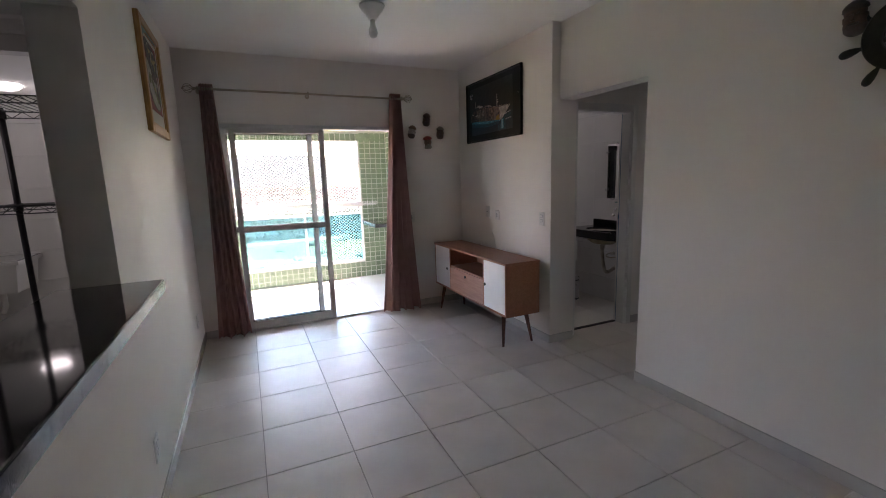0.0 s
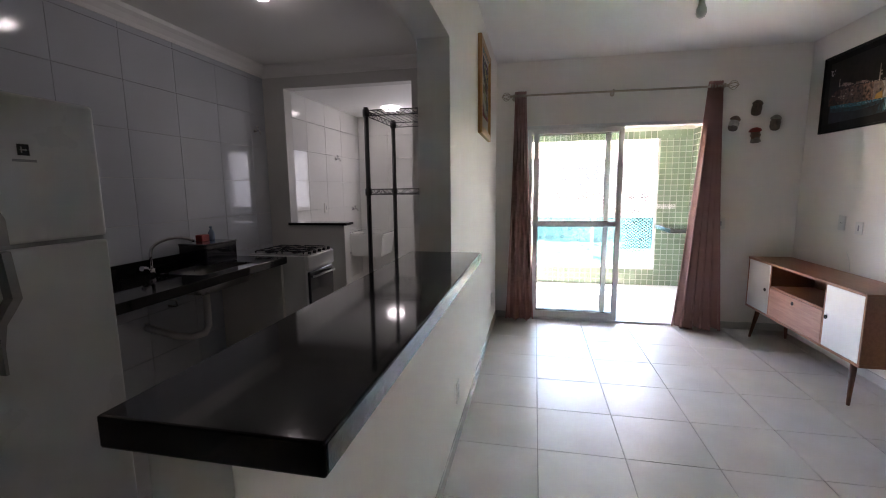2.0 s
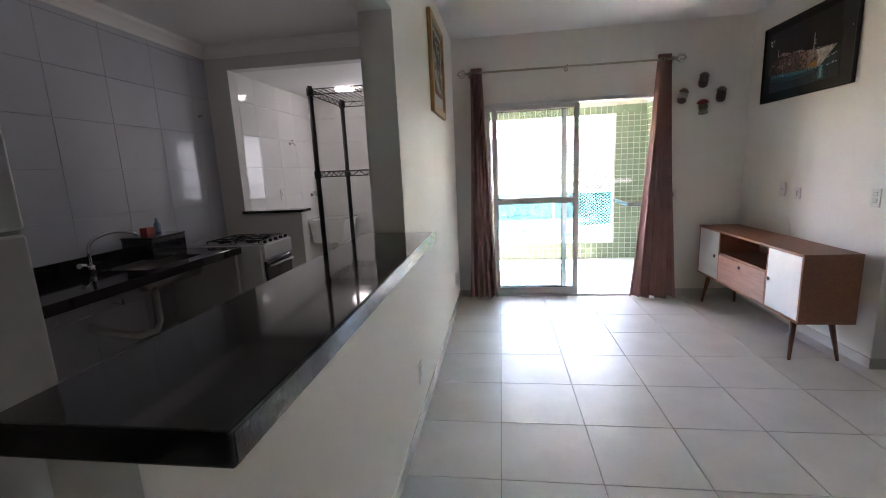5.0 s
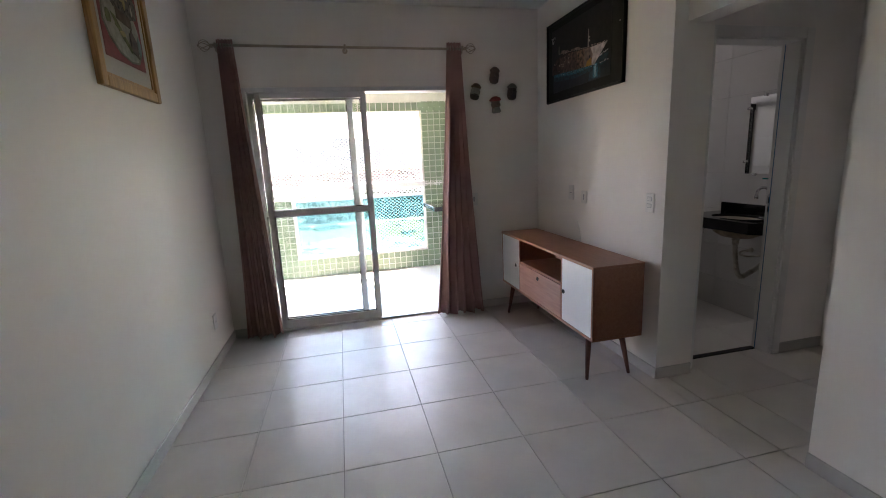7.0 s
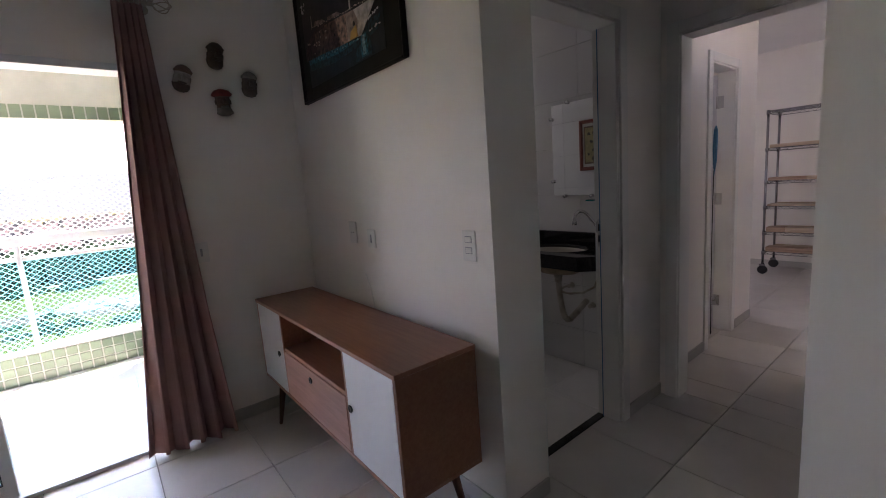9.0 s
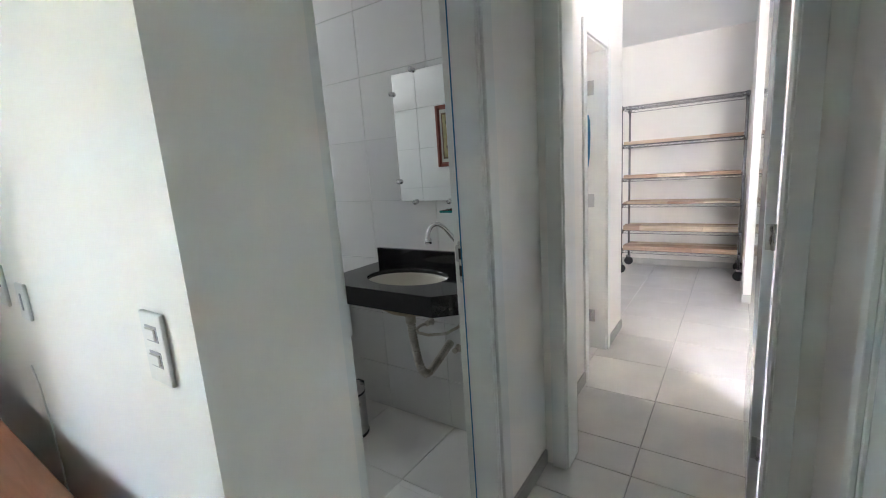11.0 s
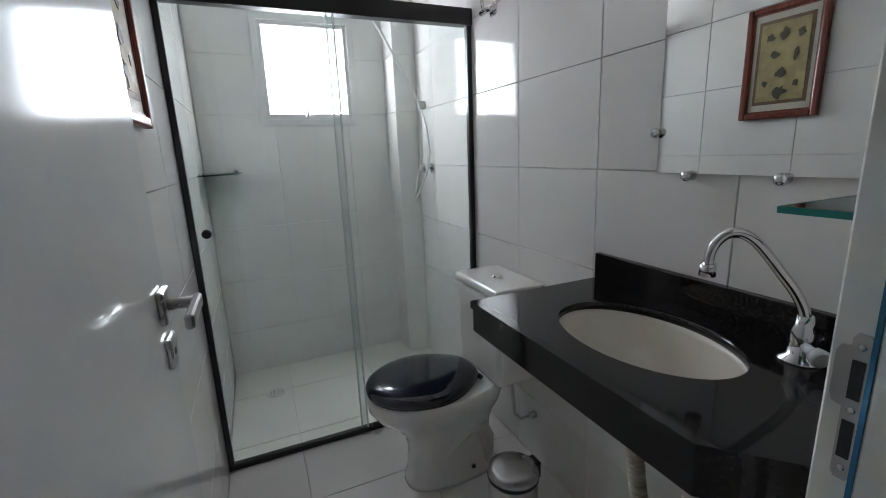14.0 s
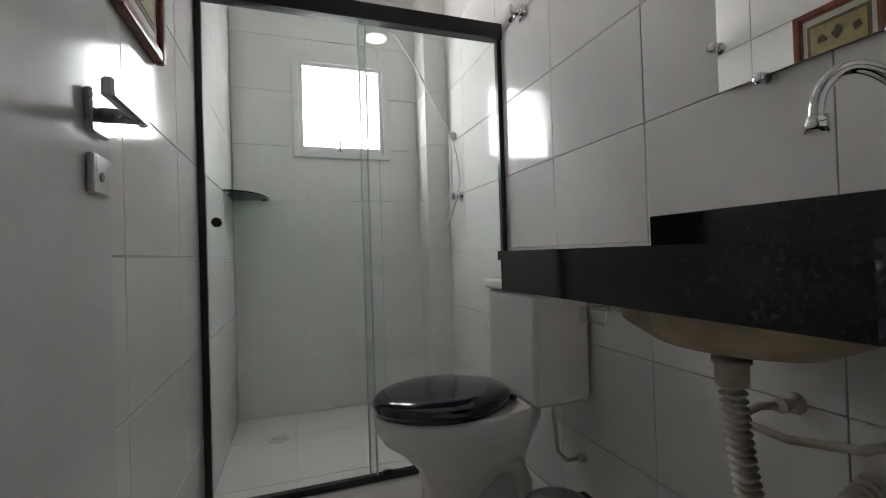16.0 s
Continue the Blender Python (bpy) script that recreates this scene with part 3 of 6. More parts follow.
# ---- curtains ----
rod = thing("curtain_rod", "aged nickel curtain rod with cage finials", "curtain rod", (1.15, 4.5, 2.35))
bm = bmesh.new()
tube(bm, [(0.165, 4.50, 2.35), (2.13, 4.50, 2.342)], 0.010, 14)
part("rod", bm, M_ROD, rod)
for x, s in ((0.165, -1), (2.13, 1)):
    bm = bmesh.new()
    tube(bm, [(x, 4.5, 2.346), (x + s * 0.018, 4.5, 2.346)], 0.014, 12)
    for j in range(6):
        a = 2 * math.pi * j / 6
        pts = []
        for q in range(9):
            th = math.pi * q / 8
            rr = 0.040 * math.sin(th)
            tw_ = a + 1.2 * q / 8
            pts.append((x + s * (0.018 + 0.038 * (1 - math.cos(th))), 4.5 + rr * math.cos(tw_), 2.346 + rr * math.sin(tw_)))
        tube(bm, pts, 0.0028, 6)
    lathe(bm, [(0.003, -0.009), (0.009, 0), (0.003, 0.009)], (x + s * 0.097, 4.5, 2.346), 10)
    part("finial", bm, M_ROD, rod, "twisted wire cage finial")
for x in (0.185, 1.14, 2.115):
    bm = bmesh.new()
    tube(bm, [(x, 4.5, 2.335), (x, YF - 0.006, 2.335)], 0.006, 8)
    tube(bm, [(x, YF - 0.008, 2.335), (x, YF, 2.335)], 0.022, 14)
    box(bm, x - 0.008, x + 0.008, 4.485, 4.515, 2.328, 2.366, bevel=0.003)
    part("bracket", bm, M_ROD, rod, "small rod bracket")


def curtain(top, bottom, seed, ztop=2.392, zbot=0.012, folds=5, flare=0.0):
    c = thing("curtain", "dusty brown full-length curtain with eyelets, gathered aside", "curtain", ((top[0] + top[1]) / 2, 4.5, 0), "curtains of the balcony door")
    rnd = random.Random(seed)
    ph = [rnd.uniform(-0.5, 0.5) for _ in range(8)]
    bm = bmesh.new()
    nu, nz = 100, 56
    grid = []
    for i in range(nz + 1):
        t = i / nz
        z = ztop + (zbot - ztop) * t
        e = t ** 1.15
        x0, x1 = top[0] + (bottom[0] - top[0]) * e, top[1] + (bottom[1] - top[1]) * e
        row = []
        for j in range(nu + 1):
            u = j / nu
            a = 2 * math.pi * folds * u + ph[0] + 0.5 * math.sin(3.1 * t + ph[1]) + 0.35 * math.sin(2 * math.pi * u * 1.3 + 2.2 * t + ph[2])
            amp = 0.030 + 0.022 * t + 0.010 * math.sin(5 * u + 3 * t + ph[3])
            amp *= 1 - 0.35 * math.exp(-((t - 0.0) / 0.03) ** 2)
            x = x0 + (x1 - x0) * (u + 0.035 * math.sin(2 * a + ph[4]) * (0.4 + t))
            y = 4.50 + amp * math.sin(a) + 0.006 * math.sin(11 * t + 17 * u + ph[5]) * t
            hem = 0.012 * math.sin(a * 0.5 + ph[6]) * (t > 0.98) + flare * u * (t > 0.9) * (t - 0.9)
            row.append((x, min(y, 4.564), z + hem))
        grid.append(row)
    for off in (0.0, 0.0035):
        R = [[bm.verts.new((x, y + off, z)) for x, y, z in row] for row in grid]
        for A, B in zip(R, R[1:]):
            for j in range(nu):
                bm.faces.new((A[j], A[j + 1], B[j + 1], B[j])).smooth = True
        if off:
            for rowa, rowb in ((last[0], R[0]), (last[-1], R[-1]), ([r[0] for r in last], [r[0] for r in R]), ([r[-1] for r in last], [r[-1] for r in R])):
                for j in range(len(rowa) - 1):
                    bm.faces.new((rowa[j], rowa[j + 1], rowb[j + 1], rowb[j]))
        last = R
    part("cloth", bm, M_CURTAIN, c)
    for q in range(6):
        x = top[0] + (top[1] - top[0]) * (q + 0.5) / 6
        bm = bmesh.new()
        tube(bm, [(x, 4.5 + 0.0165 * math.cos(b * math.pi / 7), 2.347 + 0.0165 * math.sin(b * math.pi / 7)) for b in range(14)], 0.003, 6, closed=True)
        part("eyelet", bm, M_ROD, c, "nickel eyelet")


curtain((0.197, 0.308), (0.115, 0.425), 3, flare=0.10)
curtain((1.980, 2.102), (1.800, 2.225), 8, flare=-0.06)

# ---- television cabinet ----
cab = thing("tv_cabinet", "low reddish walnut cabinet with white doors on the tiled floor", "cabinet", (2.6, 3.69, 0))
X0, X1, Y0, Y1, Z0, Z1 = 2.418, 2.768, 2.94, 4.44, 0.285, 0.76
YD1, YD2, b = 3.325, 4.045, 0.018
for nm, bx in (("top", (X0 - 0.004, X1, Y0 - 0.002, Y1 + 0.002, Z1 - b, Z1)), ("bottom", (X0, X1, Y0, Y1, Z0, Z0 + b)), ("side", (X0, X1, Y0, Y0 + b, Z0 + b, Z1 - b)),
               ("side", (X0, X1, Y1 - b, Y1, Z0 + b, Z1 - b)), ("divider", (X0 + 0.002, X1 - b, YD1 - b / 2, YD1 + b / 2, Z0 + b, Z1 - b)),
               ("divider", (X0 + 0.002, X1 - b, YD2 - b / 2, YD2 + b / 2, Z0 + b, Z1 - b)), ("shelf", (X0 + 0.006, X1 - b, YD1 + b / 2, YD2 - b / 2, 0.545, 0.563)),
               ("back_panel", (X1 - 0.012, X1 - 0.002, Y0 + b, Y1 - b, Z0 + b, Z1 - b))):
    bm = bmesh.new()
    box(bm, *bx, bevel=0.0015)
    part(nm, bm, M_WOOD, cab)


def pull(parent, y, z):
    bm = bmesh.new()
    m = Matrix.Rotation(radians(90), 4, "Y")
    lathe(bm, [(0.013, 0.0), (0.0155, 0.004), (0.0155, 0.006), (0.011, 0.007), (0.009, 0.002)], (X0 - 0.003, y, z), 20, m=Matrix.Rotation(radians(-90), 4, "Y"))
    part("finger_pull", bm, M_BLACK, parent, "black round finger pull")


for y0, y1, yk in ((Y0 + b + 0.002, YD1 - b / 2 - 0.002, 3.285), (YD2 + b / 2 + 0.002, Y1 - b - 0.002, 4.105)):
    bm = bmesh.new()
    box(bm, X0, X0 + 0.016, y0, y1, Z0 + b + 0.003, Z1 - b - 0.003, bevel=0.001)
    dd = part("door", bm, M_WHITE, cab, "white lacquered door")
    pull(dd, yk, 0.515)
bm = bmesh.new()
box(bm, X0, X0 + 0.016, YD1 + b / 2 + 0.002, YD2 - b / 2 - 0.002, Z0 + b + 0.003, 0.543, bevel=0.001)
dd = part("drop_front", bm, M_WOODL, cab, "lighter wooden drop front")
pull(dd, 3.685, 0.500)
for xt, yt, xb, yb in ((2.47, 3.06, 2.436, 3.015), (2.70, 3.06, 2.735, 3.010), (2.47, 4.30, 2.436, 4.345), (2.70, 4.30, 2.735, 4.345)):
    bm = bmesh.new()
    tube(bm, [(xb, yb, 0.0), (xb, yb, 0.004), (xt, yt, Z0)], [0.009, 0.0105, 0.021], 16)
    part("leg", bm, M_WOODD, cab, "tapered dark wooden leg")


# ---- pictures ----
def face_poly(bm, pts, plane, off, thick=0.0012):
    """A thin raised patch on a wall plane: pts are (along, up); plane is ('x' or 'y', place, sign of the outward side)."""
    ax, c, s = plane
    a, b_ = c + s * off, c + s * (off + thick)
    lo = [bm.verts.new((a, p, q) if ax == "x" else (p, a, q)) for p, q in pts]
    hi = [bm.verts.new((b_, p, q) if ax == "x" else (p, b_, q)) for p, q in pts]
    n = len(pts)
    for j in range(n):
        bm.faces.new((lo[j], lo[(j + 1) % n], hi[(j + 1) % n], hi[j]))
    bm.faces.new(hi)
    bm.faces.new(list(reversed(lo)))


def picture(name, label, plane, a0, a1, z0, z1, fw, depth, mframe, layers, inner=0.012, frame_label=""):
    ax, c, s = plane
    t = thing(name, label, "picture", (c, (a0 + a1) / 2, (z0 + z1) / 2) if ax == "x" else ((a0 + a1) / 2, c, (z0 + z1) / 2))

    def bx(p0, p1, q0, q1, d0, d1):
        lo, hi = sorted((c + s * d0, c + s * d1))
        return (lo, hi, p0, p1, q0, q1) if ax == "x" else (p0, p1, lo, hi, q0, q1)

    bm = bmesh.new()
    for p0, p1, q0, q1 in ((a0, a0 + fw, z0, z1), (a1 - fw, a1, z0, z1), (a0 + fw, a1 - fw, z0, z0 + fw), (a0 + fw, a1 - fw, z1 - fw, z1)):
        box(bm, *bx(p0, p1, q0, q1, 0, depth), bevel=min(0.006, depth / 3), seg=2)
    for p0, p1, q0, q1 in ((a0 + fw, a0 + fw * 1.3, z0 + fw, z1 - fw), (a1 - fw * 1.3, a1 - fw, z0 + fw, z1 - fw),
                           (a0 + fw * 1.3, a1 - fw * 1.3, z0 + fw, z0 + fw * 1.3), (a0 + fw * 1.3, a1 - fw * 1.3, z1 - fw * 1.3, z1 - fw)):
        box(bm, *bx(p0, p1, q0, q1, 0, depth * 0.6))
    part("frame", bm, mframe, t, frame_label)
    bm = bmesh.new()
    box(bm, *bx(a0 + fw, a1 - fw, z0 + fw, z1 - fw, 0.0005, inner))
    part("backing", bm, layers[0], t)
    for i, (nm, mat, polys) in enumerate(layers[1]):
        bm = bmesh.new()
        for pts in polys:
            face_poly(bm, [(a0 + (a1 - a0) * u, z0 + (z1 - z0) * v) for u, v in pts], plane, inner + 0.0014 * i)
        part(nm, bm, mat, t, '', 'stuff' if len(polys) > 1 else '')
    return t


def blob(cu, cv, ru, rv, n=14, seed=0, j=0.25):
    r = random.Random(seed)
    return [(cu + ru * math.cos(2 * math.pi * i / n) * (1 + r.uniform(-j, j)), cv + rv * math.sin(2 * math.pi * i / n) * (1 + r.uniform(-j, j))) for i in range(n)]


P = lambda nm, c, r=0.5, v=0.15, s=25: material(nm, c, r, var=v, scale=s, fine=0.12)
M_SEA = P("print_night_sea", (0.008, 0.018, 0.028), 0.4, 0.3)
M_PFRAME = material("black_picture_border", (0.008, 0.0072, 0.0075), 0.5, var=0.1, scale=12, spec=0.3)
# the wide picture of a moored ship at night; u runs from its near end
rnd = random.Random(21)


def strewn(n, u0, u1, v0, v1, r0, r1):
    return [blob(rnd.uniform(u0, u1), rnd.uniform(v0, v1), rnd.uniform(r0, r1), rnd.uniform(r0, r1) * 1.4, 6, i, 0.4) for i in range(n)]


def edge_lights(n, a, b, r):
    return [blob(a[0] + (b[0] - a[0]) * (i + rnd.uniform(-0.3, 0.3)) / n, a[1] + (b[1] - a[1]) * i / n + rnd.uniform(-0.006, 0.006), r * rnd.uniform(0.6, 1.5), r * rnd.uniform(0.8, 1.8), 6, i, 0.4) for i in range(n)]


ship = picture("ship_picture", "framed night photograph of a lit ship with a wide black border", ("x", XR, -1), 3.30, 4.352, 1.860, 2.485, 0.014, 0.028, M_PFRAME,
               (M_PFRAME, (("night_sky", P("print_night_sky", (0.011, 0.008, 0.008), 0.4, 0.4), [[(0.14, 0.38), (0.93, 0.38), (0.93, 0.90), (0.14, 0.90)]]),
                           ("water", M_SEA, [[(0.14, 0.12), (0.90, 0.12), (0.90, 0.39), (0.14, 0.39)]]),
                           ("dim_blue_water", P("print_dim_blue", (0.012, 0.075, 0.105), 0.4, 0.5, 60), [[(0.16, 0.36), (0.19, 0.27), (0.30, 0.235), (0.60, 0.215), (0.88, 0.26), (0.89, 0.35), (0.60, 0.33)], [(0.24, 0.13), (0.39, 0.13), (0.37, 0.30), (0.26, 0.30)]]),
                           ("lit_water", P("print_lit_water", (0.03, 0.26, 0.36), 0.4, 0.5, 70), [[(0.33, 0.275), (0.55, 0.262), (0.88, 0.31), (0.89, 0.355), (0.60, 0.325)],
                                                                                             [(0.275, 0.14), (0.335, 0.14), (0.33, 0.29), (0.285, 0.29)]]),
                           ("pale_reflection", P("print_pale_water", (0.30, 0.60, 0.70), 0.4, 0.4, 90), [[(0.292, 0.15), (0.318, 0.15), (0.316, 0.285), (0.296, 0.285)]] + edge_lights(12, (0.36, 0.275), (0.80, 0.32), 0.006)),
                           ("far_hull", P("print_far_hull", (0.10, 0.05, 0.04), 0.5, 0.5, 60), [[(0.60, 0.32), (0.91, 0.35), (0.90, 0.45), (0.84, 0.52), (0.74, 0.56), (0.60, 0.54)]]),
                           ("hull_middle", P("print_mid_hull", (0.36, 0.20, 0.14), 0.45, 0.5, 40), [[(0.36, 0.288), (0.62, 0.315), (0.66, 0.53), (0.44, 0.50), (0.33, 0.478)]]),
                           ("hull_aft", P("print_aft_hull", (0.22, 0.12, 0.095), 0.45, 0.5, 40), [[(0.52, 0.302), (0.76, 0.335), (0.78, 0.52), (0.54, 0.512)]]),
                           ("bow", P("print_bow", (0.60, 0.53, 0.48), 0.45, 0.25, 30), [[(0.165, 0.466), (0.31, 0.282), (0.345, 0.285), (0.33, 0.40), (0.36, 0.482), (0.31, 0.478)]]),
                           ("bow_shade", P("print_bow_shade", (0.36, 0.25, 0.20), 0.45, 0.35, 30), [[(0.345, 0.285), (0.43, 0.292), (0.43, 0.49), (0.36, 0.482), (0.33, 0.40)]]),
                           ("hull_mark", P("print_yellow", (0.45, 0.24, 0.04), 0.5), [[(0.335, 0.288), (0.41, 0.292), (0.395, 0.345), (0.345, 0.37)]]),
                           ("anchor", P("print_anchor", (0.01, 0.008, 0.008), 0.5), [blob(0.36, 0.385, 0.009, 0.018, 8, 1, 0.2), blob(0.55, 0.40, 0.006, 0.012, 7, 2, 0.3)]),
                           ("rail_lights", P("print_rail_lights", (0.66, 0.52, 0.44), 0.5), edge_lights(16, (0.17, 0.470), (0.44, 0.505), 0.004) + edge_lights(16, (0.44, 0.505), (0.80, 0.575), 0.005) + strewn(14, 0.62, 0.88, 0.36, 0.50, 0.003, 0.008)),
                           ("superstructure", P("print_deckhouse", (0.46, 0.33, 0.28), 0.5, 0.4, 50), [[(0.46, 0.51), (0.60, 0.535), (0.60, 0.56), (0.50, 0.545)], [(0.62, 0.54), (0.76, 0.565), (0.74, 0.60), (0.66, 0.575)]]),
                           ("distant_lights", P("print_far_lights", (0.62, 0.60, 0.62), 0.5), strewn(9, 0.83, 0.90, 0.73, 0.80, 0.003, 0.012) + edge_lights(9, (0.155, 0.375), (0.27, 0.335), 0.007) + edge_lights(5, (0.15, 0.28), (0.24, 0.265), 0.006) + [blob(0.03, 0.60, 0.004, 0.007, 6, 3)]),
                           ("mast", P("print_mast", (0.62, 0.56, 0.50), 0.5), [[(0.366, 0.49), (0.378, 0.49), (0.375, 0.68), (0.370, 0.68)], [(0.355, 0.585), (0.372, 0.585), (0.372, 0.60), (0.355, 0.60)],
                                                                              [(0.352, 0.545), (0.366, 0.545), (0.366, 0.565), (0.352, 0.565)], [(0.775, 0.56), (0.780, 0.56), (0.780, 0.66), (0.775, 0.66)]]))))
M_PAPER = P("cream_paper", (0.52, 0.49, 0.42), 0.6, 0.05, 5)
picture("map_picture", "gold-framed old map print with a red border", ("x", 0.0, 1), 3.045, 3.70, 1.822, 2.50, 0.052, 0.030, M_GOLD,
        (M_PAPER, (("red_ground", P("print_red", (0.26, 0.045, 0.045), 0.6), [[(0.17, 0.22), (0.83, 0.22), (0.83, 0.86), (0.17, 0.86)]]),
                   ("pale_land", P("print_pale_land", (0.42, 0.41, 0.33), 0.6, 0.2), [[(0.22, 0.60), (0.20, 0.46), (0.27, 0.36), (0.40, 0.28), (0.58, 0.245), (0.72, 0.26), (0.80, 0.36), (0.78, 0.52), (0.70, 0.66), (0.50, 0.74), (0.32, 0.72)]]),
                   ("shore_line", P("print_shore_line", (0.20, 0.19, 0.14), 0.6), [[(0.22, 0.60), (0.20, 0.46), (0.27, 0.36), (0.40, 0.28), (0.58, 0.245), (0.58, 0.257), (0.41, 0.292), (0.285, 0.37), (0.217, 0.465), (0.235, 0.60)], [(0.58, 0.245), (0.72, 0.26), (0.80, 0.36), (0.785, 0.365), (0.71, 0.273), (0.58, 0.257)]]),
                   ("grey_ship", P("print_dark_figure", (0.15, 0.135, 0.115), 0.6, 0.5, 50), [[(0.18, 0.80), (0.27, 0.68), (0.40, 0.60), (0.62, 0.56), (0.78, 0.60), (0.80, 0.72), (0.70, 0.80), (0.50, 0.84), (0.30, 0.86)]]),
                   ("brown_band", P("print_brown_band", (0.13, 0.085, 0.06), 0.6, 0.3), [[(0.42, 0.52), (0.66, 0.50), (0.66, 0.575), (0.42, 0.60)], [(0.60, 0.34), (0.72, 0.30), (0.72, 0.42), (0.64, 0.50), (0.60, 0.46)]]),
                   ("sea_patch", P("print_sea_green", (0.20, 0.28, 0.25), 0.6), [[(0.16, 0.84), (0.34, 0.90), (0.83, 0.90), (0.83, 0.93), (0.16, 0.93)], blob(0.75, 0.40, 0.03, 0.07, 10, 6, 0.15)]),
                   ("green_figures", P("print_green", (0.20, 0.22, 0.09), 0.6, 0.3), [blob(0.27, 0.50, 0.045, 0.05, 9, 7), [(0.32, 0.54), (0.38, 0.53), (0.60, 0.34), (0.585, 0.315), (0.46, 0.40)], blob(0.40, 0.47, 0.03, 0.02, 8, 9)]),
                   ("ochre_details", P("print_ochre", (0.46, 0.38, 0.18), 0.6), [blob(0.50, 0.68, 0.055, 0.018, 8, 17), blob(0.44, 0.73, 0.02, 0.05, 8, 18), blob(0.57, 0.66, 0.02, 0.05, 8, 19), blob(0.36, 0.75, 0.035, 0.02, 8, 20), blob(0.62, 0.71, 0.03, 0.015, 8, 21), blob(0.47, 0.43, 0.04, 0.02, 8, 22)]),
                   ("pale_details", P("print_cream_marks", (0.50, 0.48, 0.40), 0.6), [blob(0.30, 0.80, 0.03, 0.012, 8, 31), blob(0.40, 0.66, 0.012, 0.04, 8, 32), blob(0.68, 0.64, 0.012, 0.04, 8, 33), blob(0.52, 0.77, 0.04, 0.010, 8, 34)]))),
        frame_label="gilded wooden frame")
picture("insect_picture", "red mahogany frame with a yellowed print above the bathroom tiles", ("x", BX0, 1), 3.922, 4.232, 1.362, 1.825, 0.026, 0.024, M_REDWOOD,
        (M_PAPER, (("inner_line", P("print_brown_line", (0.16, 0.10, 0.05), 0.6), [[(0.16, 0.13), (0.84, 0.13), (0.84, 0.87), (0.16, 0.87)]]),
                   ("yellow_ground", P("print_yellow_ground", (0.36, 0.30, 0.13), 0.6, 0.15), [[(0.20, 0.16), (0.80, 0.16), (0.80, 0.84), (0.20, 0.84)]]),
                   ("drawn_shapes", P("print_ink", (0.07, 0.06, 0.03), 0.6), [blob(0.30, 0.72, 0.05, 0.035, 9, 1, .4), blob(0.50, 0.74, 0.05, 0.045, 9, 2, .4), blob(0.68, 0.72, 0.05, 0.035, 9, 3, .4),
                                                                               blob(0.34, 0.55, 0.03, 0.05, 9, 4, .4), blob(0.60, 0.56, 0.05, 0.03, 9, 5, .4), blob(0.50, 0.40, 0.06, 0.04, 11, 6, .5),
                                                                               blob(0.30, 0.30, 0.04, 0.03, 9, 7, .4), blob(0.70, 0.32, 0.04, 0.03, 9, 8, .4), blob(0.50, 0.24, 0.09, 0.05, 12, 9, .5)]))),
        frame_label="moulded red mahogany frame")


# ---- masks and wheel ----
def mask(at, facing, mats, tilt, hat, label, wide=1.0):
    """A small carved head as one mesh: face, beard, hair or cap; mats are top, face and beard."""
    bm = bmesh.new()
    n = 20
    prof = [(-0.070, 0.016), (-0.062, 0.032), (-0.048, 0.040), (-0.030, 0.036 if hat else 0.043), (-0.010, 0.035 if hat else 0.042), (0.015, 0.038), (0.030, 0.040), (0.036, 0.054 if hat else 0.045),
            (0.046, 0.053 if hat else 0.044), (0.062, 0.040 if hat else 0.030), (0.072, 0.014)]
    if hat:
        prof[0], prof[1] = (-0.072, 0.026), (-0.060, 0.046)
    rings = []
    for i, (z, r) in enumerate(prof):
        ring = []
        for j in range(n):
            a = 2 * math.pi * j / n
            q = r * (1 + 0.07 * math.sin(5 * a + i * 1.7) * (z < -0.025 or z > 0.03))
            ring.append((q * wide * math.cos(a), 0.62 * q * math.sin(a), z))
        rings.append(ring)
    loft(bm, rings)
    loft(bm, [[(-0.008, -0.024, -0.014), (0.008, -0.024, -0.014), (0.004, -0.022, 0.018), (-0.004, -0.022, 0.018)], [(-0.006, -0.040, -0.012), (0.006, -0.040, -0.012), (0.002, -0.026, 0.016), (-0.002, -0.026, 0.016)]])
    for sx_ in (-1, 1):
        box(bm, sx_ * 0.016 - 0.007, sx_ * 0.016 + 0.007, -0.030, -0.020, 0.012, 0.017, bevel=0.002)
        box(bm, sx_ * 0.038 * wide - 0.004, sx_ * 0.038 * wide + 0.004, -0.010, 0.010, -0.012, 0.014, bevel=0.003)
    box(bm, -0.022, 0.022, -0.033, -0.018, -0.031, -0.022, bevel=0.004)
    me = bpy.data.meshes.new("wall_mask")
    bm.normal_update()
    for f in bm.faces:
        z = f.calc_center_median().z
        f.material_index = 0 if z > 0.028 else (2 if z < -0.021 else 1)
    bm.to_mesh(me)
    bm.free()
    for m_ in mats:
        me.materials.append(m_)
    ob = new("wall_mask", me)
    ob.matrix_world = Matrix.Translation(at) @ Matrix.Rotation(facing, 4, "Z") @ Matrix.Rotation(radians(tilt), 4, "Y")
    tagged(ob, label, "wall decoration", "small carved masks on the walls")


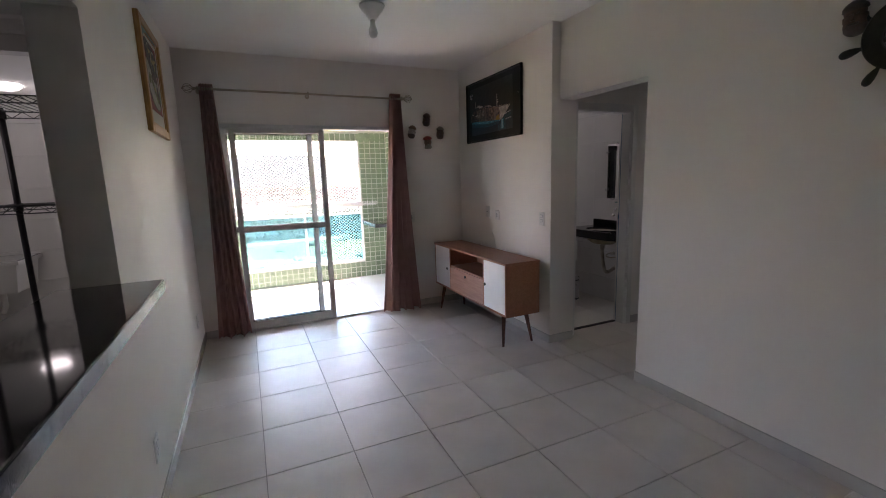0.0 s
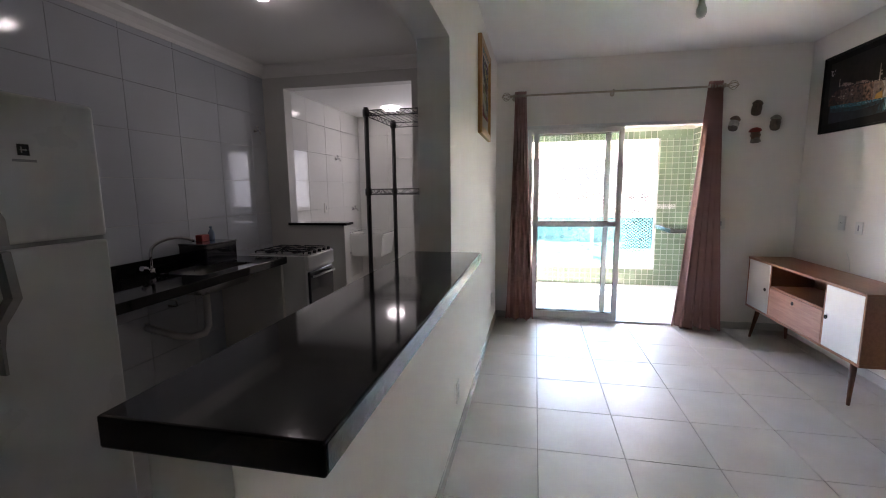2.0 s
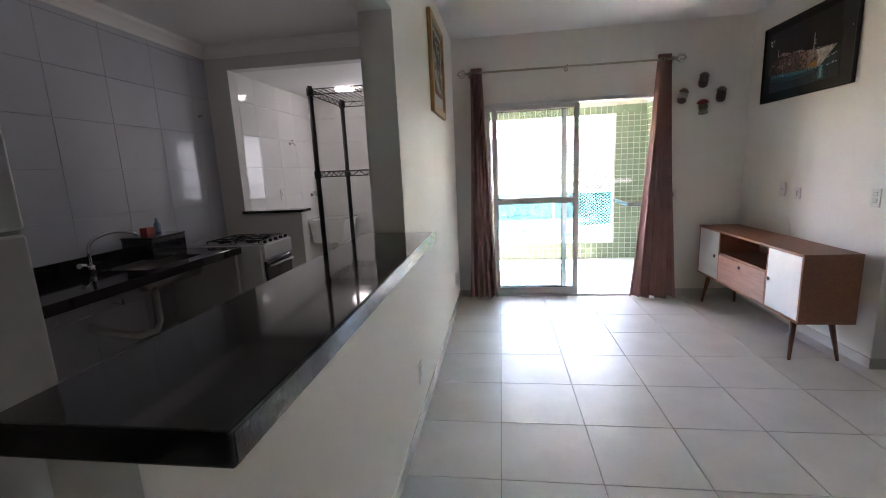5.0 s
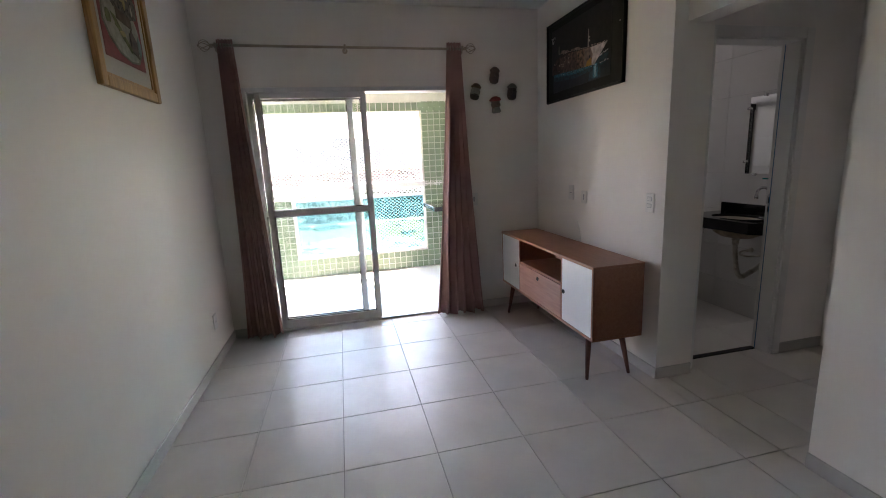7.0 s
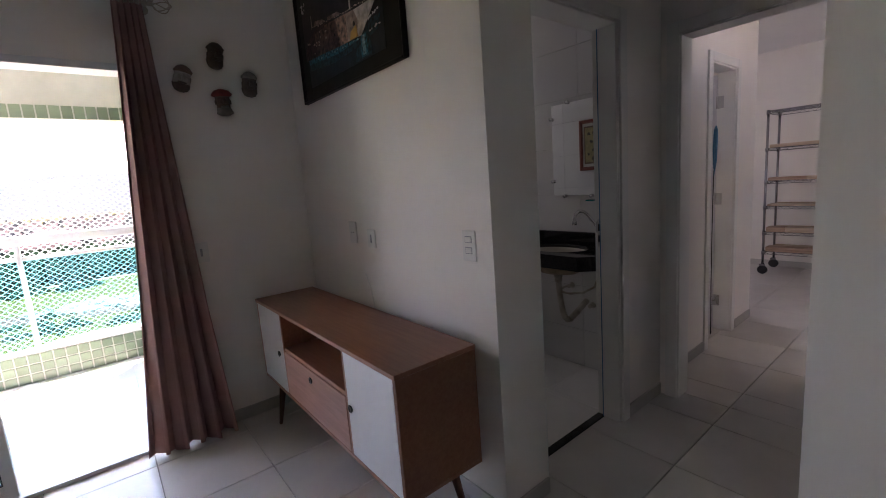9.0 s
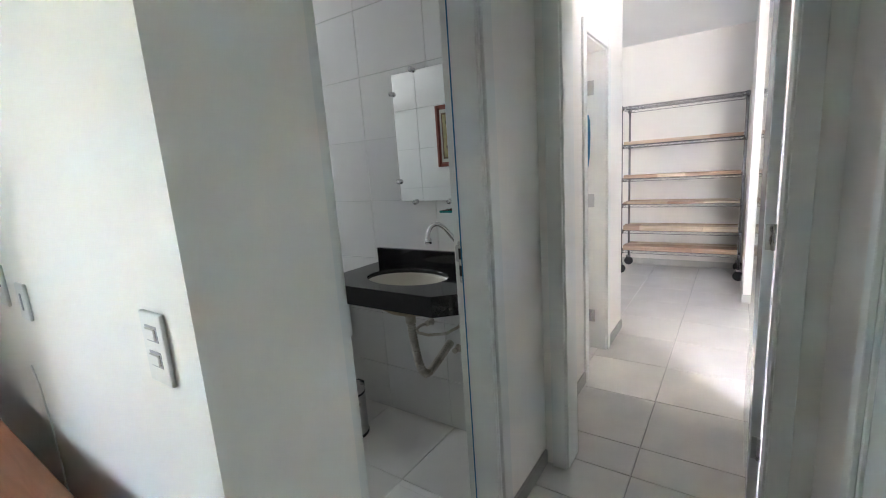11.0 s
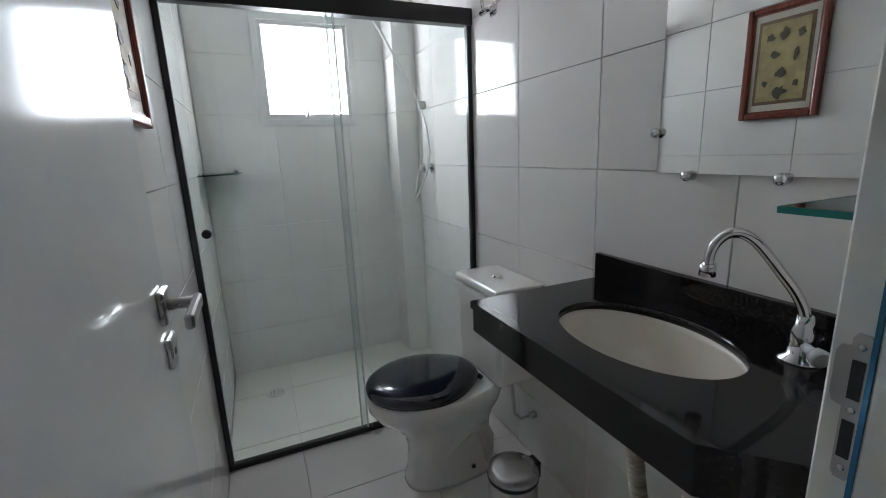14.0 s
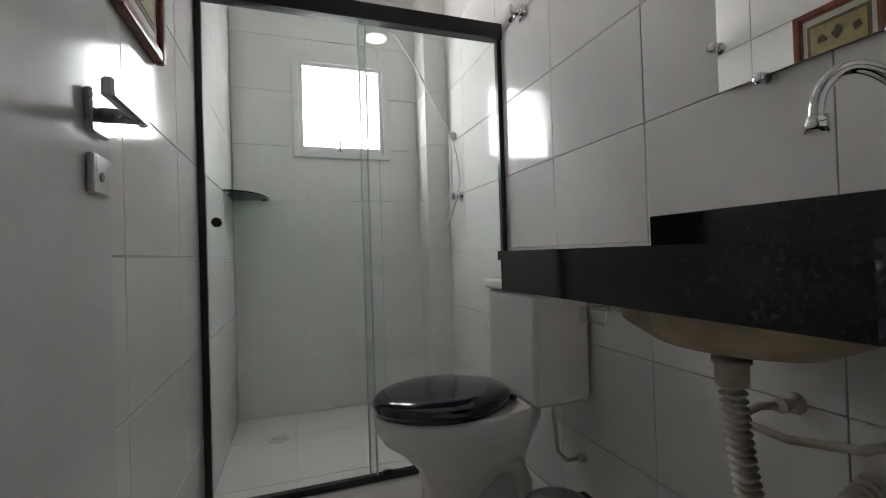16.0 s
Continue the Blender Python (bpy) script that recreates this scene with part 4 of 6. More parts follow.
C1, C2, C3, C4 = (material("mask_" + nm, c, 0.5, var=0.2, scale=40) for nm, c in
                  (("dark_wood", (0.12, 0.085, 0.065)), ("brown", (0.17, 0.10, 0.065)), ("red", (0.28, 0.03, 0.02)), ("grey", (0.26, 0.24, 0.20))))
C5 = material("mask_pale_band", (0.42, 0.38, 0.33), 0.5, var=0.2, scale=40)
mask((2.238, YF - 0.026, 2.005), 0, (C2, C5, C1), 14, False, "small dark carved mask with a pale band on the wall")
mask((2.418, YF - 0.026, 2.140), 0, (C1, C1, C1), 8, False, "small dark oval carved mask on the wall")
mask((2.582, YF - 0.026, 2.000), 0, (C4, C1, C1), 5, False, "small dark carved mask with grey hair on the wall")
mask((2.425, YF - 0.026, 1.892), 0, (C3, C2, C4), -4, True, "small carved sailor head with a red cap on the wall")
mask((XH - 0.026, 0.972, 2.100), radians(-90), (C1, C2, C1), -6, False, "small brown carved head beside the wooden wheel")
wh = thing("nautical_wheel_ornament", "dark wooden ship's wheel hung on the cream wall", "wall decoration", (XH, 0.80, 2.0))
bm = bmesh.new()
m = Matrix.Rotation(radians(90), 4, "Y")
rings = []
for a in range(64):
    ca, sa_ = math.cos(a * math.pi / 32), math.sin(a * math.pi / 32)
    rings.append([(XH - dx, 0.80 + r * ca, 2.0 + r * sa_) for dx, r in ((0.014, 0.075), (0.014, 0.138), (0.020, 0.142), (0.034, 0.142), (0.040, 0.136), (0.040, 0.078), (0.036, 0.074), (0.020, 0.072))])
R_ = [[bm.verts.new(p) for p in ring] for ring in rings]
for i in range(64):
    for j in range(8):
        bm.faces.new((R_[i][j], R_[i][(j + 1) % 8], R_[(i + 1) % 64][(j + 1) % 8], R_[(i + 1) % 64][j]))
part("rim", bm, material("wheel_dark_wood", (0.030, 0.030, 0.022), 0.40, var=0.25, scale=20, fine=0.1), wh)
for j in range(8):
    a = radians(45 * j - 12)
    bm = bmesh.new()
    m = Matrix.Translation((XH - 0.027, 0.80, 2.0)) @ Matrix.Rotation(a, 4, "X")
    prof = [(0.02, 0.009), (0.13, 0.009), (0.146, 0.008), (0.160, 0.013), (0.180, 0.0175), (0.200, 0.0185), (0.212, 0.015), (0.219, 0.007)]
    loft(bm, [[m @ Vector((0.55 * r * math.cos(q * math.pi / 6), y, r * math.sin(q * math.pi / 6))) for q in range(12)] for y, r in prof])
    part("spoke", bm, bpy.data.materials["wheel_dark_wood"], wh, "turned wheel spoke with a flat grip")
bm = bmesh.new()
lathe(bm, [(0.03, 0.0), (0.038, 0.012), (0.03, 0.03), (0.012, 0.036)], (XH, 0.80, 2.0), 20, m=Matrix.Rotation(radians(-90), 4, "Y"))
part("hub", bm, M_ROD, wh, "brass wheel hub")


# ---- plates on walls ----
def plate(plane, a, z, w, h, kind_, label):
    ax, c, s = plane
    t = thing(kind_, label, "switch" if "switch" in kind_ else "socket", (c, a, z) if ax == "x" else (a, c, z), "")

    def bx(p0, p1, q0, q1, d0, d1):
        lo, hi = sorted((c + s * d0, c + s * d1))
        return (lo, hi, a + p0, a + p1, z + q0, z + q1) if ax == "x" else (a + p0, a + p1, lo, hi, z + q0, z + q1)

    bm = bmesh.new()
    box(bm, *bx(-w / 2, w / 2, -h / 2, h / 2, 0, 0.008), bevel=0.003, seg=2)
    part("cover", bm, M_PLASTIC, t)
    if kind_ == "wall_switch":
        for q in (-0.030, 0.012):
            bm = bmesh.new()
            box(bm, *bx(-0.019, 0.019, q, q + 0.026, 0.007, 0.0085))
            part("recess", bm, M_GREY, t, "grey rocker surround")
            bm = bmesh.new()
            box(bm, *bx(-0.016, 0.016, q + 0.003, q + 0.023, 0.008, 0.012), bevel=0.002)
            part("rocker", bm, M_PLASTIC, t, "white rocker")
    elif kind_ == "wall_socket":
        for q in (-0.009, 0.009):
            bm = bmesh.new()
            box(bm, *bx(q - 0.003, q + 0.003, -0.004, 0.003, 0.0075, 0.0088), bevel=0.0005)
            part("pin_hole", bm, M_BLACK, t, "dark pin hole")
    else:
        bm = bmesh.new()
        box(bm, *bx(-0.006, 0.006, -0.022, 0.022, 0.0075, 0.010), bevel=0.002)
        part("insert", bm, M_GREY, t, "grey insert")


RX, LX, FY = ("x", XR, -1), ("x", 0.0, 1), ("y", YF, -1)
plate(RX, 3.95, 1.12, 0.078, 0.118, "wall_socket", "white double-hole wall socket plate")
plate(RX, 3.755, 1.095, 0.075, 0.095, "aerial_outlet", "white aerial outlet plate with a slot")
plate(RX, 3.015, 1.108, 0.072, 0.118, "wall_switch", "white wall switch plate with two rockers")
plate(FY, 2.20, 1.06, 0.075, 0.115, "aerial_outlet", "white blank outlet plate by the curtain")
plate(LX, 2.15, 0.295, 0.078, 0.118, "wall_switch", "white outlet plate low on the bar wall")
plate(LX, 4.11, 0.32, 0.078, 0.118, "wall_socket", "white socket plate low on the wall")

# ---- ceiling bulb ----
cl = thing("ceiling_bulb", "unlit bulb in a stepped white ceiling holder", "lamp", (1.42, 3.08, H))
bm = bmesh.new()
lathe(bm, [(0.030, -0.095), (0.036, -0.075), (0.044, -0.073), (0.048, -0.055), (0.058, -0.053), (0.062, -0.036), (0.076, -0.034), (0.080, -0.016), (0.088, -0.014), (0.090, 0.0)], (1.42, 3.08, H), 32)
part("holder", bm, M_PLASTIC, cl, "stepped white plastic holder")
bm = bmesh.new()
lathe(bm, [(0.010, -0.215), (0.024, -0.205), (0.031, -0.185), (0.028, -0.160), (0.018, -0.130), (0.015, -0.096)], (1.42, 3.08, H), 24)
part("bulb", bm, material("frosted_bulb", (0.72, 0.72, 0.69), 0.15), cl, "white frosted bulb")

# ---- kitchen ----
def lit_lamp(name, label, at, r, watts, temp=(1, 0.97, 0.92)):
    t = thing(name, label, "lamp", at)
    bm = bmesh.new()
    lathe(bm, [(r * 0.35, -0.050), (r * 0.75, -0.040), (r * 0.95, -0.018), (r, 0.0)], at, 28)
    m = material("lit_" + name, (0.8, 0.8, 0.78), 0.4)
    m.node_tree.nodes["Principled BSDF"].inputs["Emission Color"].default_value = (*temp, 1)
    m.node_tree.nodes["Principled BSDF"].inputs["Emission Strength"].default_value = watts
    part("diffuser", bm, m, t, "glowing white dome")


lit_lamp("kitchen_ceiling_lamp", "small lit ceiling lamp in the kitchen", (-1.20, 2.35, 2.60), 0.055, 0.62, (0.94, 0.97, 1.0))
lit_lamp("laundry_ceiling_lamp", "lit round dome lamp on the laundry ceiling", (-1.30, 5.0, 2.40), 0.11, 0.30, (0.94, 0.97, 1.0))

bar = thing("bar_counter", "polished black granite bar top on the half wall", "counter", (0, 1.1, 1.07))
bm = bmesh.new()
box(bm, -0.195, 0.156, 0.345, 1.955, 1.07, 1.12, bevel=0.004, seg=2)
part("slab", bm, M_GRANITE, bar)
bm = bmesh.new()
box(bm, 0.1558, 0.1574, 0.352, 1.948, 1.075, 1.115)
part("front_lipping", bm, material("worn_granite_edge", (0.014, 0.014, 0.014), 0.2, var=0.5, scale=40, color2=(0.08, 0.08, 0.08), bump=0.3, bscale=300), bar, "worn granite front lipping")
cb = thing("wall_cable", "thin white cable running down behind the cabinet", "cable", (XR, 3.8, 0.8))
bm = bmesh.new()
tube(bm, [(XR - 0.003, 3.86, 0.90), (XR - 0.004, 3.82, 0.84), (XR - 0.006, 3.79, 0.74), (XR - 0.01, 3.78, 0.40)], 0.0025, 6)
part("cable", bm, M_PLASTIC, cb)

f = thing("fridge", "white two-door top-freezer fridge on the kitchen floor", "fridge", (-1.5, 0.93, 0))
FX, FY0, FY1 = -1.17, 0.69, 1.215
# Body set much darker than the enamelled doors.
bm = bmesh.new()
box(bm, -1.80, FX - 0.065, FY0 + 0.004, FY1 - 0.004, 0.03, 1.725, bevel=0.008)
part("body", bm, material("fridge_darker_body", (0.34, 0.35, 0.38), 0.35, var=0.03), f, "fridge body darker than the doors")
M_FR = material("fridge_enamel", (0.80, 0.81, 0.81), 0.28, var=0.02, scale=4, bump=0.06, bscale=220)
for nm, z0, z1 in (("freezer_door", 1.272, 1.738), ("lower_door", 0.085, 1.258)):
    bm = bmesh.new()
    box(bm, FX - 0.06, FX, FY0, FY1, z0, z1, bevel=0.014, seg=4)
    part(nm, bm, M_FR, f, "white fridge door")
bm = bmesh.new()
box(bm, FX - 0.05, FX - 0.012, FY0 + 0.01, FY1 - 0.01, 1.256, 1.274)
part("door_gasket", bm, M_GREY, f, "dark gap gasket")
bm = bmesh.new()
box(bm, -1.78, FX - 0.03, FY0 + 0.02, FY1 - 0.02, 0.02, 0.085, bevel=0.004)
part("plinth", bm, M_GREY, f, "grey plinth grille")


def sweep_flat(bm, pts, x0, x1, w, grow):
    """A flat grip that follows points (y, z), w wide."""
    rings = []
    for i, (y, z) in enumerate(pts):
        a, b_ = pts[max(i - 1, 0)], pts[min(i + 1, len(pts) - 1)]
        d_ = Vector((b_[0] - a[0], b_[1] - a[1])).normalized()
        nx, nz = -d_.y * w / 2, d_.x * w / 2
        k_ = grow[i]
        rings.append([(x0, y - nx * k_, z - nz * k_), (x1, y - nx * 0.7 * k_, z - nz * 0.7 * k_), (x1, y + nx * 0.7 * k_, z + nz * 0.7 * k_), (x0, y + nx * k_, z + nz * k_)])
    loft(bm, rings, smooth=False)


for pts in ([(0.818, 1.535), (0.820, 1.48), (0.828, 1.425), (0.850, 1.385), (0.866, 1.35), (0.868, 1.30), (0.868, 1.275)],
            [(0.868, 1.255), (0.874, 1.18), (0.880, 1.11), (0.860, 1.08), (0.833, 1.04), (0.826, 0.97), (0.826, 0.885)]):
    bm = bmesh.new()
    sweep_flat(bm, pts, FX - 0.002, FX + 0.03, 0.036, (0.35, 0.45, 0.85, 1.0, 1.05, 1.0, 1.0) if pts[0][1] > 1.4 else (1.0, 1.0, 1.05, 1.0, 0.85, 0.40, 0.32))
    part("handle", bm, material("fridge_handle_grey", (0.34, 0.33, 0.32), 0.35), f, "curved grey plastic handle")
bm = bmesh.new()
box(bm, FX - 0.001, FX + 0.0015, 0.955, 0.988, 1.548, 1.583)
part("badge", bm, M_BLACK, f, "small dark square badge")
bm = bmesh.new()
box(bm, FX, FX + 0.002, 0.962, 0.981, 1.5635, 1.5675), box(bm, FX, FX + 0.002, 0.964, 0.9675, 1.556, 1.575)
part("badge_mark", bm, M_WHITE, f, "white mark on the badge")
bm = bmesh.new()
box(bm, FX - 0.001, FX + 0.001, 0.938, 1.006, 1.528, 1.536)
part("badge_lettering", bm, M_GREY, f, "small grey bar of lettering")
for y in (FY0 + 0.06, FY1 - 0.06):
    for x in (-1.75, FX - 0.09):
        bm = bmesh.new()
        tube(bm, [(x, y, 0), (x, y, 0.03)], 0.02, 12)
        part("foot", bm, M_BLACK, f, "black levelling foot")

# sink run
sc = thing("sink_counter", "black granite sink counter along the tiled wall", "counter", (-1.9, 2.1, 0))
SX0, SX1, SY0, SY1 = KX, -1.60, 1.23, 3.075
BX_0, BX_1, BY_0, BY_1 = -2.06, -1.72, 2.28, 2.80     # bowl cut-out
bm = bmesh.new()
for bx in ((SX0, SX1, SY0, BY_0), (SX0, SX1, BY_1, SY1), (SX0, BX_0, BY_0, BY_1), (BX_1, SX1, BY_0, BY_1)):
    box(bm, *bx, 0.852, 0.88)
part("worktop", bm, M_GRANITE, sc)
bm = bmesh.new()
box(bm, SX1 - 0.012, SX1 + 0.004, SY0, SY1, 0.825, 0.883, bevel=0.003)
part("front_edge", bm, M_GRANITE, sc, "raised granite front edge")
bm = bmesh.new()
box(bm, SX0, SX0 + 0.02, SY0, SY1, 0.88, 0.965, bevel=0.002)
part("upstand", bm, M_GRANITE, sc, "black granite upstand")
bm = bmesh.new()
loft(bm, [[(BX_0, BY_0, 0.878), (BX_1, BY_0, 0.878), (BX_1, BY_1, 0.878), (BX_0, BY_1, 0.878)],
          [(BX_0 + .01, BY_0 + .01, 0.80), (BX_1 - .01, BY_0 + .01, 0.80), (BX_1 - .01, BY_1 - .01, 0.80), (BX_0 + .01, BY_1 - .01, 0.80)],
          [(BX_0 + .03, BY_0 + .03, 0.735), (BX_1 - .03, BY_0 + .03, 0.735), (BX_1 - .03, BY_1 - .03, 0.735), (BX_0 + .03, BY_1 - .03, 0.735)]], cap=False)
bm.faces.new([v for v in bm.verts if abs(v.co.z - 0.735) < 1e-4])
part("bowl", bm, M_STEEL, sc, "sunk steel bowl")
for y in (1.35, 3.03):
    bm = bmesh.new()
    box(bm, SX0 + .005, SX1 - 0.02, y - 0.015, y + 0.015, 0.0, 0.852)
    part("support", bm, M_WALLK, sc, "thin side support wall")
tap = thing("kitchen_tap", "chrome gooseneck kitchen tap on the sink counter", "tap", (-2.02, 2.28, 0.88))
bm = bmesh.new()
pts = [(-2.05, 2.22, 0.88), (-2.05, 2.22, 1.02)] + [(-2.05 + 0.055 * (1 - math.cos(a)), 2.22 + 0.15 * (1 - math.cos(a)), 1.03 + 0.085 * math.sin(a)) for a in [math.pi * q / 10 for q in range(1, 9)]]
tube(bm, pts, 0.010, 12)
tube(bm, [(-2.05, 2.22, 0.88), (-2.05, 2.22, 0.93)], 0.020, 14)
part("spout", bm, M_CHROME, tap)
bm = bmesh.new()
tube(bm, [(-2.05, 2.22, 0.925), (-2.02, 2.12, 0.945)], [0.012, 0.016], 10)
part("handle", bm, M_CHROME, tap)
dr = thing("dish_rack", "small black dish rack on the counter", "dish rack", (-2.08, 2.78, 0.88))
bm = bmesh.new()
box(bm, -2.17, -1.93, 2.58, 2.90, 0.882, 0.895, bevel=0.004)
part("base", bm, M_BLACKP, dr)
for bx in ((-2.17, -2.16, 2.58, 2.90), (-1.94, -1.93, 2.58, 2.90), (-2.16, -1.94, 2.58, 2.59), (-2.16, -1.94, 2.89, 2.90)):
    bm = bmesh.new()
    box(bm, *bx, 0.895, 1.030, bevel=0.002)
    part("side_panel", bm, M_BLACKP, dr)
bm = bmesh.new()
box(bm, -2.175, -1.925, 2.575, 2.905, 1.030, 1.042, bevel=0.003)
part("lid", bm, M_BLACKP, dr, "flat black lid")
so = thing("soap_bottle", "clear soap bottle with a blue label on the black rack", "bottle", (-2.11, 2.85, 1.043))
bm = bmesh.new()
lathe(bm, [(0.026, 1.043), (0.028, 1.06), (0.028, 1.10), (0.012, 1.125), (0.009, 1.14), (0.013, 1.142), (0.012, 1.15)], (-2.11, 2.85, 0), 18, sx=0.7)
part("bottle", bm, material("bluish_bottle", (0.25, 0.33, 0.45), 0.2), so)
sp = thing("sponge_box", "small red cardboard box on the black rack", "box", (-2.12, 2.76, 1.0425))
bm = bmesh.new()
box(bm, -2.145, -2.085, 2.72, 2.80, 1.0425, 1.092, bevel=0.003)
part("carton", bm, material("red_card", (0.42, 0.05, 0.04), 0.5), sp)
pp = thing("sink_drain_pipe", "white plastic drain pipe under the sink", "pipe", (-1.9, 2.45, 0.5))
bm = bmesh.new()
tube(bm, [(-1.9, 2.5, 0.735), (-1.9, 2.5, 0.46), (-1.91, 2.47, 0.41), (-1.96, 2.40, 0.40), (-2.02, 2.33, 0.43), (-2.08, 2.28, 0.47), (-2.2, 2.27, 0.50)], 0.024, 12)
part("pipe", bm, M_PLASTIC, pp)
bm = bmesh.new()
tube(bm, [(-2.2, 2.47, 0.60), (-2.12, 2.46, 0.60), (-2.08, 2.42, 0.66), (-2.06, 2.30, 0.70), (-2.05, 2.22, 0.85)], 0.007, 8)
part("supply_hose", bm, M_STEEL, pp, "braided supply hose")

st = thing("stove", "white four-burner gas stove with a dark oven door", "stove", (-1.75, 3.3, 0))
VX, VY0, VY1 = -1.415, 3.10, 3.56
bm = bmesh.new()
box(bm, -1.98, VX - 0.03, VY0, VY1, 0.0, 0.885, bevel=0.006)
part("body", bm, M_WHITE, st)
bm = bmesh.new()
box(bm, VX - 0.03, VX, VY0, VY1, 0.76, 0.885, bevel=0.01, seg=3)
part("control_panel", bm, M_WHITE, st, "white control panel")
bm = bmesh.new()
box(bm, VX - 0.03, VX - 0.004, VY0 + 0.02, VY1 - 0.02, 0.22, 0.745, bevel=0.006)
part("oven_door", bm, M_BLACKP, st, "black glass oven door")
bm = bmesh.new()
tube(bm, [(VX + 0.0, VY0 + 0.06, 0.70), (VX + 0.03, VY0 + 0.07, 0.705), (VX + 0.035, (VY0 + VY1) / 2, 0.71), (VX + 0.03, VY1 - 0.07, 0.705), (VX, VY1 - 0.06, 0.70)], 0.009, 10)
part("oven_handle", bm, M_GREY, st, "grey oven handle")
bm = bmesh.new()
box(bm, -1.97, VX - 0.01, VY0 + 0.01, VY1 - 0.01, 0.885, 0.893, bevel=0.003)
part("hob", bm, M_STEEL, st, "steel hob plate")
for cx in (-1.83, -1.58):
    bm = bmesh.new()
    for yy in (VY0 + 0.05, VY0 + 0.16, VY0 + 0.30, VY0 + 0.41):
        tube(bm, [(cx - 0.10, yy, 0.915), (cx + 0.10, yy, 0.915)], 0.005, 6)
    for xx in (cx - 0.10, cx, cx + 0.10):
        tube(bm, [(xx, VY0 + 0.03, 0.912), (xx, VY1 - 0.03, 0.912)], 0.005, 6)
    for xx in (cx - 0.10, cx + 0.10):
        for yy in (VY0 + 0.04, VY1 - 0.04):
            tube(bm, [(xx, yy, 0.893), (xx, yy, 0.915)], 0.005, 6)
    part("grate", bm, M_BLACK, st, "black wire pan grate")
    for cy in (VY0 + 0.11, VY1 - 0.11):
        bm = bmesh.new()
        lathe(bm, [(0.04, 0.893), (0.04, 0.903), (0.028, 0.905), (0.028, 0.912), (0.01, 0.913)], (cx, cy, 0), 18)
        part("burner", bm, M_BLACK, st, "black burner cap")
for q in range(5):
    bm = bmesh.new()
    y = VY0 + 0.06 + 0.085 * q
    tube(bm, [(VX - 0.022, y, 0.893), (VX - 0.018, y, 0.915)], [0.016, 0.013], 12)
    part("knob", bm, M_BLACK, st, "black stove knob")

bm = bmesh.new()
box(bm, -2.0, -1.375, 3.775, 3.945, 1.08, 1.105, bevel=0.003)
tagged(part("laundry_sill", bm, M_GRANITE, None, "black granite cap on the laundry half wall"), category="sill")


def wire_shelf(parent, x0, x1, y0, y1, z, mat, n=14, truss=0.028, r=0.0026):
    bm = bmesh.new()
    for zz in (z, z - truss):
        for a, b_ in (((x0, y0), (x1, y0)), ((x1, y0), (x1, y1)), ((x1, y1), (x0, y1)), ((x0, y1), (x0, y0))):
            tube(bm, [(*a, zz), (*b_, zz)], r, 6)
    for (ax_, ay), (bx_, by) in (((x0, y0), (x1, y0)), ((x1, y0), (x1, y1)), ((x1, y1), (x0, y1)), ((x0, y1), (x0, y0))):
        L_ = math.hypot(bx_ - ax_, by - ay)
        kk = max(4, int(L_ / 0.035) // 2 * 2)
        tube(bm, [(ax_ + (bx_ - ax_) * i / kk, ay + (by - ay) * i / kk, z - (truss if i % 2 else 0)) for i in range(kk + 1)], r * 0.8, 5)
    longx = (x1 - x0) > (y1 - y0)
    for i in range(1, n):
        if longx:
            y = y0 + (y1 - y0) * i / n
            tube(bm, [(x0, y, z), (x1, y, z)], r * 0.7, 5)
        else:
            x = x0 + (x1 - x0) * i / n
            tube(bm, [(x, y0, z), (x, y1, z)], r * 0.7, 5)
    part("wire_shelf", bm, mat, parent, "wire shelf with a zigzag rim", "stuff")
    for x in (x0, x1):
        for y in (y0, y1):
            bm = bmesh.new()
            tube(bm, [(x, y, z - truss - 0.006), (x, y, z + 0.004)], 0.018, 12)
            part("collar", bm, mat, parent)


rk = thing("wire_rack", "tall dark wire shelving rack behind the bar wall", "shelving", (-0.35, 2.45, 0))
RX0, RX1, RY0, RY1 = -0.49, -0.185, 2.15, 2.61
for x in (RX0, RX1):
    for y in (RY0, RY1):
        bm = bmesh.new()
        tube(bm, [(x, y, 0), (x, y, 1.865)], 0.0125, 12)
        part("post", bm, M_DARKMETAL, rk)
for z in (1.85, 1.43, 0.93, 0.30):
    wire_shelf(rk, RX0, RX1, RY0, RY1, z, M_DARKMETAL, 10)

lw = thing("laundry_window", "white aluminium sliding window with frosted panes", "window", (-0.77, 5.6, 1.58))
tagged(lw, kind="structure")
frame_parts(lw, "window_frame", -1.218, -0.322, 5.60, 5.64, 1.122, 2.048, 0.035, M_ALU)
for bx in ((-0.79, -0.75, 5.605, 5.635, 1.157, 2.013), (-1.183, -0.79, 5.605, 5.635, 1.30, 1.325), (-0.75, -0.357, 5.605, 5.635, 1.30, 1.325)):
    bm = bmesh.new()
    box(bm, *bx, bevel=0.002)
    part("window_bar", bm, M_ALU, lw)

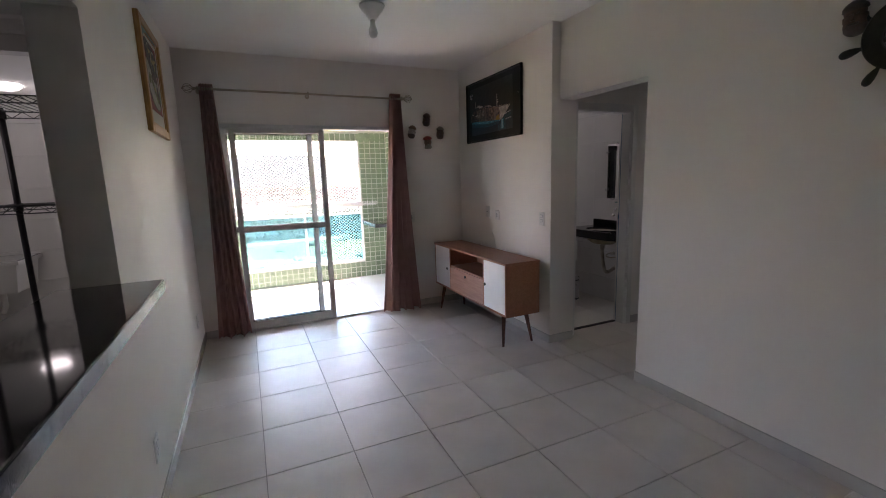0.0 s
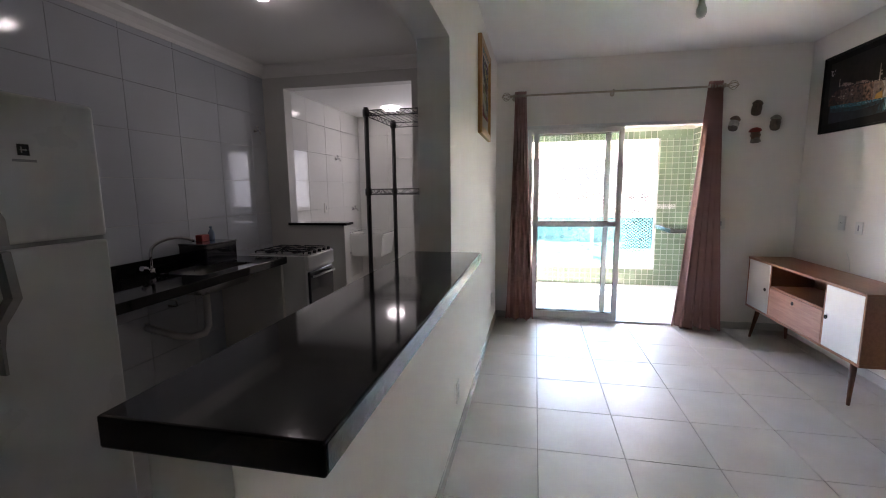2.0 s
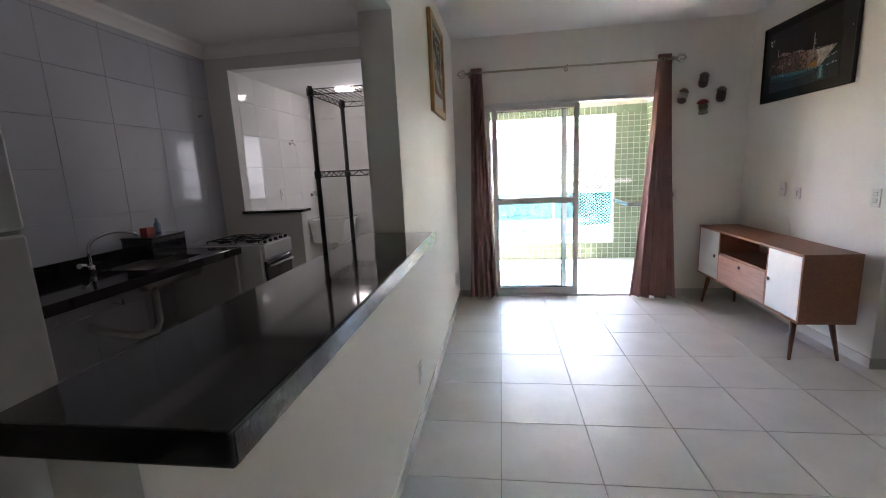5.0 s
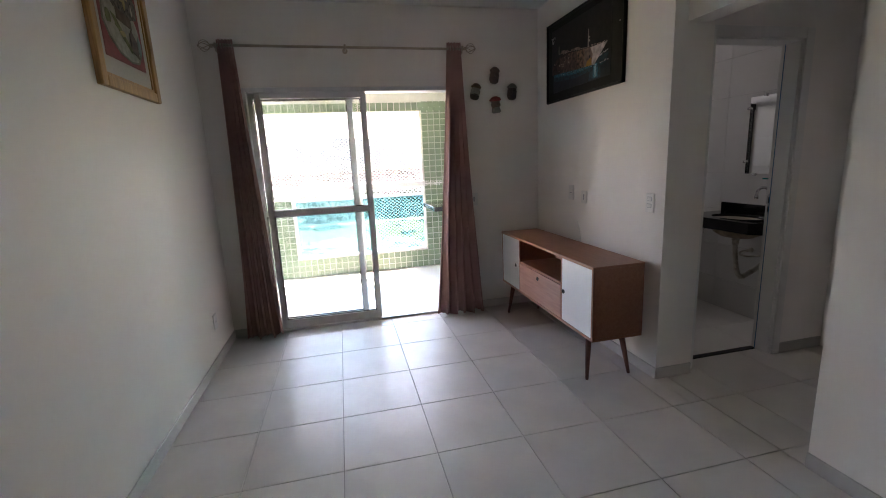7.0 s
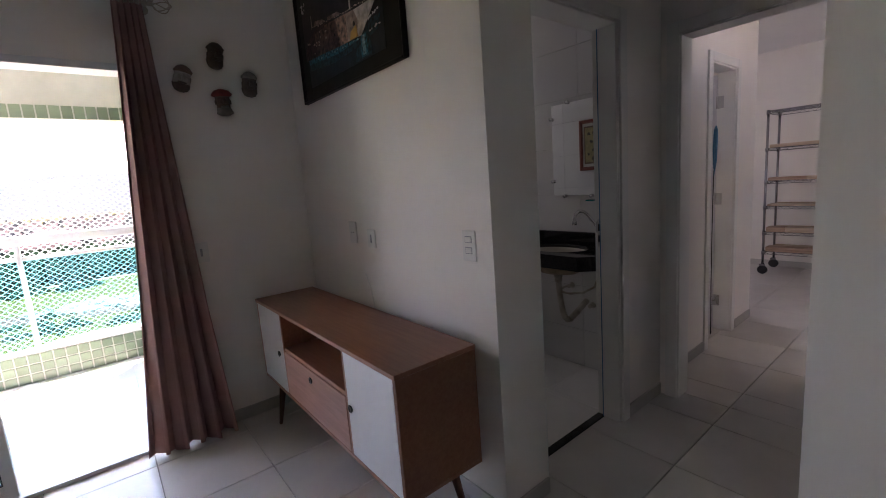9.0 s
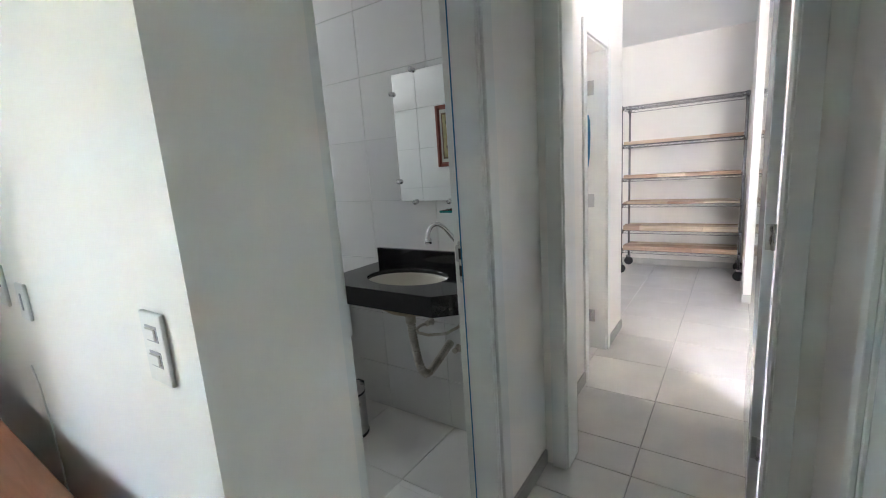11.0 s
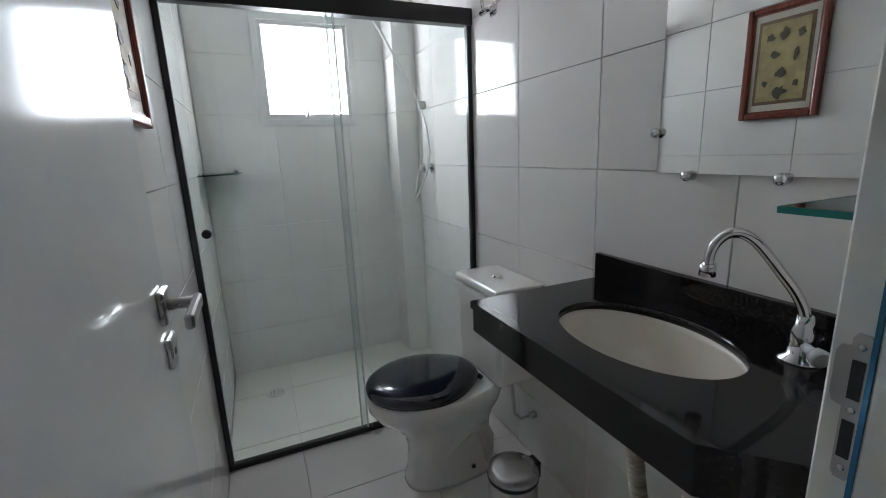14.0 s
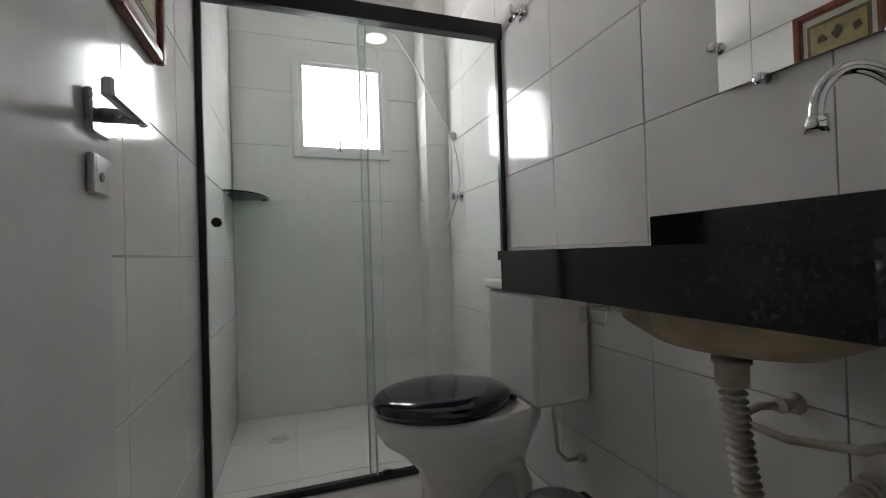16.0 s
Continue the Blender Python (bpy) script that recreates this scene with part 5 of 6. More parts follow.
lt = thing("laundry_tank", "white plastic laundry tank under the tap", "sink", (-1.7, 5.3, 0))
bm = bmesh.new()
x0, x1, y0, y1 = -1.975, -1.46, 5.06, 5.59
o = [(x0, y0), (x1, y0), (x1, y1), (x0, y1)]
i_ = [(x0 + .03, y0 + .03), (x1 - .03, y0 + .03), (x1 - .03, y1 - .03), (x0 + .03, y1 - .03)]
l_ = [(x0 + .06, y0 + .05), (x1 - .06, y0 + .05), (x1 - .06, y1 - .05), (x0 + .06, y1 - .05)]
loft(bm, [[(x, y, 0.56) for x, y in l_], [(x, y, 0.82) for x, y in i_], [(x, y, 0.825) for x, y in o], [(x, y, 0.86) for x, y in o], [(x, y, 0.86) for x, y in i_], [(x, y, 0.60) for x, y in l_]], smooth=False)
part("basin", bm, M_CERAMIC, lt)
bm = bmesh.new()
tube(bm, [(-1.68, 5.25, 0.56), (-1.68, 5.25, 0.42), (-1.72, 5.3, 0.36), (-1.80, 5.4, 0.36), (-1.84, 5.60, 0.40)], 0.022, 10)
part("drain_pipe", bm, M_PLASTIC, lt, "white drain pipe")
bm = bmesh.new()
tube(bm, [(-1.985, 5.12, 0.60), (-1.60, 5.12, 0.60), (-1.60, 5.53, 0.60), (-1.985, 5.53, 0.60)], 0.012, 8)
part("bracket", bm, M_STEEL, lt)


def small_tap(at, label, big=1.0):
    x, y, z = at
    t = thing("wall_tap", label, "tap", at)
    bm = bmesh.new()
    tube(bm, [(x, y, z), (x + 0.012, y, z)], 0.024 * big, 14)
    tube(bm, [(x, y, z), (x + 0.07 * big, y, z), (x + 0.085 * big, y, z - 0.03)], [0.012 * big, 0.011 * big, 0.009 * big], 10)
    part("body", bm, M_CHROME, t)
    bm = bmesh.new()
    tube(bm, [(x + 0.045 * big, y, z), (x + 0.045 * big, y, z + 0.035)], 0.006, 8)
    tube(bm, [(x + 0.045 * big, y - 0.03 * big, z + 0.037), (x + 0.045 * big, y + 0.03 * big, z + 0.037)], 0.006, 8)
    part("tap_handle", bm, M_CHROME, t)


small_tap((-1.98, 5.30, 1.17), "chrome tap over the laundry tank")
small_tap((-1.98, 4.85, 1.795), "chrome stop valve on the laundry tiles", 0.8)
small_tap((KX, 3.62, 1.985), "chrome gas valve on the kitchen tiles", 0.8)
plate(("x", -1.98, 1), 4.55, 1.22, 0.072, 0.115, "aerial_outlet", "white outlet plate on the laundry tiles")

bm = bmesh.new()
prof = [(0.0, 2.5), (0.012, 2.5), (0.02, 2.525), (0.045, 2.555), (0.07, 2.575), (0.078, 2.60), (0.0, 2.60)]
for (x, sx_, ya, yb) in ((KX - 0.002, 1, 0.46, 3.80),):
    A = [bm.verts.new((x + sx_ * p, ya, q)) for p, q in prof]
    B = [bm.verts.new((x + sx_ * p, yb, q)) for p, q in prof]
    for j in range(len(prof)):
        bm.faces.new((A[j], A[(j + 1) % len(prof)], B[(j + 1) % len(prof)], B[j]))
A = [bm.verts.new((KX, 3.8 - p, q)) for p, q in prof]
B = [bm.verts.new((-0.16, 3.8 - p, q)) for p, q in prof]
for j in range(len(prof)):
    bm.faces.new((A[j], A[(j + 1) % len(prof)], B[(j + 1) % len(prof)], B[j]))
part("cornice", bm, M_CEIL, None, "white plaster cornice", "structure")

# ---- bathroom ----
sh = thing("shower_screen", "black-framed clear glass shower screen with a sliding panel", "shower screen", (3.68, 4.70, 0))
for nm, bx in (("top_rail", (BX0, BX1, 4.675, 4.725, 1.805, 1.872)), ("bottom_rail", (BX0, BX1, 4.685, 4.715, 0.0, 0.024)), ("side_post", (BX0, BX0 + 0.022, 4.687, 4.713, 0.024, 1.805)),
               ("side_post", (BX1 - 0.022, BX1, 4.687, 4.713, 0.024, 1.805))):
    bm = bmesh.new()
    box(bm, *bx, bevel=0.002)
    part(nm, bm, M_BLACK, sh, "black aluminium profile")
for nm, x0, x1, y in (("fixed_panel", 3.655, BX1 - 0.012, 4.700), ("sliding_panel", BX0 + 0.012, 3.680, 4.688)):
    bm = bmesh.new()
    box(bm, x0, x1, y, y + 0.006, 0.02, 1.81)
    g = part(nm, bm, M_SHOWER, sh, "clear glass panel")
    g.visible_shadow = False
    bm = bmesh.new()
    xe = x0 if nm == "fixed_panel" else x1
    box(bm, xe - 0.003, xe + 0.003, y - 0.001, y + 0.007, 0.02, 1.81)
    part("panel_edge", bm, material("clear_seal", (0.62, 0.66, 0.66), 0.15), sh, "pale plastic edge seal")
bm = bmesh.new()
lathe(bm, [(0.010, 0.0), (0.017, 0.004), (0.017, 0.018), (0.012, 0.022)], (3.143, 4.688, 1.012), 18, m=Matrix.Rotation(radians(90), 4, "X"))
part("door_knob", bm, M_BLACK, sh, "round black knob")
bm = bmesh.new()
box(bm, 3.70, 3.735, 4.672, 4.690, 0.022, 0.042, bevel=0.002)
part("guide_block", bm, M_BLACK, sh, "small black guide block")

wi = thing("bathroom_window", "white aluminium tilt window above the shower", "window", (3.68, BY1, 1.75))
tagged(wi, kind="structure")
frame_parts(wi, "surround", 3.405, 3.962, BY1 - 0.012, BY1 + 0.035, 1.458, 2.050, 0.036, M_ALU)
frame_parts(wi, "sash", 3.4415, 3.9255, BY1 - 0.004, BY1 + 0.03, 1.4945, 2.0135, 0.022, M_ALU, bottom=0.03)
bm = bmesh.new()
tube(bm, [(3.665, BY1 - 0.006, 1.508), (3.665, BY1 - 0.03, 1.516), (3.672, BY1 - 0.035, 1.60)], [0.008, 0.006, 0.004], 8)
box(bm, 3.645, 3.685, BY1 - 0.012, BY1 - 0.002, 1.500, 1.516, bevel=0.002)
part("latch", bm, M_ALU, wi, "white tilt latch")

cs = thing("corner_shelf", "small corner glass shelf in the shower", "shelf", (3.09, 5.6, 1.21))
bm = bmesh.new()
n = 14
rings = []
for z in (1.205, 1.212):
    rings.append([(BX0, BY1, z), (BX0 + 0.19, BY1, z)] + [(BX0 + 0.19 * math.cos(a) ** 0.8, BY1 - 0.36 * math.sin(a), z) for a in [math.pi / 2 * i / n for i in range(1, n)]] + [(BX0, BY1 - 0.36, z)])
loft(bm, rings, smooth=False)
part("glass", bm, M_GREENGLASS, cs)
for p in ((BX0 + 0.012, BY1 - 0.33), (BX0 + 0.16, BY1 - 0.012)):
    bm = bmesh.new()
    box(bm, p[0] - 0.012, p[0] + 0.012, p[1] - 0.012, p[1] + 0.012, 1.196, 1.222, bevel=0.003)
    part("clip", bm, M_CHROME, cs)

she = thing("electric_shower", "white electric shower with a long arm and hand hose", "shower", (4.0, 5.2, 2.1))
bm = bmesh.new()
tube(bm, [(BX1, 5.2, 2.125), (3.87, 5.2, 2.125), (3.83, 5.2, 2.11)], 0.011, 10)
part("arm", bm, M_PLASTIC, she)
bm = bmesh.new()
lathe(bm, [(0.058, -0.030), (0.064, -0.012), (0.055, 0.010), (0.050, 0.05), (0.034, 0.085), (0.016, 0.095)], (3.82, 5.2, 2.03), 28)
part("head", bm, M_PLASTIC, she, "white round shower body")
bm = bmesh.new()
lathe(bm, [(0.026, 0.0), (0.026, 0.018), (0.012, 0.022)], (BX1, 5.2, 2.125), 16, m=Matrix.Rotation(radians(-90), 4, "Y"))
part("wall_flange", bm, M_CHROME, she)
bm = bmesh.new()
tube(bm, [(3.86, 5.19, 2.06), (3.92, 5.17, 2.02), (4.0, 5.17, 1.90), (4.10, 5.20, 1.75), (4.20, 5.25, 1.62), (4.245, 5.28, 1.54), (4.25, 5.285, 1.42), (4.245, 5.29, 1.25), (4.215, 5.30, 1.10), (4.20, 5.30, 1.01)], 0.0065, 8)
tube(bm, [(4.245, 5.275, 1.54), (4.255, 5.22, 1.42), (4.26, 5.19, 1.28), (4.24, 5.20, 1.17), (4.215, 5.26, 1.06), (4.20, 5.30, 1.01)], 0.0055, 8)
part("hose", bm, M_PLASTIC, she, "white shower hose")
bm = bmesh.new()
box(bm, 4.235, BX1, 5.262, 5.298, 1.52, 1.56, bevel=0.004)
part("hose_holder", bm, M_PLASTIC, she)
va = thing("shower_valve", "chrome shower valve on the tiles", "tap", (BX1, 5.2, 1.19))
bm = bmesh.new()
lathe(bm, [(0.028, 0.0), (0.026, 0.008), (0.013, 0.012), (0.013, 0.035), (0.024, 0.038), (0.022, 0.062), (0.012, 0.066)], (BX1, 5.2, 1.19), 20, m=Matrix.Rotation(radians(-90), 4, "Y"))
part("body", bm, M_CHROME, va)

rh = thing("shower_rail_hook", "chrome double robe hook on the tiles", "hook", (BX1, 4.49, 1.81))
bm = bmesh.new()
box(bm, BX1 - 0.008, BX1, 4.465, 4.515, 1.79, 1.84, bevel=0.003)
tube(bm, [(BX1 - 0.006, 4.49, 1.815), (BX1 - 0.05, 4.49, 1.81), (BX1 - 0.055, 4.49, 1.84)], 0.008, 10)
tube(bm, [(BX1 - 0.03, 4.44, 1.81), (BX1 - 0.03, 4.54, 1.81)], 0.011, 10)
part("hook", bm, M_CHROME, rh)

# toilet
to = thing("toilet", "white close-coupled toilet with a black lid", "toilet", (3.9, 4.30, 0))
CY = 4.305


def oval(cx, cy, rx, ry, z, n=32, egg=0.0):
    return [(cx - rx * math.cos(a) * (1 + egg * math.cos(a)), cy + ry * math.sin(a), z) for a in [2 * math.pi * i / n for i in range(n)]]


def seat_ring(grow, z, n=40):
    """A toilet seat outline: round in front, drawn in to a blunt back."""
    out = []
    for i in range(n):
        a = 2 * math.pi * i / n
        x, y = -math.cos(a), math.sin(a)
        w = 1.0 if x < 0 else 1.0 - 0.30 * x ** 1.6
        xx = x if x < 0.86 else 0.86 + (x - 0.86) * 0.35
        out.append((3.838 + 0.230 * grow * xx, CY + 0.181 * grow * w * y, z))
    return out


def foot_ring(x0, x1, w, z, n=40, p=0.75):
    """A rounded oblong between x0 and x1."""
    cx_, rx = (x0 + x1) / 2, (x1 - x0) / 2
    out = []
    for i in range(n):
        a = 2 * math.pi * i / n
        c_, s_ = -math.cos(a), math.sin(a)
        out.append((cx_ + rx * math.copysign(abs(c_) ** p, c_), CY + w * math.copysign(abs(s_) ** p, s_), z))
    return out


bm = bmesh.new()
loft(bm, [foot_ring(3.735, 4.13, 0.108, 0.0), foot_ring(3.737, 4.128, 0.106, 0.015), foot_ring(3.752, 4.11, 0.097, 0.05), foot_ring(3.757, 4.10, 0.094, 0.14), foot_ring(3.745, 4.10, 0.100, 0.21),
          foot_ring(3.700, 4.12, 0.122, 0.265, p=0.85), foot_ring(3.640, 4.15, 0.152, 0.310, p=0.92), foot_ring(3.612, 4.16, 0.172, 0.350, p=0.95), foot_ring(3.606, 4.16, 0.178, 0.390, p=0.95), foot_ring(3.612, 4.155, 0.172, 0.402, p=0.95)])
part("bowl", bm, M_CERAMIC, to)
bm = bmesh.new()
for side in (-1, 1):
    tube(bm, [(3.86, CY + side * 0.062, 0.10), (3.91, CY + side * 0.072, 0.17), (3.97, CY + side * 0.076, 0.225), (4.03, CY + side * 0.072, 0.215), (4.065, CY + side * 0.064, 0.14), (4.07, CY + side * 0.060, 0.04)], [0.024, 0.031, 0.036, 0.036, 0.034, 0.030], 16)
part("trap_relief", bm, M_CERAMIC, to, "moulded trap bulge on the base")
bm = bmesh.new()
loft(bm, [seat_ring(0.955, 0.4025), seat_ring(0.975, 0.407), seat_ring(0.975, 0.414), seat_ring(0.955, 0.417)])
part("seat", bm, M_SEAT, to, "glossy blue-black seat ring")
bm = bmesh.new()
loft(bm, [seat_ring(0.985, 0.4125), seat_ring(1.0, 0.418), seat_ring(1.0, 0.430), seat_ring(0.985, 0.439), seat_ring(0.945, 0.446), seat_ring(0.86, 0.4515), seat_ring(0.72, 0.4555), seat_ring(0.52, 0.459), seat_ring(0.30, 0.4608), seat_ring(0.12, 0.4615)])
part("lid", bm, M_SEAT, to, "glossy blue-black domed lid")
for y in (CY - 0.06, CY + 0.06):
    bm = bmesh.new()
    tube(bm, [(4.043, y - 0.014, 0.414), (4.043, y + 0.014, 0.414)], 0.009, 12)
    part("seat_hinge", bm, M_SEAT, to, "black seat hinge")
bm = bmesh.new()
box(bm, 4.065, 4.268, 4.135, 4.465, 0.40, 0.745, bevel=0.022, seg=4)
part("cistern", bm, M_CERAMIC, to, "white cistern")
bm = bmesh.new()
box(bm, 4.055, 4.270, 4.127, 4.473, 0.747, 0.785, bevel=0.014, seg=4)
part("cistern_lid", bm, M_CERAMIC, to)
bm = bmesh.new()
lathe(bm, [(0.030, 0.785), (0.029, 0.790), (0.020, 0.791), (0.018, 0.794)], (4.16, 4.30, 0), 24, sx=0.75)
part("flush_button", bm, M_CHROME, to, "chrome flush button")
for y in (CY - 0.095, CY + 0.095):
    bm = bmesh.new()
    lathe(bm, [(0.009, -0.004), (0.010, 0.002), (0.006, 0.008)], (3.99, y, 0.05), 12, m=Matrix.Rotation(radians(90 if y < CY else -90), 4, "X"))
    part("floor_bolt", bm, M_BLACK, to, "dark bolt cap")
bm = bmesh.new()
tube(bm, [(BX1, 4.20, 0.20), (4.21, 4.20, 0.20), (4.17, 4.19, 0.24), (4.15, 4.18, 0.40)], 0.007, 8)
tube(bm, [(BX1, 4.20, 0.20), (BX1 - 0.03, 4.20, 0.20)], 0.014, 10)
part("supply_hose", bm, M_PLASTIC, to, "white supply hose")

bi = thing("pedal_bin", "small brushed steel pedal bin on the bathroom floor", "bin", (3.985, 3.915, 0))
bc = (3.985, 3.915, 0)
bm = bmesh.new()
lathe(bm, [(0.080, 0.014), (0.081, 0.02), (0.081, 0.235), (0.079, 0.24)], bc, 36)
part("drum", bm, M_STEEL, bi)
bm = bmesh.new()
lathe(bm, [(0.083, 0.0), (0.084, 0.014), (0.080, 0.016)], bc, 36)
part("base_ring", bm, M_BLACK, bi, "black plastic base ring")
bm = bmesh.new()
lathe(bm, [(0.083, 0.240), (0.083, 0.250), (0.080, 0.262), (0.060, 0.268), (0.02, 0.270)], bc, 36)
part("lid", bm, M_STEEL, bi, "domed steel lid")
bm = bmesh.new()
lathe(bm, [(0.0835, 0.232), (0.0845, 0.236), (0.0845, 0.242), (0.0835, 0.244)], bc, 36)
box(bm, 4.055, 4.085, 3.895, 3.945, 0.20, 0.262, bevel=0.006)
part("rim", bm, M_BLACK, bi, "black plastic rim and hinge")
bm = bmesh.new()
box(bm, 3.885, 3.915, 3.885, 3.925, 0.006, 0.014, bevel=0.003)
part("pedal", bm, M_BLACK, bi)

# vanity
vn = thing("vanity_counter", "black granite vanity top with an oval basin", "counter", (4.05, 3.5, 0.88))
VXF, VY_0, VY_1 = 3.826, 3.085, 3.862
outline = [(VXF - 0.005, 3.213), (VXF - 0.005, VY_1 + 0.005), (BX1, VY_1 + 0.005), (BX1, VY_0), (3.943, VY_0)]
BC, BRX, BRY = (4.045, 3.505), 0.142, 0.208


def vanity_top(z0, z1):
    """A slab with an oval hole."""
    bm = bmesh.new()
    n = 64
    inner = [(BC[0] + BRX * math.cos(2 * math.pi * i / n), BC[1] + BRY * math.sin(2 * math.pi * i / n)) for i in range(n)]
    outer = []
    for i in range(n):
        a = 2 * math.pi * i / n
        dx, dy = math.cos(a), math.sin(a)
        best = 9
        for j in range(len(outline)):
            (ax_, ay), (bx_, by) = outline[j], outline[(j + 1) % len(outline)]
            ex, ey = bx_ - ax_, by - ay
            den = dx * ey - dy * ex
            if abs(den) < 1e-9:
                continue
            t = ((ax_ - BC[0]) * ey - (ay - BC[1]) * ex) / den
            s_ = ((ax_ - BC[0]) * dy - (ay - BC[1]) * dx) / den
            if t > 0 and -1e-6 <= s_ <= 1 + 1e-6:
                best = min(best, t)
        outer.append((BC[0] + dx * best, BC[1] + dy * best))
    for cx_, cy_ in outline:
        i = min(range(n), key=lambda q: (outer[q][0] - cx_) ** 2 + (outer[q][1] - cy_) ** 2)
        outer[i] = (cx_, cy_)
    O1, I1 = [bm.verts.new((*p, z1)) for p in outer], [bm.verts.new((*p, z1)) for p in inner]
    O0, I0 = [bm.verts.new((*p, z0)) for p in outer], [bm.verts.new((*p, z0)) for p in inner]
    for i in range(n):
        j = (i + 1) % n
        bm.faces.new((O1[i], O1[j], I1[j], I1[i]))
        bm.faces.new((O0[j], O0[i], I0[i], I0[j]))
        bm.faces.new((O0[i], O0[j], O1[j], O1[i]))
        bm.faces.new((I1[i], I1[j], I0[j], I0[i])).smooth = True
    return bm


part("top", vanity_top(0.860, 0.880), M_GRANITE, vn)
bm = bmesh.new()
for (ax_, ay), (bx_, by) in (((VXF, VY_1), (VXF, 3.215)), ((VXF, 3.215), (3.945, VY_0)), ((3.845, VY_1), (BX1, VY_1))):
    d_ = Vector((bx_ - ax_, by - ay)).normalized()
    nrm = Vector((-d_.y, d_.x)) * (0.018 if ay != by else -0.018)
    q = [(ax_, ay), (bx_, by), (bx_ + nrm.x, by + nrm.y), (ax_ + nrm.x, ay + nrm.y)]
    loft(bm, [[(x, y, 0.795) for x, y in q], [(x, y, 0.8598) for x, y in q]], smooth=False)
part("apron", bm, M_GRANITE, vn, "black granite apron")
bm = bmesh.new()
box(bm, BX1 - 0.020, BX1, VY_0, 3.872, 0.880, 0.956, bevel=0.002)
part("backsplash", bm, M_GRANITE, vn, "black granite backsplash")
bm = bmesh.new()
n = 48
prof = [(1.045, 0.8595), (1.0, 0.8595), (0.99, 0.845), (0.95, 0.805), (0.84, 0.765), (0.60, 0.74), (0.25, 0.732), (0.10, 0.731)]
rings = [[(BC[0] + BRX * s_ * math.cos(2 * math.pi * i / n), BC[1] + BRY * s_ * math.sin(2 * math.pi * i / n), z) for i in range(n)] for s_, z in prof]
outp = [(0.12, 0.716), (0.62, 0.722), (0.90, 0.752), (1.02, 0.80), (1.045, 0.8590)]
orings = [[(BC[0] + BRX * s_ * math.cos(2 * math.pi * i / n), BC[1] + BRY * s_ * math.sin(2 * math.pi * i / n), z) for i in range(n)] for s_, z in outp]
loft(bm, rings, cap=False)
basin = part("basin", bm, material("cream_ceramic", (0.74, 0.70, 0.62), 0.08, var=0.02, coat=0.3), vn, "cream ceramic undermount basin")
bm = bmesh.new()
loft(bm, orings, cap=False)
part("underside", bm, material("raw_ceramic", (0.42, 0.33, 0.21), 0.6, var=0.2, scale=14), basin, "raw brownish basin underside")
bm = bmesh.new()
lathe(bm, [(0.022, 0.7315), (0.022, 0.735), (0.012, 0.734)], (BC[0], BC[1], 0), 20)
part("drain_plug", bm, M_CHROME, vn, "chrome drain ring")
ta = thing("basin_tap", "chrome gooseneck basin tap on the granite", "tap", (4.19, 3.29, 0.88))
bm = bmesh.new()
p0, p1 = Vector((4.195, 3.285, 0)), Vector((4.085, 3.398, 0))
pts = [(4.195, 3.285, 0.88), (4.195, 3.285, 0.955)]
for u, z in ((0.10, 1.0), (0.30, 1.045), (0.48, 1.083), (0.60, 1.102), (0.72, 1.111), (0.84, 1.108), (0.94, 1.092), (0.99, 1.07)):
    q = p0.lerp(p1, u)
    pts.append((q.x, q.y, z))
pts.append((4.085, 3.398, 1.045))
knots, pts = [Vector(q) for q in pts], []
for i in range(len(knots) - 1):
    a, b_, c_, e_ = knots[max(i - 1, 0)], knots[i], knots[i + 1], knots[min(i + 2, len(knots) - 1)]
    for q in range(5):
        t = q / 5
        pts.append(b_ * 1.0 + (c_ - a) * (0.5 * t) + (a * 2 - b_ * 5 + c_ * 4 - e_) * (0.5 * t * t) + (b_ * 3 - a - c_ * 3 + e_) * (0.5 * t ** 3))
pts.append(knots[-1])
tube(bm, pts, 0.0095, 16)
tube(bm, [(4.085, 3.398, 1.052), (4.085, 3.398, 1.028)], 0.0145, 14)
lathe(bm, [(0.036, 0.88), (0.035, 0.885), (0.022, 0.892), (0.019, 0.915), (0.021, 0.935), (0.015, 0.948), (0.012, 0.965)], (4.195, 3.285, 0), 24)
part("spout", bm, M_CHROME, ta)
bm = bmesh.new()
tube(bm, [(4.185, 3.275, 0.912), (4.165, 3.250, 0.912)], 0.009, 10)
lathe(bm, [(0.009, 0.0), (0.016, 0.005), (0.017, 0.018), (0.012, 0.023)], (4.165, 3.250, 0.912), 8, m=Matrix.Rotation(radians(90), 4, "X") @ Matrix.Rotation(radians(-38), 4, "Y"))
part("knob", bm, material("clear_acrylic", (0.72, 0.74, 0.75), 0.08, 0.4), ta, "clear faceted tap knob")

pi = thing("basin_drain_pipe", "dirty white corrugated drain pipe under the vanity", "pipe", (4.05, 3.5, 0.5))
path = [Vector(p) for p in ((4.045, 3.505, 0.66), (4.048, 3.503, 0.60), (4.052, 3.497, 0.53), (4.056, 3.487, 0.46), (4.062, 3.477, 0.42), (4.075, 3.468, 0.398), (4.10, 3.462, 0.395), (4.14, 3.457, 0.413), (4.20, 3.450, 0.448), (4.274, 3.443, 0.487))]
dense = []
for a, b_ in zip(path, path[1:]):
    k_ = max(2, int((b_ - a).length / 0.0022))
    dense += [a.lerp(b_, i / k_) for i in range(k_)]
rs = [0.0175 + 0.0035 * math.sin(2 * math.pi * i * 0.0022 / 0.0125) for i in range(len(dense))]
bm = bmesh.new()
tube(bm, dense, rs, 14)
M_DIRTY = material("stained_white_plastic", (0.62, 0.59, 0.52), 0.5, var=0.2, scale=18, color2=(0.36, 0.30, 0.23))
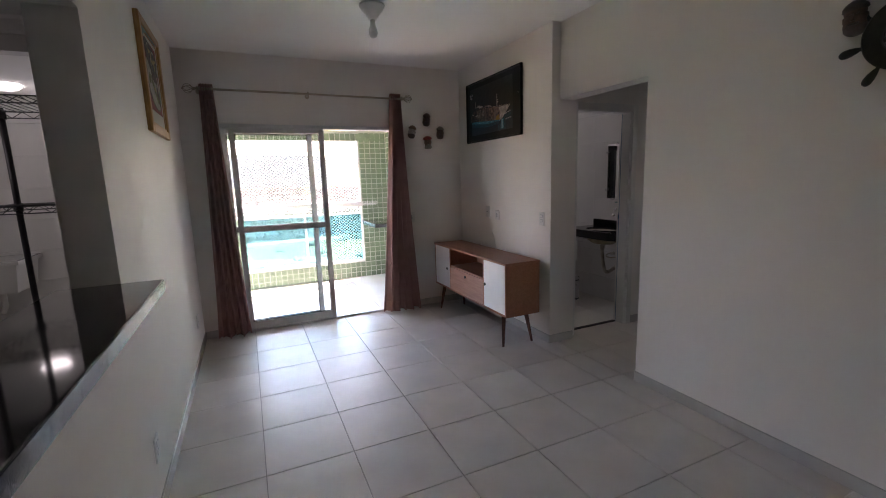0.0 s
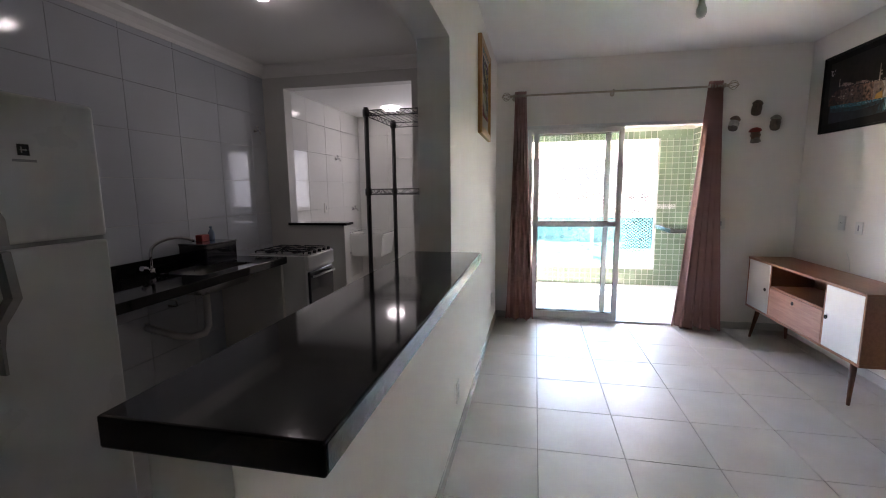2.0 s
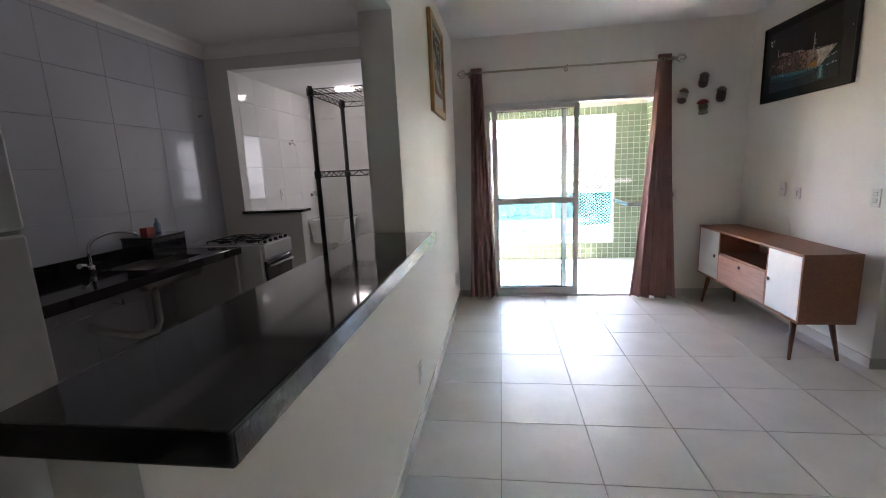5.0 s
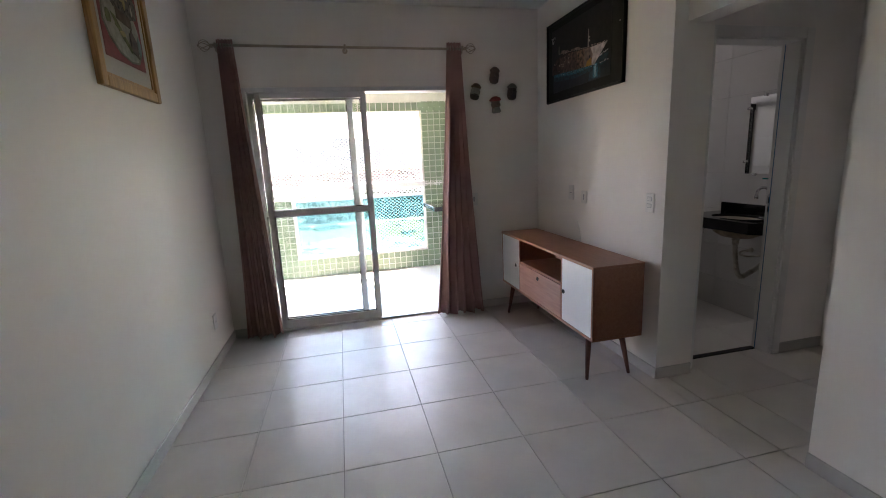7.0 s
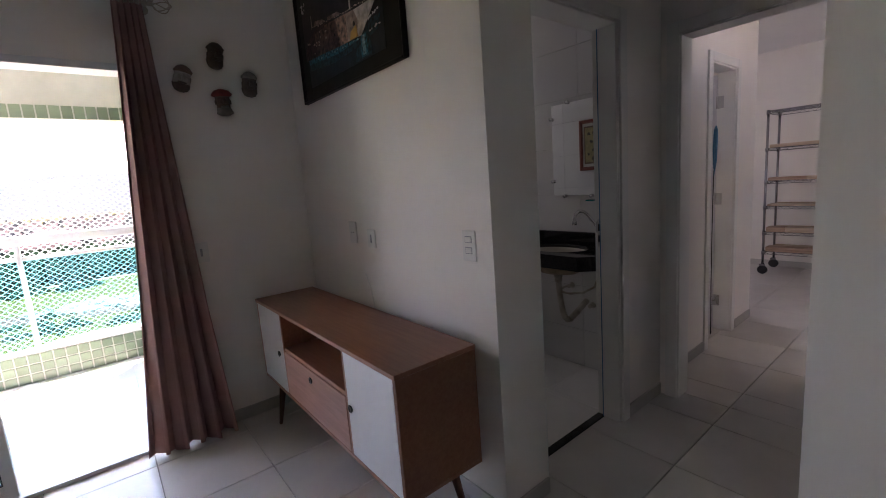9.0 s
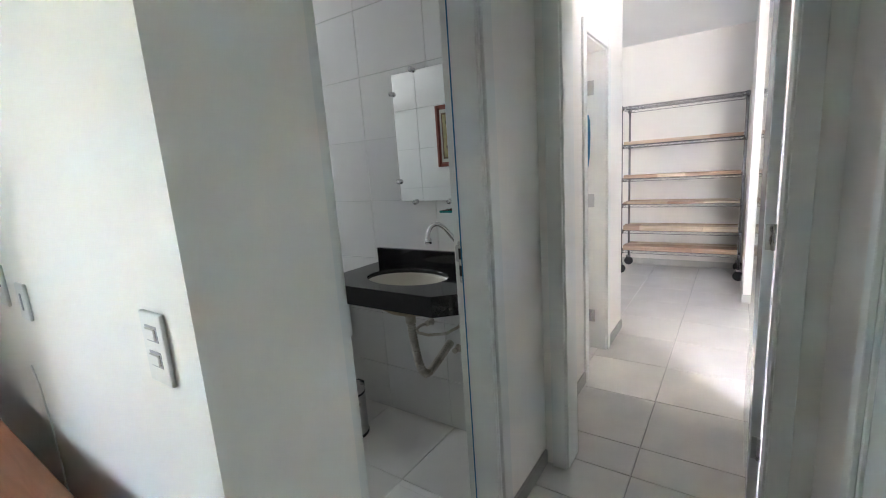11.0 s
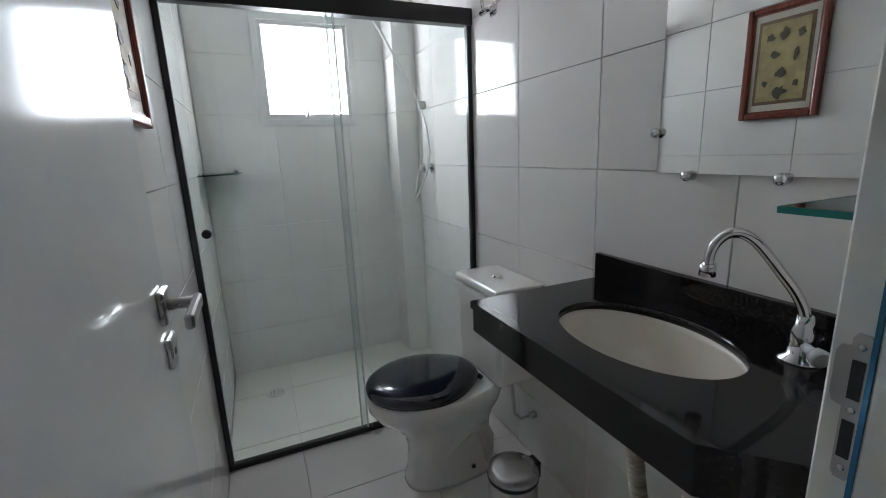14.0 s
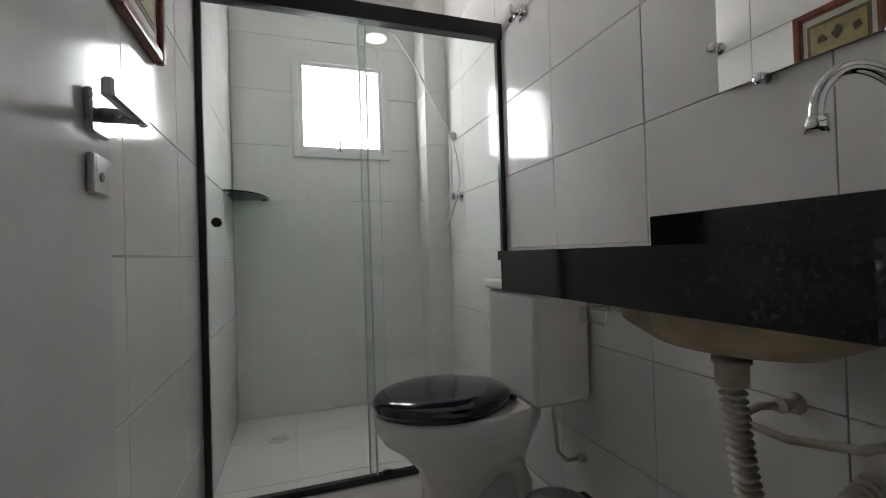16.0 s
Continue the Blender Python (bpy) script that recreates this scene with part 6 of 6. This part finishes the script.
part("corrugated_pipe", bm, M_DIRTY, pi)
bm = bmesh.new()
lathe(bm, [(0.019, 0.655), (0.024, 0.658), (0.024, 0.69), (0.028, 0.692), (0.028, 0.70), (0.017, 0.702), (0.017, 0.714)], (4.045, 3.505, 0), 24)
part("collar", bm, M_DIRTY, pi, "threaded plastic collar")
su = thing("basin_supply", "white supply hose and wall valves under the vanity", "pipe", (BX1, 3.5, 0.55))
bm = bmesh.new()
tube(bm, [(BX1 - 0.03, 3.56, 0.578), (4.215, 3.585, 0.572), (4.20, 3.60, 0.556), (4.19, 3.585, 0.542), (4.19, 3.52, 0.540), (4.20, 3.42, 0.56), (4.20, 3.34, 0.61), (4.195, 3.29, 0.72), (4.195, 3.285, 0.86)], 0.0075, 10)
part("hose", bm, M_DIRTY, su)
for y, z in ((3.56, 0.578), (3.40, 0.46)):
    bm = bmesh.new()
    lathe(bm, [(0.021, 0.0), (0.019, 0.006), (0.010, 0.009), (0.010, 0.028), (0.014, 0.030), (0.014, 0.042)], (BX1, y, z), 18, m=Matrix.Rotation(radians(-90), 4, "Y"))
    part("wall_valve", bm, M_DIRTY, su)

mi = thing("wall_mirror", "frameless mirror clipped to the bathroom tiles", "mirror", (BX1, 3.4, 1.5))
bm = bmesh.new()
box(bm, BX1 - 0.012, BX1 - 0.008, 3.085, 3.677, 1.203, 1.803)
part("glass", bm, M_MIRROR, mi, "silvered mirror glass")
bm = bmesh.new()
box(bm, BX1 - 0.0078, BX1 - 0.001, 3.088, 3.674, 1.206, 1.80)
part("back_board", bm, M_GREY, mi, "grey backing board")
for y, z in ((3.586, 1.197), (3.386, 1.197), (3.680, 1.717), (3.680, 1.30), (3.55, 1.808), (3.2, 1.808)):
    bm = bmesh.new()
    lathe(bm, [(0.010, 0.0), (0.010, 0.018), (0.013, 0.020), (0.011, 0.028), (0.004, 0.031)], (BX1, y, z), 14, m=Matrix.Rotation(radians(-90), 4, "Y"))
    part("clip", bm, M_CHROME, mi, "chrome mirror clip")
gs = thing("glass_shelf", "small green glass shelf beside the mirror", "shelf", (BX1, 3.25, 1.14))
bm = bmesh.new()
box(bm, 3.867, 4.24, 3.062, 3.173, 1.192, 1.200, bevel=0.002)
part("glass", bm, M_GREENGLASS, gs)
bm = bmesh.new()
box(bm, 3.8645, 4.24, 3.1732, 3.1748, 1.192, 1.200), box(bm, 3.8645, 3.8668, 3.062, 3.1732, 1.192, 1.200)
part("edge", bm, material("teal_glass_edge", (0.02, 0.26, 0.23), 0.15), gs, "teal cut glass edge")
for x in (3.93, 4.18):
    bm = bmesh.new()
    box(bm, x - 0.008, x + 0.008, 3.05, 3.08, 1.182, 1.210, bevel=0.003)
    part("clip", bm, M_CHROME, gs)
ph = thing("paper_holder", "chrome wire paper holder beside the cistern", "paper holder", (BX1, 4.06, 0.68))
bm = bmesh.new()
tube(bm, [(BX1, 4.00, 0.70), (4.215, 4.00, 0.70), (4.215, 4.00, 0.665), (4.215, 4.115, 0.665), (4.215, 4.115, 0.70), (BX1, 4.115, 0.70)], 0.0035, 8)
box(bm, BX1 - 0.006, BX1, 3.99, 4.125, 0.69, 0.715, bevel=0.002)
part("wire", bm, M_CHROME, ph)
dg = thing("floor_drain", "round slotted shower drain in the floor", "drain", (3.302, 5.264, 0))
bm = bmesh.new()
lathe(bm, [(0.050, -0.003), (0.050, 0.002), (0.046, 0.004)], (3.302, 5.264, 0), 28)
part("grate", bm, M_PLASTIC, dg)
for ring, cnt in ((0.015, 5), (0.032, 9)):
    for q in range(cnt):
        a = 2 * math.pi * q / cnt
        bm = bmesh.new()
        lathe(bm, [(0.0045, 0.0035), (0.0045, 0.0046)], (3.302 + ring * math.cos(a), 5.264 + ring * math.sin(a), 0), 8)
        part("slot", bm, M_BLACK, dg, "dark drain hole")

# ---- bedroom ----
bs = thing("wheeled_shelf_rack", "chrome wire rack on casters with worn wooden boards", "shelving", (8.0, 2.78, 0))
QX0, QX1, QY0, QY1 = 7.80, 8.24, 2.225, 3.365
M_WIRE = material("chrome_wire", (0.35, 0.35, 0.37), 0.25, 0.9)
for x in (QX0, QX1):
    for y in (QY0, QY1):
        bm = bmesh.new()
        tube(bm, [(x, y, 0.12), (x, y, 1.88)], 0.0125, 10)
        part("post", bm, M_WIRE, bs)
        bm = bmesh.new()
        tube(bm, [(x - 0.014, y, 0.05), (x + 0.014, y, 0.05)], 0.05, 18)
        w_ = part("caster", bm, M_BLACK, bs, "black caster wheel")
        bm = bmesh.new()
        box(bm, x - 0.024, x + 0.024, y - 0.02, y + 0.03, 0.095, 0.122, bevel=0.004)
        part("fork", bm, M_WIRE, w_)
for i, z in enumerate((1.87, 1.46, 1.09, 0.80, 0.50, 0.27)):
    wire_shelf(bs, QX0, QX1, QY0, QY1, z, M_WIRE, 8, 0.03, 0.003)
    if i:
        hgt = (0, 0.034, 0.034, 0.020, 0.055, 0.050)[i]
        rnd = random.Random(i)
        xs_ = [QX0 - 0.006, QX0 + 0.15, QX0 + 0.30, QX1 - 0.012]
        for xa, xb in zip(xs_, xs_[1:]):
            ycur = QY0 + 0.02
            while ycur < QY1 - 0.06:
                yn = min(QY1 - 0.02, ycur + rnd.uniform(0.25, 0.5))
                bm = bmesh.new()
                box(bm, xa + 0.002, xb - 0.002, ycur + 0.001, yn - 0.001, z + 0.004, z + 0.004 + hgt * (0.5 if xa > QX0 else 1), bevel=0.002)
                part("board", bm, (M_PINE, wood("darker_board", (0.34, 0.20, 0.13), (0.52, 0.36, 0.26), 0.6, "Y", 5) if "darker_board" not in bpy.data.materials else bpy.data.materials["darker_board"])[rnd.random() > 0.6], bs, "bleached worn board")
                ycur = yn

# ---- balcony rail, net, shelf ----
ra = thing("balcony_railing", "white aluminium railing with green-tinted glass panels", "railing", (1.3, 6.5, 0.3))
for nm, bx in (("handrail", (0.0, 2.35, 6.50, 6.56, 1.105, 1.18)), ("glass_rail", (0.42, 2.08, 6.515, 6.545, 0.985, 1.015)), ("bottom_rail", (0.387, 2.108, 6.51, 6.55, 0.235, 0.275)),
               ("post", (0.387, 0.42, 6.505, 6.55, 0.275, 1.0)), ("post", (2.08, 2.108, 6.505, 6.55, 0.275, 2.08)), ("post", (1.235, 1.265, 6.505, 6.55, 0.275, 1.105))):
    bm = bmesh.new()
    box(bm, *bx, bevel=0.004)
    part(nm, bm, M_ALU, ra)
for x0, x1 in ((0.42, 1.235), (1.265, 2.08)):
    bm = bmesh.new()
    box(bm, x0, x1, 6.527, 6.533, 0.275, 0.985)
    part("glass_panel", bm, glass("teal_glass", (0.50, 0.77, 0.84)) if "teal_glass" not in bpy.data.materials else bpy.data.materials["teal_glass"], ra, "green-tinted glass panel").visible_shadow = False
bm = bmesh.new()
tagged(new("safety_net"), "white knotted safety net across the balcony opening", "net")
net = bpy.data.objects["safety_net"]
pit = 0.055
for sgn in (1, -1):
    for i in range(-60, 80):
        c = i * pit
        seg = []
        # cords run along z = sgn * 0.78 * (x - c), cut to the opening
        for x in (0.0, 2.09):
            seg.append((x, 0.30 + sgn * 0.78 * (x - c)))
        (xa, za), (xb, zb) = seg
        lo, hi = 0.27, 2.08
        def cut(z):
            return xa + (z - za) * (xb - xa) / (zb - za)
        ps = sorted([(za, xa), (zb, xb)])
        (zl, xl), (zh, xh) = ps
        if zh < lo or zl > hi:
            continue
        if zl < lo: xl, zl = cut(lo), lo
        if zh > hi: xh, zh = cut(hi), hi
        tube(bm, [(xl, 6.60, zl), (xh, 6.60, zh)], 0.0024, 4, cap=False)
part("netting", bm, M_NET, net, "", "stuff")
bsf = thing("barbecue_shelf", "black granite shelf on the green balcony wall", "shelf", (2.3, 5.8, 0.865))
bm = bmesh.new()
box(bm, 2.01, BXR, 5.48, 6.15, 0.865, 0.915, bevel=0.003)
part("slab", bm, M_GRANITE, bsf)
plate(("x", BXR, -1), 5.55, 1.25, 0.115, 0.075, "wall_socket", "white socket plate on the green mosaic")
bl = thing("balcony_ceiling_lamp", "white round lamp on the balcony ceiling", "lamp", (1.3, 5.6, 2.5))
bm = bmesh.new()
lathe(bm, [(0.05, -0.06), (0.10, -0.045), (0.13, -0.012), (0.135, 0.0)], (1.3, 5.6, 2.50), 28)
part("dome", bm, M_PLASTIC, bl)

# ---- outside ----
def stuff(name, bm, mat, label):
    return part(name, bm, mat, None, label, "stuff")


rnd = random.Random(11)
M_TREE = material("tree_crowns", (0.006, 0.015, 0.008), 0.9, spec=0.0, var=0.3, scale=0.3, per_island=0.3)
# Town roofs, trees and houses: haze put into the colours, muted, low contrast.
M_ROOF = material("haze_toned_roofs", (0.040, 0.031, 0.031), 0.9, spec=0.0, var=0.2, scale=0.2, per_island=0.35)
M_HAZETREE = material("haze_toned_tree_crowns", (0.018, 0.021, 0.021), 0.9, spec=0.0, var=0.2, scale=0.1, per_island=0.3)
M_HOUSE = material("haze_toned_houses", (0.065, 0.055, 0.055), 0.9, spec=0.0, var=0.1, scale=0.2, per_island=0.2)


def clump(V, F, x, y, r, h, z=-25):
    b0 = len(V)
    rows, n_ = 4, 7
    for i in range(rows):
        th = (i + 0.4) / rows * math.pi * 0.5
        for j in range(n_):
            a = 2 * math.pi * (j + 0.5 * (i % 2)) / n_
            k_ = r * math.cos(th) * rnd.uniform(0.75, 1.2)
            V.append((x + k_ * math.cos(a), y + k_ * math.sin(a), z + h * math.sin(th) * rnd.uniform(0.85, 1.1)))
    V.append((x, y, z + h))
    for i in range(rows - 1):
        for j in range(n_):
            F.append((b0 + i * n_ + j, b0 + i * n_ + (j + 1) % n_, b0 + (i + 1) * n_ + (j + 1) % n_, b0 + (i + 1) * n_ + j))
    for j in range(n_):
        F.append((b0 + (rows - 1) * n_ + j, b0 + (rows - 1) * n_ + (j + 1) % n_, b0 + rows * n_))


def raw(name, V, F, mat, label):
    me = bpy.data.meshes.new(name)
    me.from_pydata(V, [], F)
    me.materials.append(mat)
    return tagged(new(name, me), label, kind="stuff")


V, F = [], []
for _ in range(7200):
    y = rnd.uniform(122, 352)
    x = rnd.uniform(-1.0, 1.0) * y * 0.8
    road = 206 + 3 * math.sin(x * 0.03)
    if -5.5 < road - y < 16 or 0 <= y - road < 4:
        if road - y < 6 or rnd.random() < 0.3:
            continue
    edge = 196 + 5 * math.sin(x * 0.09) + 3 * math.sin(x * 0.31)
    if y < edge and rnd.random() < (0.985 if y > 150 else 0.90 if y > 133 else 0.72):
        continue
    if y > 300 and rnd.random() < 0.35:
        continue
    r = rnd.uniform(1.6, 4.2) * (0.6 if y < edge else 1)
    clump(V, F, x, y, r, r * rnd.uniform(1.0, 1.7) * (0.45 if y < road else 1.2))
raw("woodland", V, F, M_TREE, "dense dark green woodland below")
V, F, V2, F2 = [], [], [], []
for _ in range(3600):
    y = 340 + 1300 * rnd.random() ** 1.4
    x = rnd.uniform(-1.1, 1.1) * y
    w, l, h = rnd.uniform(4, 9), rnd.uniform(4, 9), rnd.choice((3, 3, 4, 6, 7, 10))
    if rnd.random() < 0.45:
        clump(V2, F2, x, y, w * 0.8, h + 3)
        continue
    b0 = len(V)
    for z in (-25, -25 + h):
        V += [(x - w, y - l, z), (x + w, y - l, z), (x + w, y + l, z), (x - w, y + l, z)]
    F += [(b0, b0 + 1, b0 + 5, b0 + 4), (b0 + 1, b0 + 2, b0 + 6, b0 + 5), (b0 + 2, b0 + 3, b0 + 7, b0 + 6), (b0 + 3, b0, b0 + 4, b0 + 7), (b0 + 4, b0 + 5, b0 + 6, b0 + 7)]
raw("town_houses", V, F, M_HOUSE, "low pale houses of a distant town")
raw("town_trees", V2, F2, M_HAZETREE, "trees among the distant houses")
V, F = [], []
rnd = random.Random(5)
for _ in range(2600):
    y = 340 + 1300 * rnd.random() ** 1.4
    x = rnd.uniform(-1.1, 1.1) * y
    w, l, h = rnd.uniform(4, 9), rnd.uniform(4, 9), rnd.uniform(3.5, 7)
    b0 = len(V)
    V += [(x - w, y - l, h - 25), (x + w, y - l, h - 25), (x + w, y + l, h - 25), (x - w, y + l, h - 25), (x - w, y, h - 23), (x + w, y, h - 23)]
    F += [(b0, b0 + 1, b0 + 5, b0 + 4), (b0 + 3, b0 + 4, b0 + 5, b0 + 2), (b0, b0 + 4, b0 + 3), (b0 + 1, b0 + 2, b0 + 5)]
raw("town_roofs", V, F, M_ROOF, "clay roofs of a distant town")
V, F = [], []
n = 160
for i in range(n + 1):
    a = -1.2 + 2.4 * i / n
    hh = 30 + 150 * math.exp(-((a - 0.02) / 0.30) ** 2) + 60 * math.exp(-((a + 0.75) / 0.25) ** 2) + 22 * noise.noise(Vector((a * 11, 2, 0)))
    V += [(2600 * math.sin(a), 2600 * math.cos(a), -25), (2900 * math.sin(a), 2900 * math.cos(a), hh)]
for i in range(n):
    F.append((2 * i, 2 * i + 2, 2 * i + 3, 2 * i + 1))
# Hill colour carries the distance haze, bluish and paler than woodland.
hl = raw("hills_backdrop", V, F, material("haze_toned_hills", (0.030, 0.037, 0.040), 0.9, spec=0.0, var=0.1, scale=0.003), "far hills coloured with haze")
tagged(hl, kind="structure")
M_PAVE = material("pale_track", (0.30, 0.28, 0.25), 0.9, var=0.15, scale=0.2)
M_SOIL = material("bare_reddish_soil", (0.075, 0.044, 0.036), 0.9, spec=0.0, var=0.3, scale=0.3, fine=0.3)
M_MOUND = material("pale_rubble", (0.22, 0.19, 0.15), 0.9, spec=0.0, var=0.3, scale=0.4, fine=0.3)
rnd = random.Random(9)
for nm, cx_, cy_, rx, ry, mat, lab in (("bare_soil", -24, 149, 15, 9, M_SOIL, "bare reddish soil below"), ("bare_soil", 14, 142, 22, 7, M_SOIL, "bare reddish soil below"), ("paved_yard", 8, 150, 17, 6, M_PAVE, "pale paved yard below")):
    bm = bmesh.new()
    vs = [bm.verts.new((cx_ + rx * math.cos(2 * math.pi * i / 40) * rnd.uniform(0.85, 1.1), cy_ + ry * math.sin(2 * math.pi * i / 40) * rnd.uniform(0.85, 1.1), -24.93 + 0.02 * (mat is M_PAVE))) for i in range(40)]
    bm.faces.new(vs)
    part(nm, bm, mat, None, lab, "structure")
V, F = [], []
for _ in range(130):
    clump(V, F, rnd.gauss(0, 7), rnd.gauss(151, 2.6), rnd.uniform(0.8, 2.2), rnd.uniform(0.6, 1.8))
raw("rubble_mounds", V, F, M_MOUND, "pale heaps of rubble below")
for x0, y0, x1, y1, w in ((-300, 206, 300, 206, 2.2), (-300, 330, 300, 338, 4), (-70, 112, 60, 116, 5)):
    bm = bmesh.new()
    pts = [(x0 + (x1 - x0) * i / 30, y0 + (y1 - y0) * i / 30 + 2.0 * math.sin(i * 0.9)) for i in range(31)]
    A = [bm.verts.new((x, y - w, -24.95)) for x, y in pts]
    B = [bm.verts.new((x, y + w, -24.95)) for x, y in pts]
    for j in range(30):
        bm.faces.new((A[j], A[j + 1], B[j + 1], B[j]))
    part("road", bm, M_PAVE, None, "pale unpaved track below", "structure")

# ---- tiles of floors and walls ----
T = 0.455
bed = Matrix.Translation((0, 0, -0.008))
ys = [-2.4] + [2.145 + T * j for j in range(-9, 6)] + [YF + .16]
lay_tiles(floor_main, bed, [0.0] + [0.45 + T * j for j in range(6)] + [XH], ys, 0.008, 0.0038, M_FLOOR, holes=[(XR, XH + .1, 2.92, 5), (-.1, 0, -3, 9)], name="floor_tile")
lay_tiles(floor_main, bed, steps(XH, 4.33, 0.45, T), steps(2.03, 3.04, 2.145, T), 0.008, 0.0038, M_FLOOR, name="floor_tile")
lay_tiles(floor_main, bed, steps(-2.2, -0.0, 0.45, T), steps(-2.4, YF + .16, 2.145, T), 0.008, 0.0038, M_FLOOR,
          holes=[(-3, -1.3, -3, .46), (-.16, 0, 2.0, 9), (-.14, 0, .37, 2.0), (-.16, 0, -3, -1.3)], name="floor_tile")
lay_tiles(floor_laundry, bed, steps(-2.2, -.16, 0.45, T), steps(YF + .16, 5.6, 2.145, T), 0.008, 0.0038, M_FLOOR, name="floor_tile")
lay_tiles(floor_bed, bed, steps(4.33, 8.32, 0.45, T), steps(1.52, 5.6, 2.145, T), 0.008, 0.0038, M_FLOOR, name="floor_tile")
lay_tiles(floor_balcony, bed, steps(0, BXR, 0.62, 0.60), steps(YF + .16, BYF, 5.3, 0.60), 0.008, 0.004, M_BALC, name="floor_tile")
lay_tiles(floor_bath, Matrix.Translation((0, 0, -0.010)), steps(BX0, BX1, 3.38, T), steps(3.05, BY1, 4.37, T), 0.010, 0.003, M_BATHFLOOR, name="floor_tile",
          holes=[(BX0, 3.19, 2.9, 3.06), (3.80, BX1, 2.9, 3.06), (4.148, BX1, 5.408, BY1)])


def plane(axis, c, s):
    """The plane of a wall: u, v and which way it faces."""
    cols = {("x", 1): ((0, 1, 0), (0, 0, 1)), ("x", -1): ((0, 0, 1), (0, 1, 0)), ("y", -1): ((1, 0, 0), (0, 0, 1)), ("y", 1): ((0, 0, 1), (1, 0, 0))}[axis, s]
    u, v = Vector(cols[0]), Vector(cols[1])
    n_ = u.cross(v)
    o_ = Vector((c, 0, 0)) if axis == "x" else Vector((0, c, 0))
    m_ = Matrix((u, v, n_)).transposed().to_4x4()
    return Matrix.Translation(o_) @ m_


def wall_tiles(owner, axis, c, s, along, first, step, z0, z1, mat, holes=(), zf=0.8925, zs=0.3133):
    """Tiles on a wall face at c; the grout lies 8 mm behind."""
    hs = steps(*along, first, step)
    zz = steps(z0, z1, zf, zs)
    m_ = plane(axis, c - s * 0.008, s)
    if (axis, s) in (("x", 1), ("y", -1)):
        lay_tiles(owner, m_, hs, zz, 0.008, 0.0023, mat, holes, 0.0012, "wall_tile")
    else:
        lay_tiles(owner, m_, zz, hs, 0.008, 0.0023, mat, [(q[2], q[3], q[0], q[1]) for q in holes], 0.0012, "wall_tile")


W = bpy.data.objects
wall_tiles(W["wall_bath_right"], "x", BX1, -1, (3.06, BY1), 3.898, 0.42, 0, 2.45, M_TILE, [(5.408, 6, -1, 3)])
wall_tiles(W["wall_bath_left"], "x", BX0, 1, (3.06, BY1), 4.0, 0.42, 0, 2.45, M_TILE)
wall_tiles(W["wall_bath_window"], "y", BY1, -1, (BX0, BX1), 3.479, 0.42, 0, 2.45, M_TILE, [(3.41, 3.957, 1.463, 2.045), (4.148, 5, -1, 3)])
wall_tiles(W["wall_bath_pipe_box"], "y", 5.40, -1, (4.140, BX1), 3.479, 0.42, 0, 2.45, M_TILE)
wall_tiles(W["wall_bath_pipe_box"], "x", 4.140, -1, (5.4, BY1), 3.9, 0.42, 0, 2.45, M_TILE)
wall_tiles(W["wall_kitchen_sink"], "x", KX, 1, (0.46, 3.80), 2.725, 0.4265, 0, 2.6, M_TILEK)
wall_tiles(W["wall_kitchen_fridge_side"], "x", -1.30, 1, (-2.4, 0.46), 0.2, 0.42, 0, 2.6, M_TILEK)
wall_tiles(W["wall_laundry_left"], "x", -1.98, 1, (3.92, 5.60), 4.2, 0.42, 0, 2.40, M_TILE)
wall_tiles(W["wall_laundry_end"], "y", 5.60, -1, (-1.98, -0.16), -1.56, 0.42, 0, 2.40, M_TILE, [(-1.22, -0.32, 1.12, 2.05)])

# green mosaic, 77 mm apart
M_GREEN2 = material("green_mosaic_piece", (0.178, 0.245, 0.162), 0.22, var=0.12, scale=3, per_object=0.16)
G = 0.077


def mosaic(owner, axis, c, s, a0, a1, z0, z1):
    m_ = plane(axis, c - s * 0.006 + s * 0.0, s)
    na, nz = max(1, round((a1 - a0) / G)), max(1, round((z1 - z0) / G))
    hs, zz = [a0 + (a1 - a0) * i / na for i in range(na + 1)], [z0 + (z1 - z0) * i / nz for i in range(nz + 1)]
    if (axis, s) in (("x", 1), ("y", -1)):
        lay_tiles(owner, m_, hs, zz, 0.006, 0.010, M_GREEN2, (), 0.001, "mosaic_tile")
    else:
        lay_tiles(owner, m_, zz, hs, 0.006, 0.010, M_GREEN2, (), 0.001, "mosaic_tile")


pa = W["parapet"]
mosaic(pa, "y", BYF, -1, 0.0, 0.385, 0.0, 1.02)
mosaic(pa, "y", BYF, -1, 0.385, 2.11, 0.0, 0.235)
mosaic(pa, "y", BYF, -1, 2.11, BXR, 0.0, 2.2)
mosaic(pa, "y", BYF, -1, 0.0, BXR, 2.08, 2.19)
mosaic(W["wall_balcony_right"], "x", BXR, -1, 5.05, BYF, 0.0, 2.2)
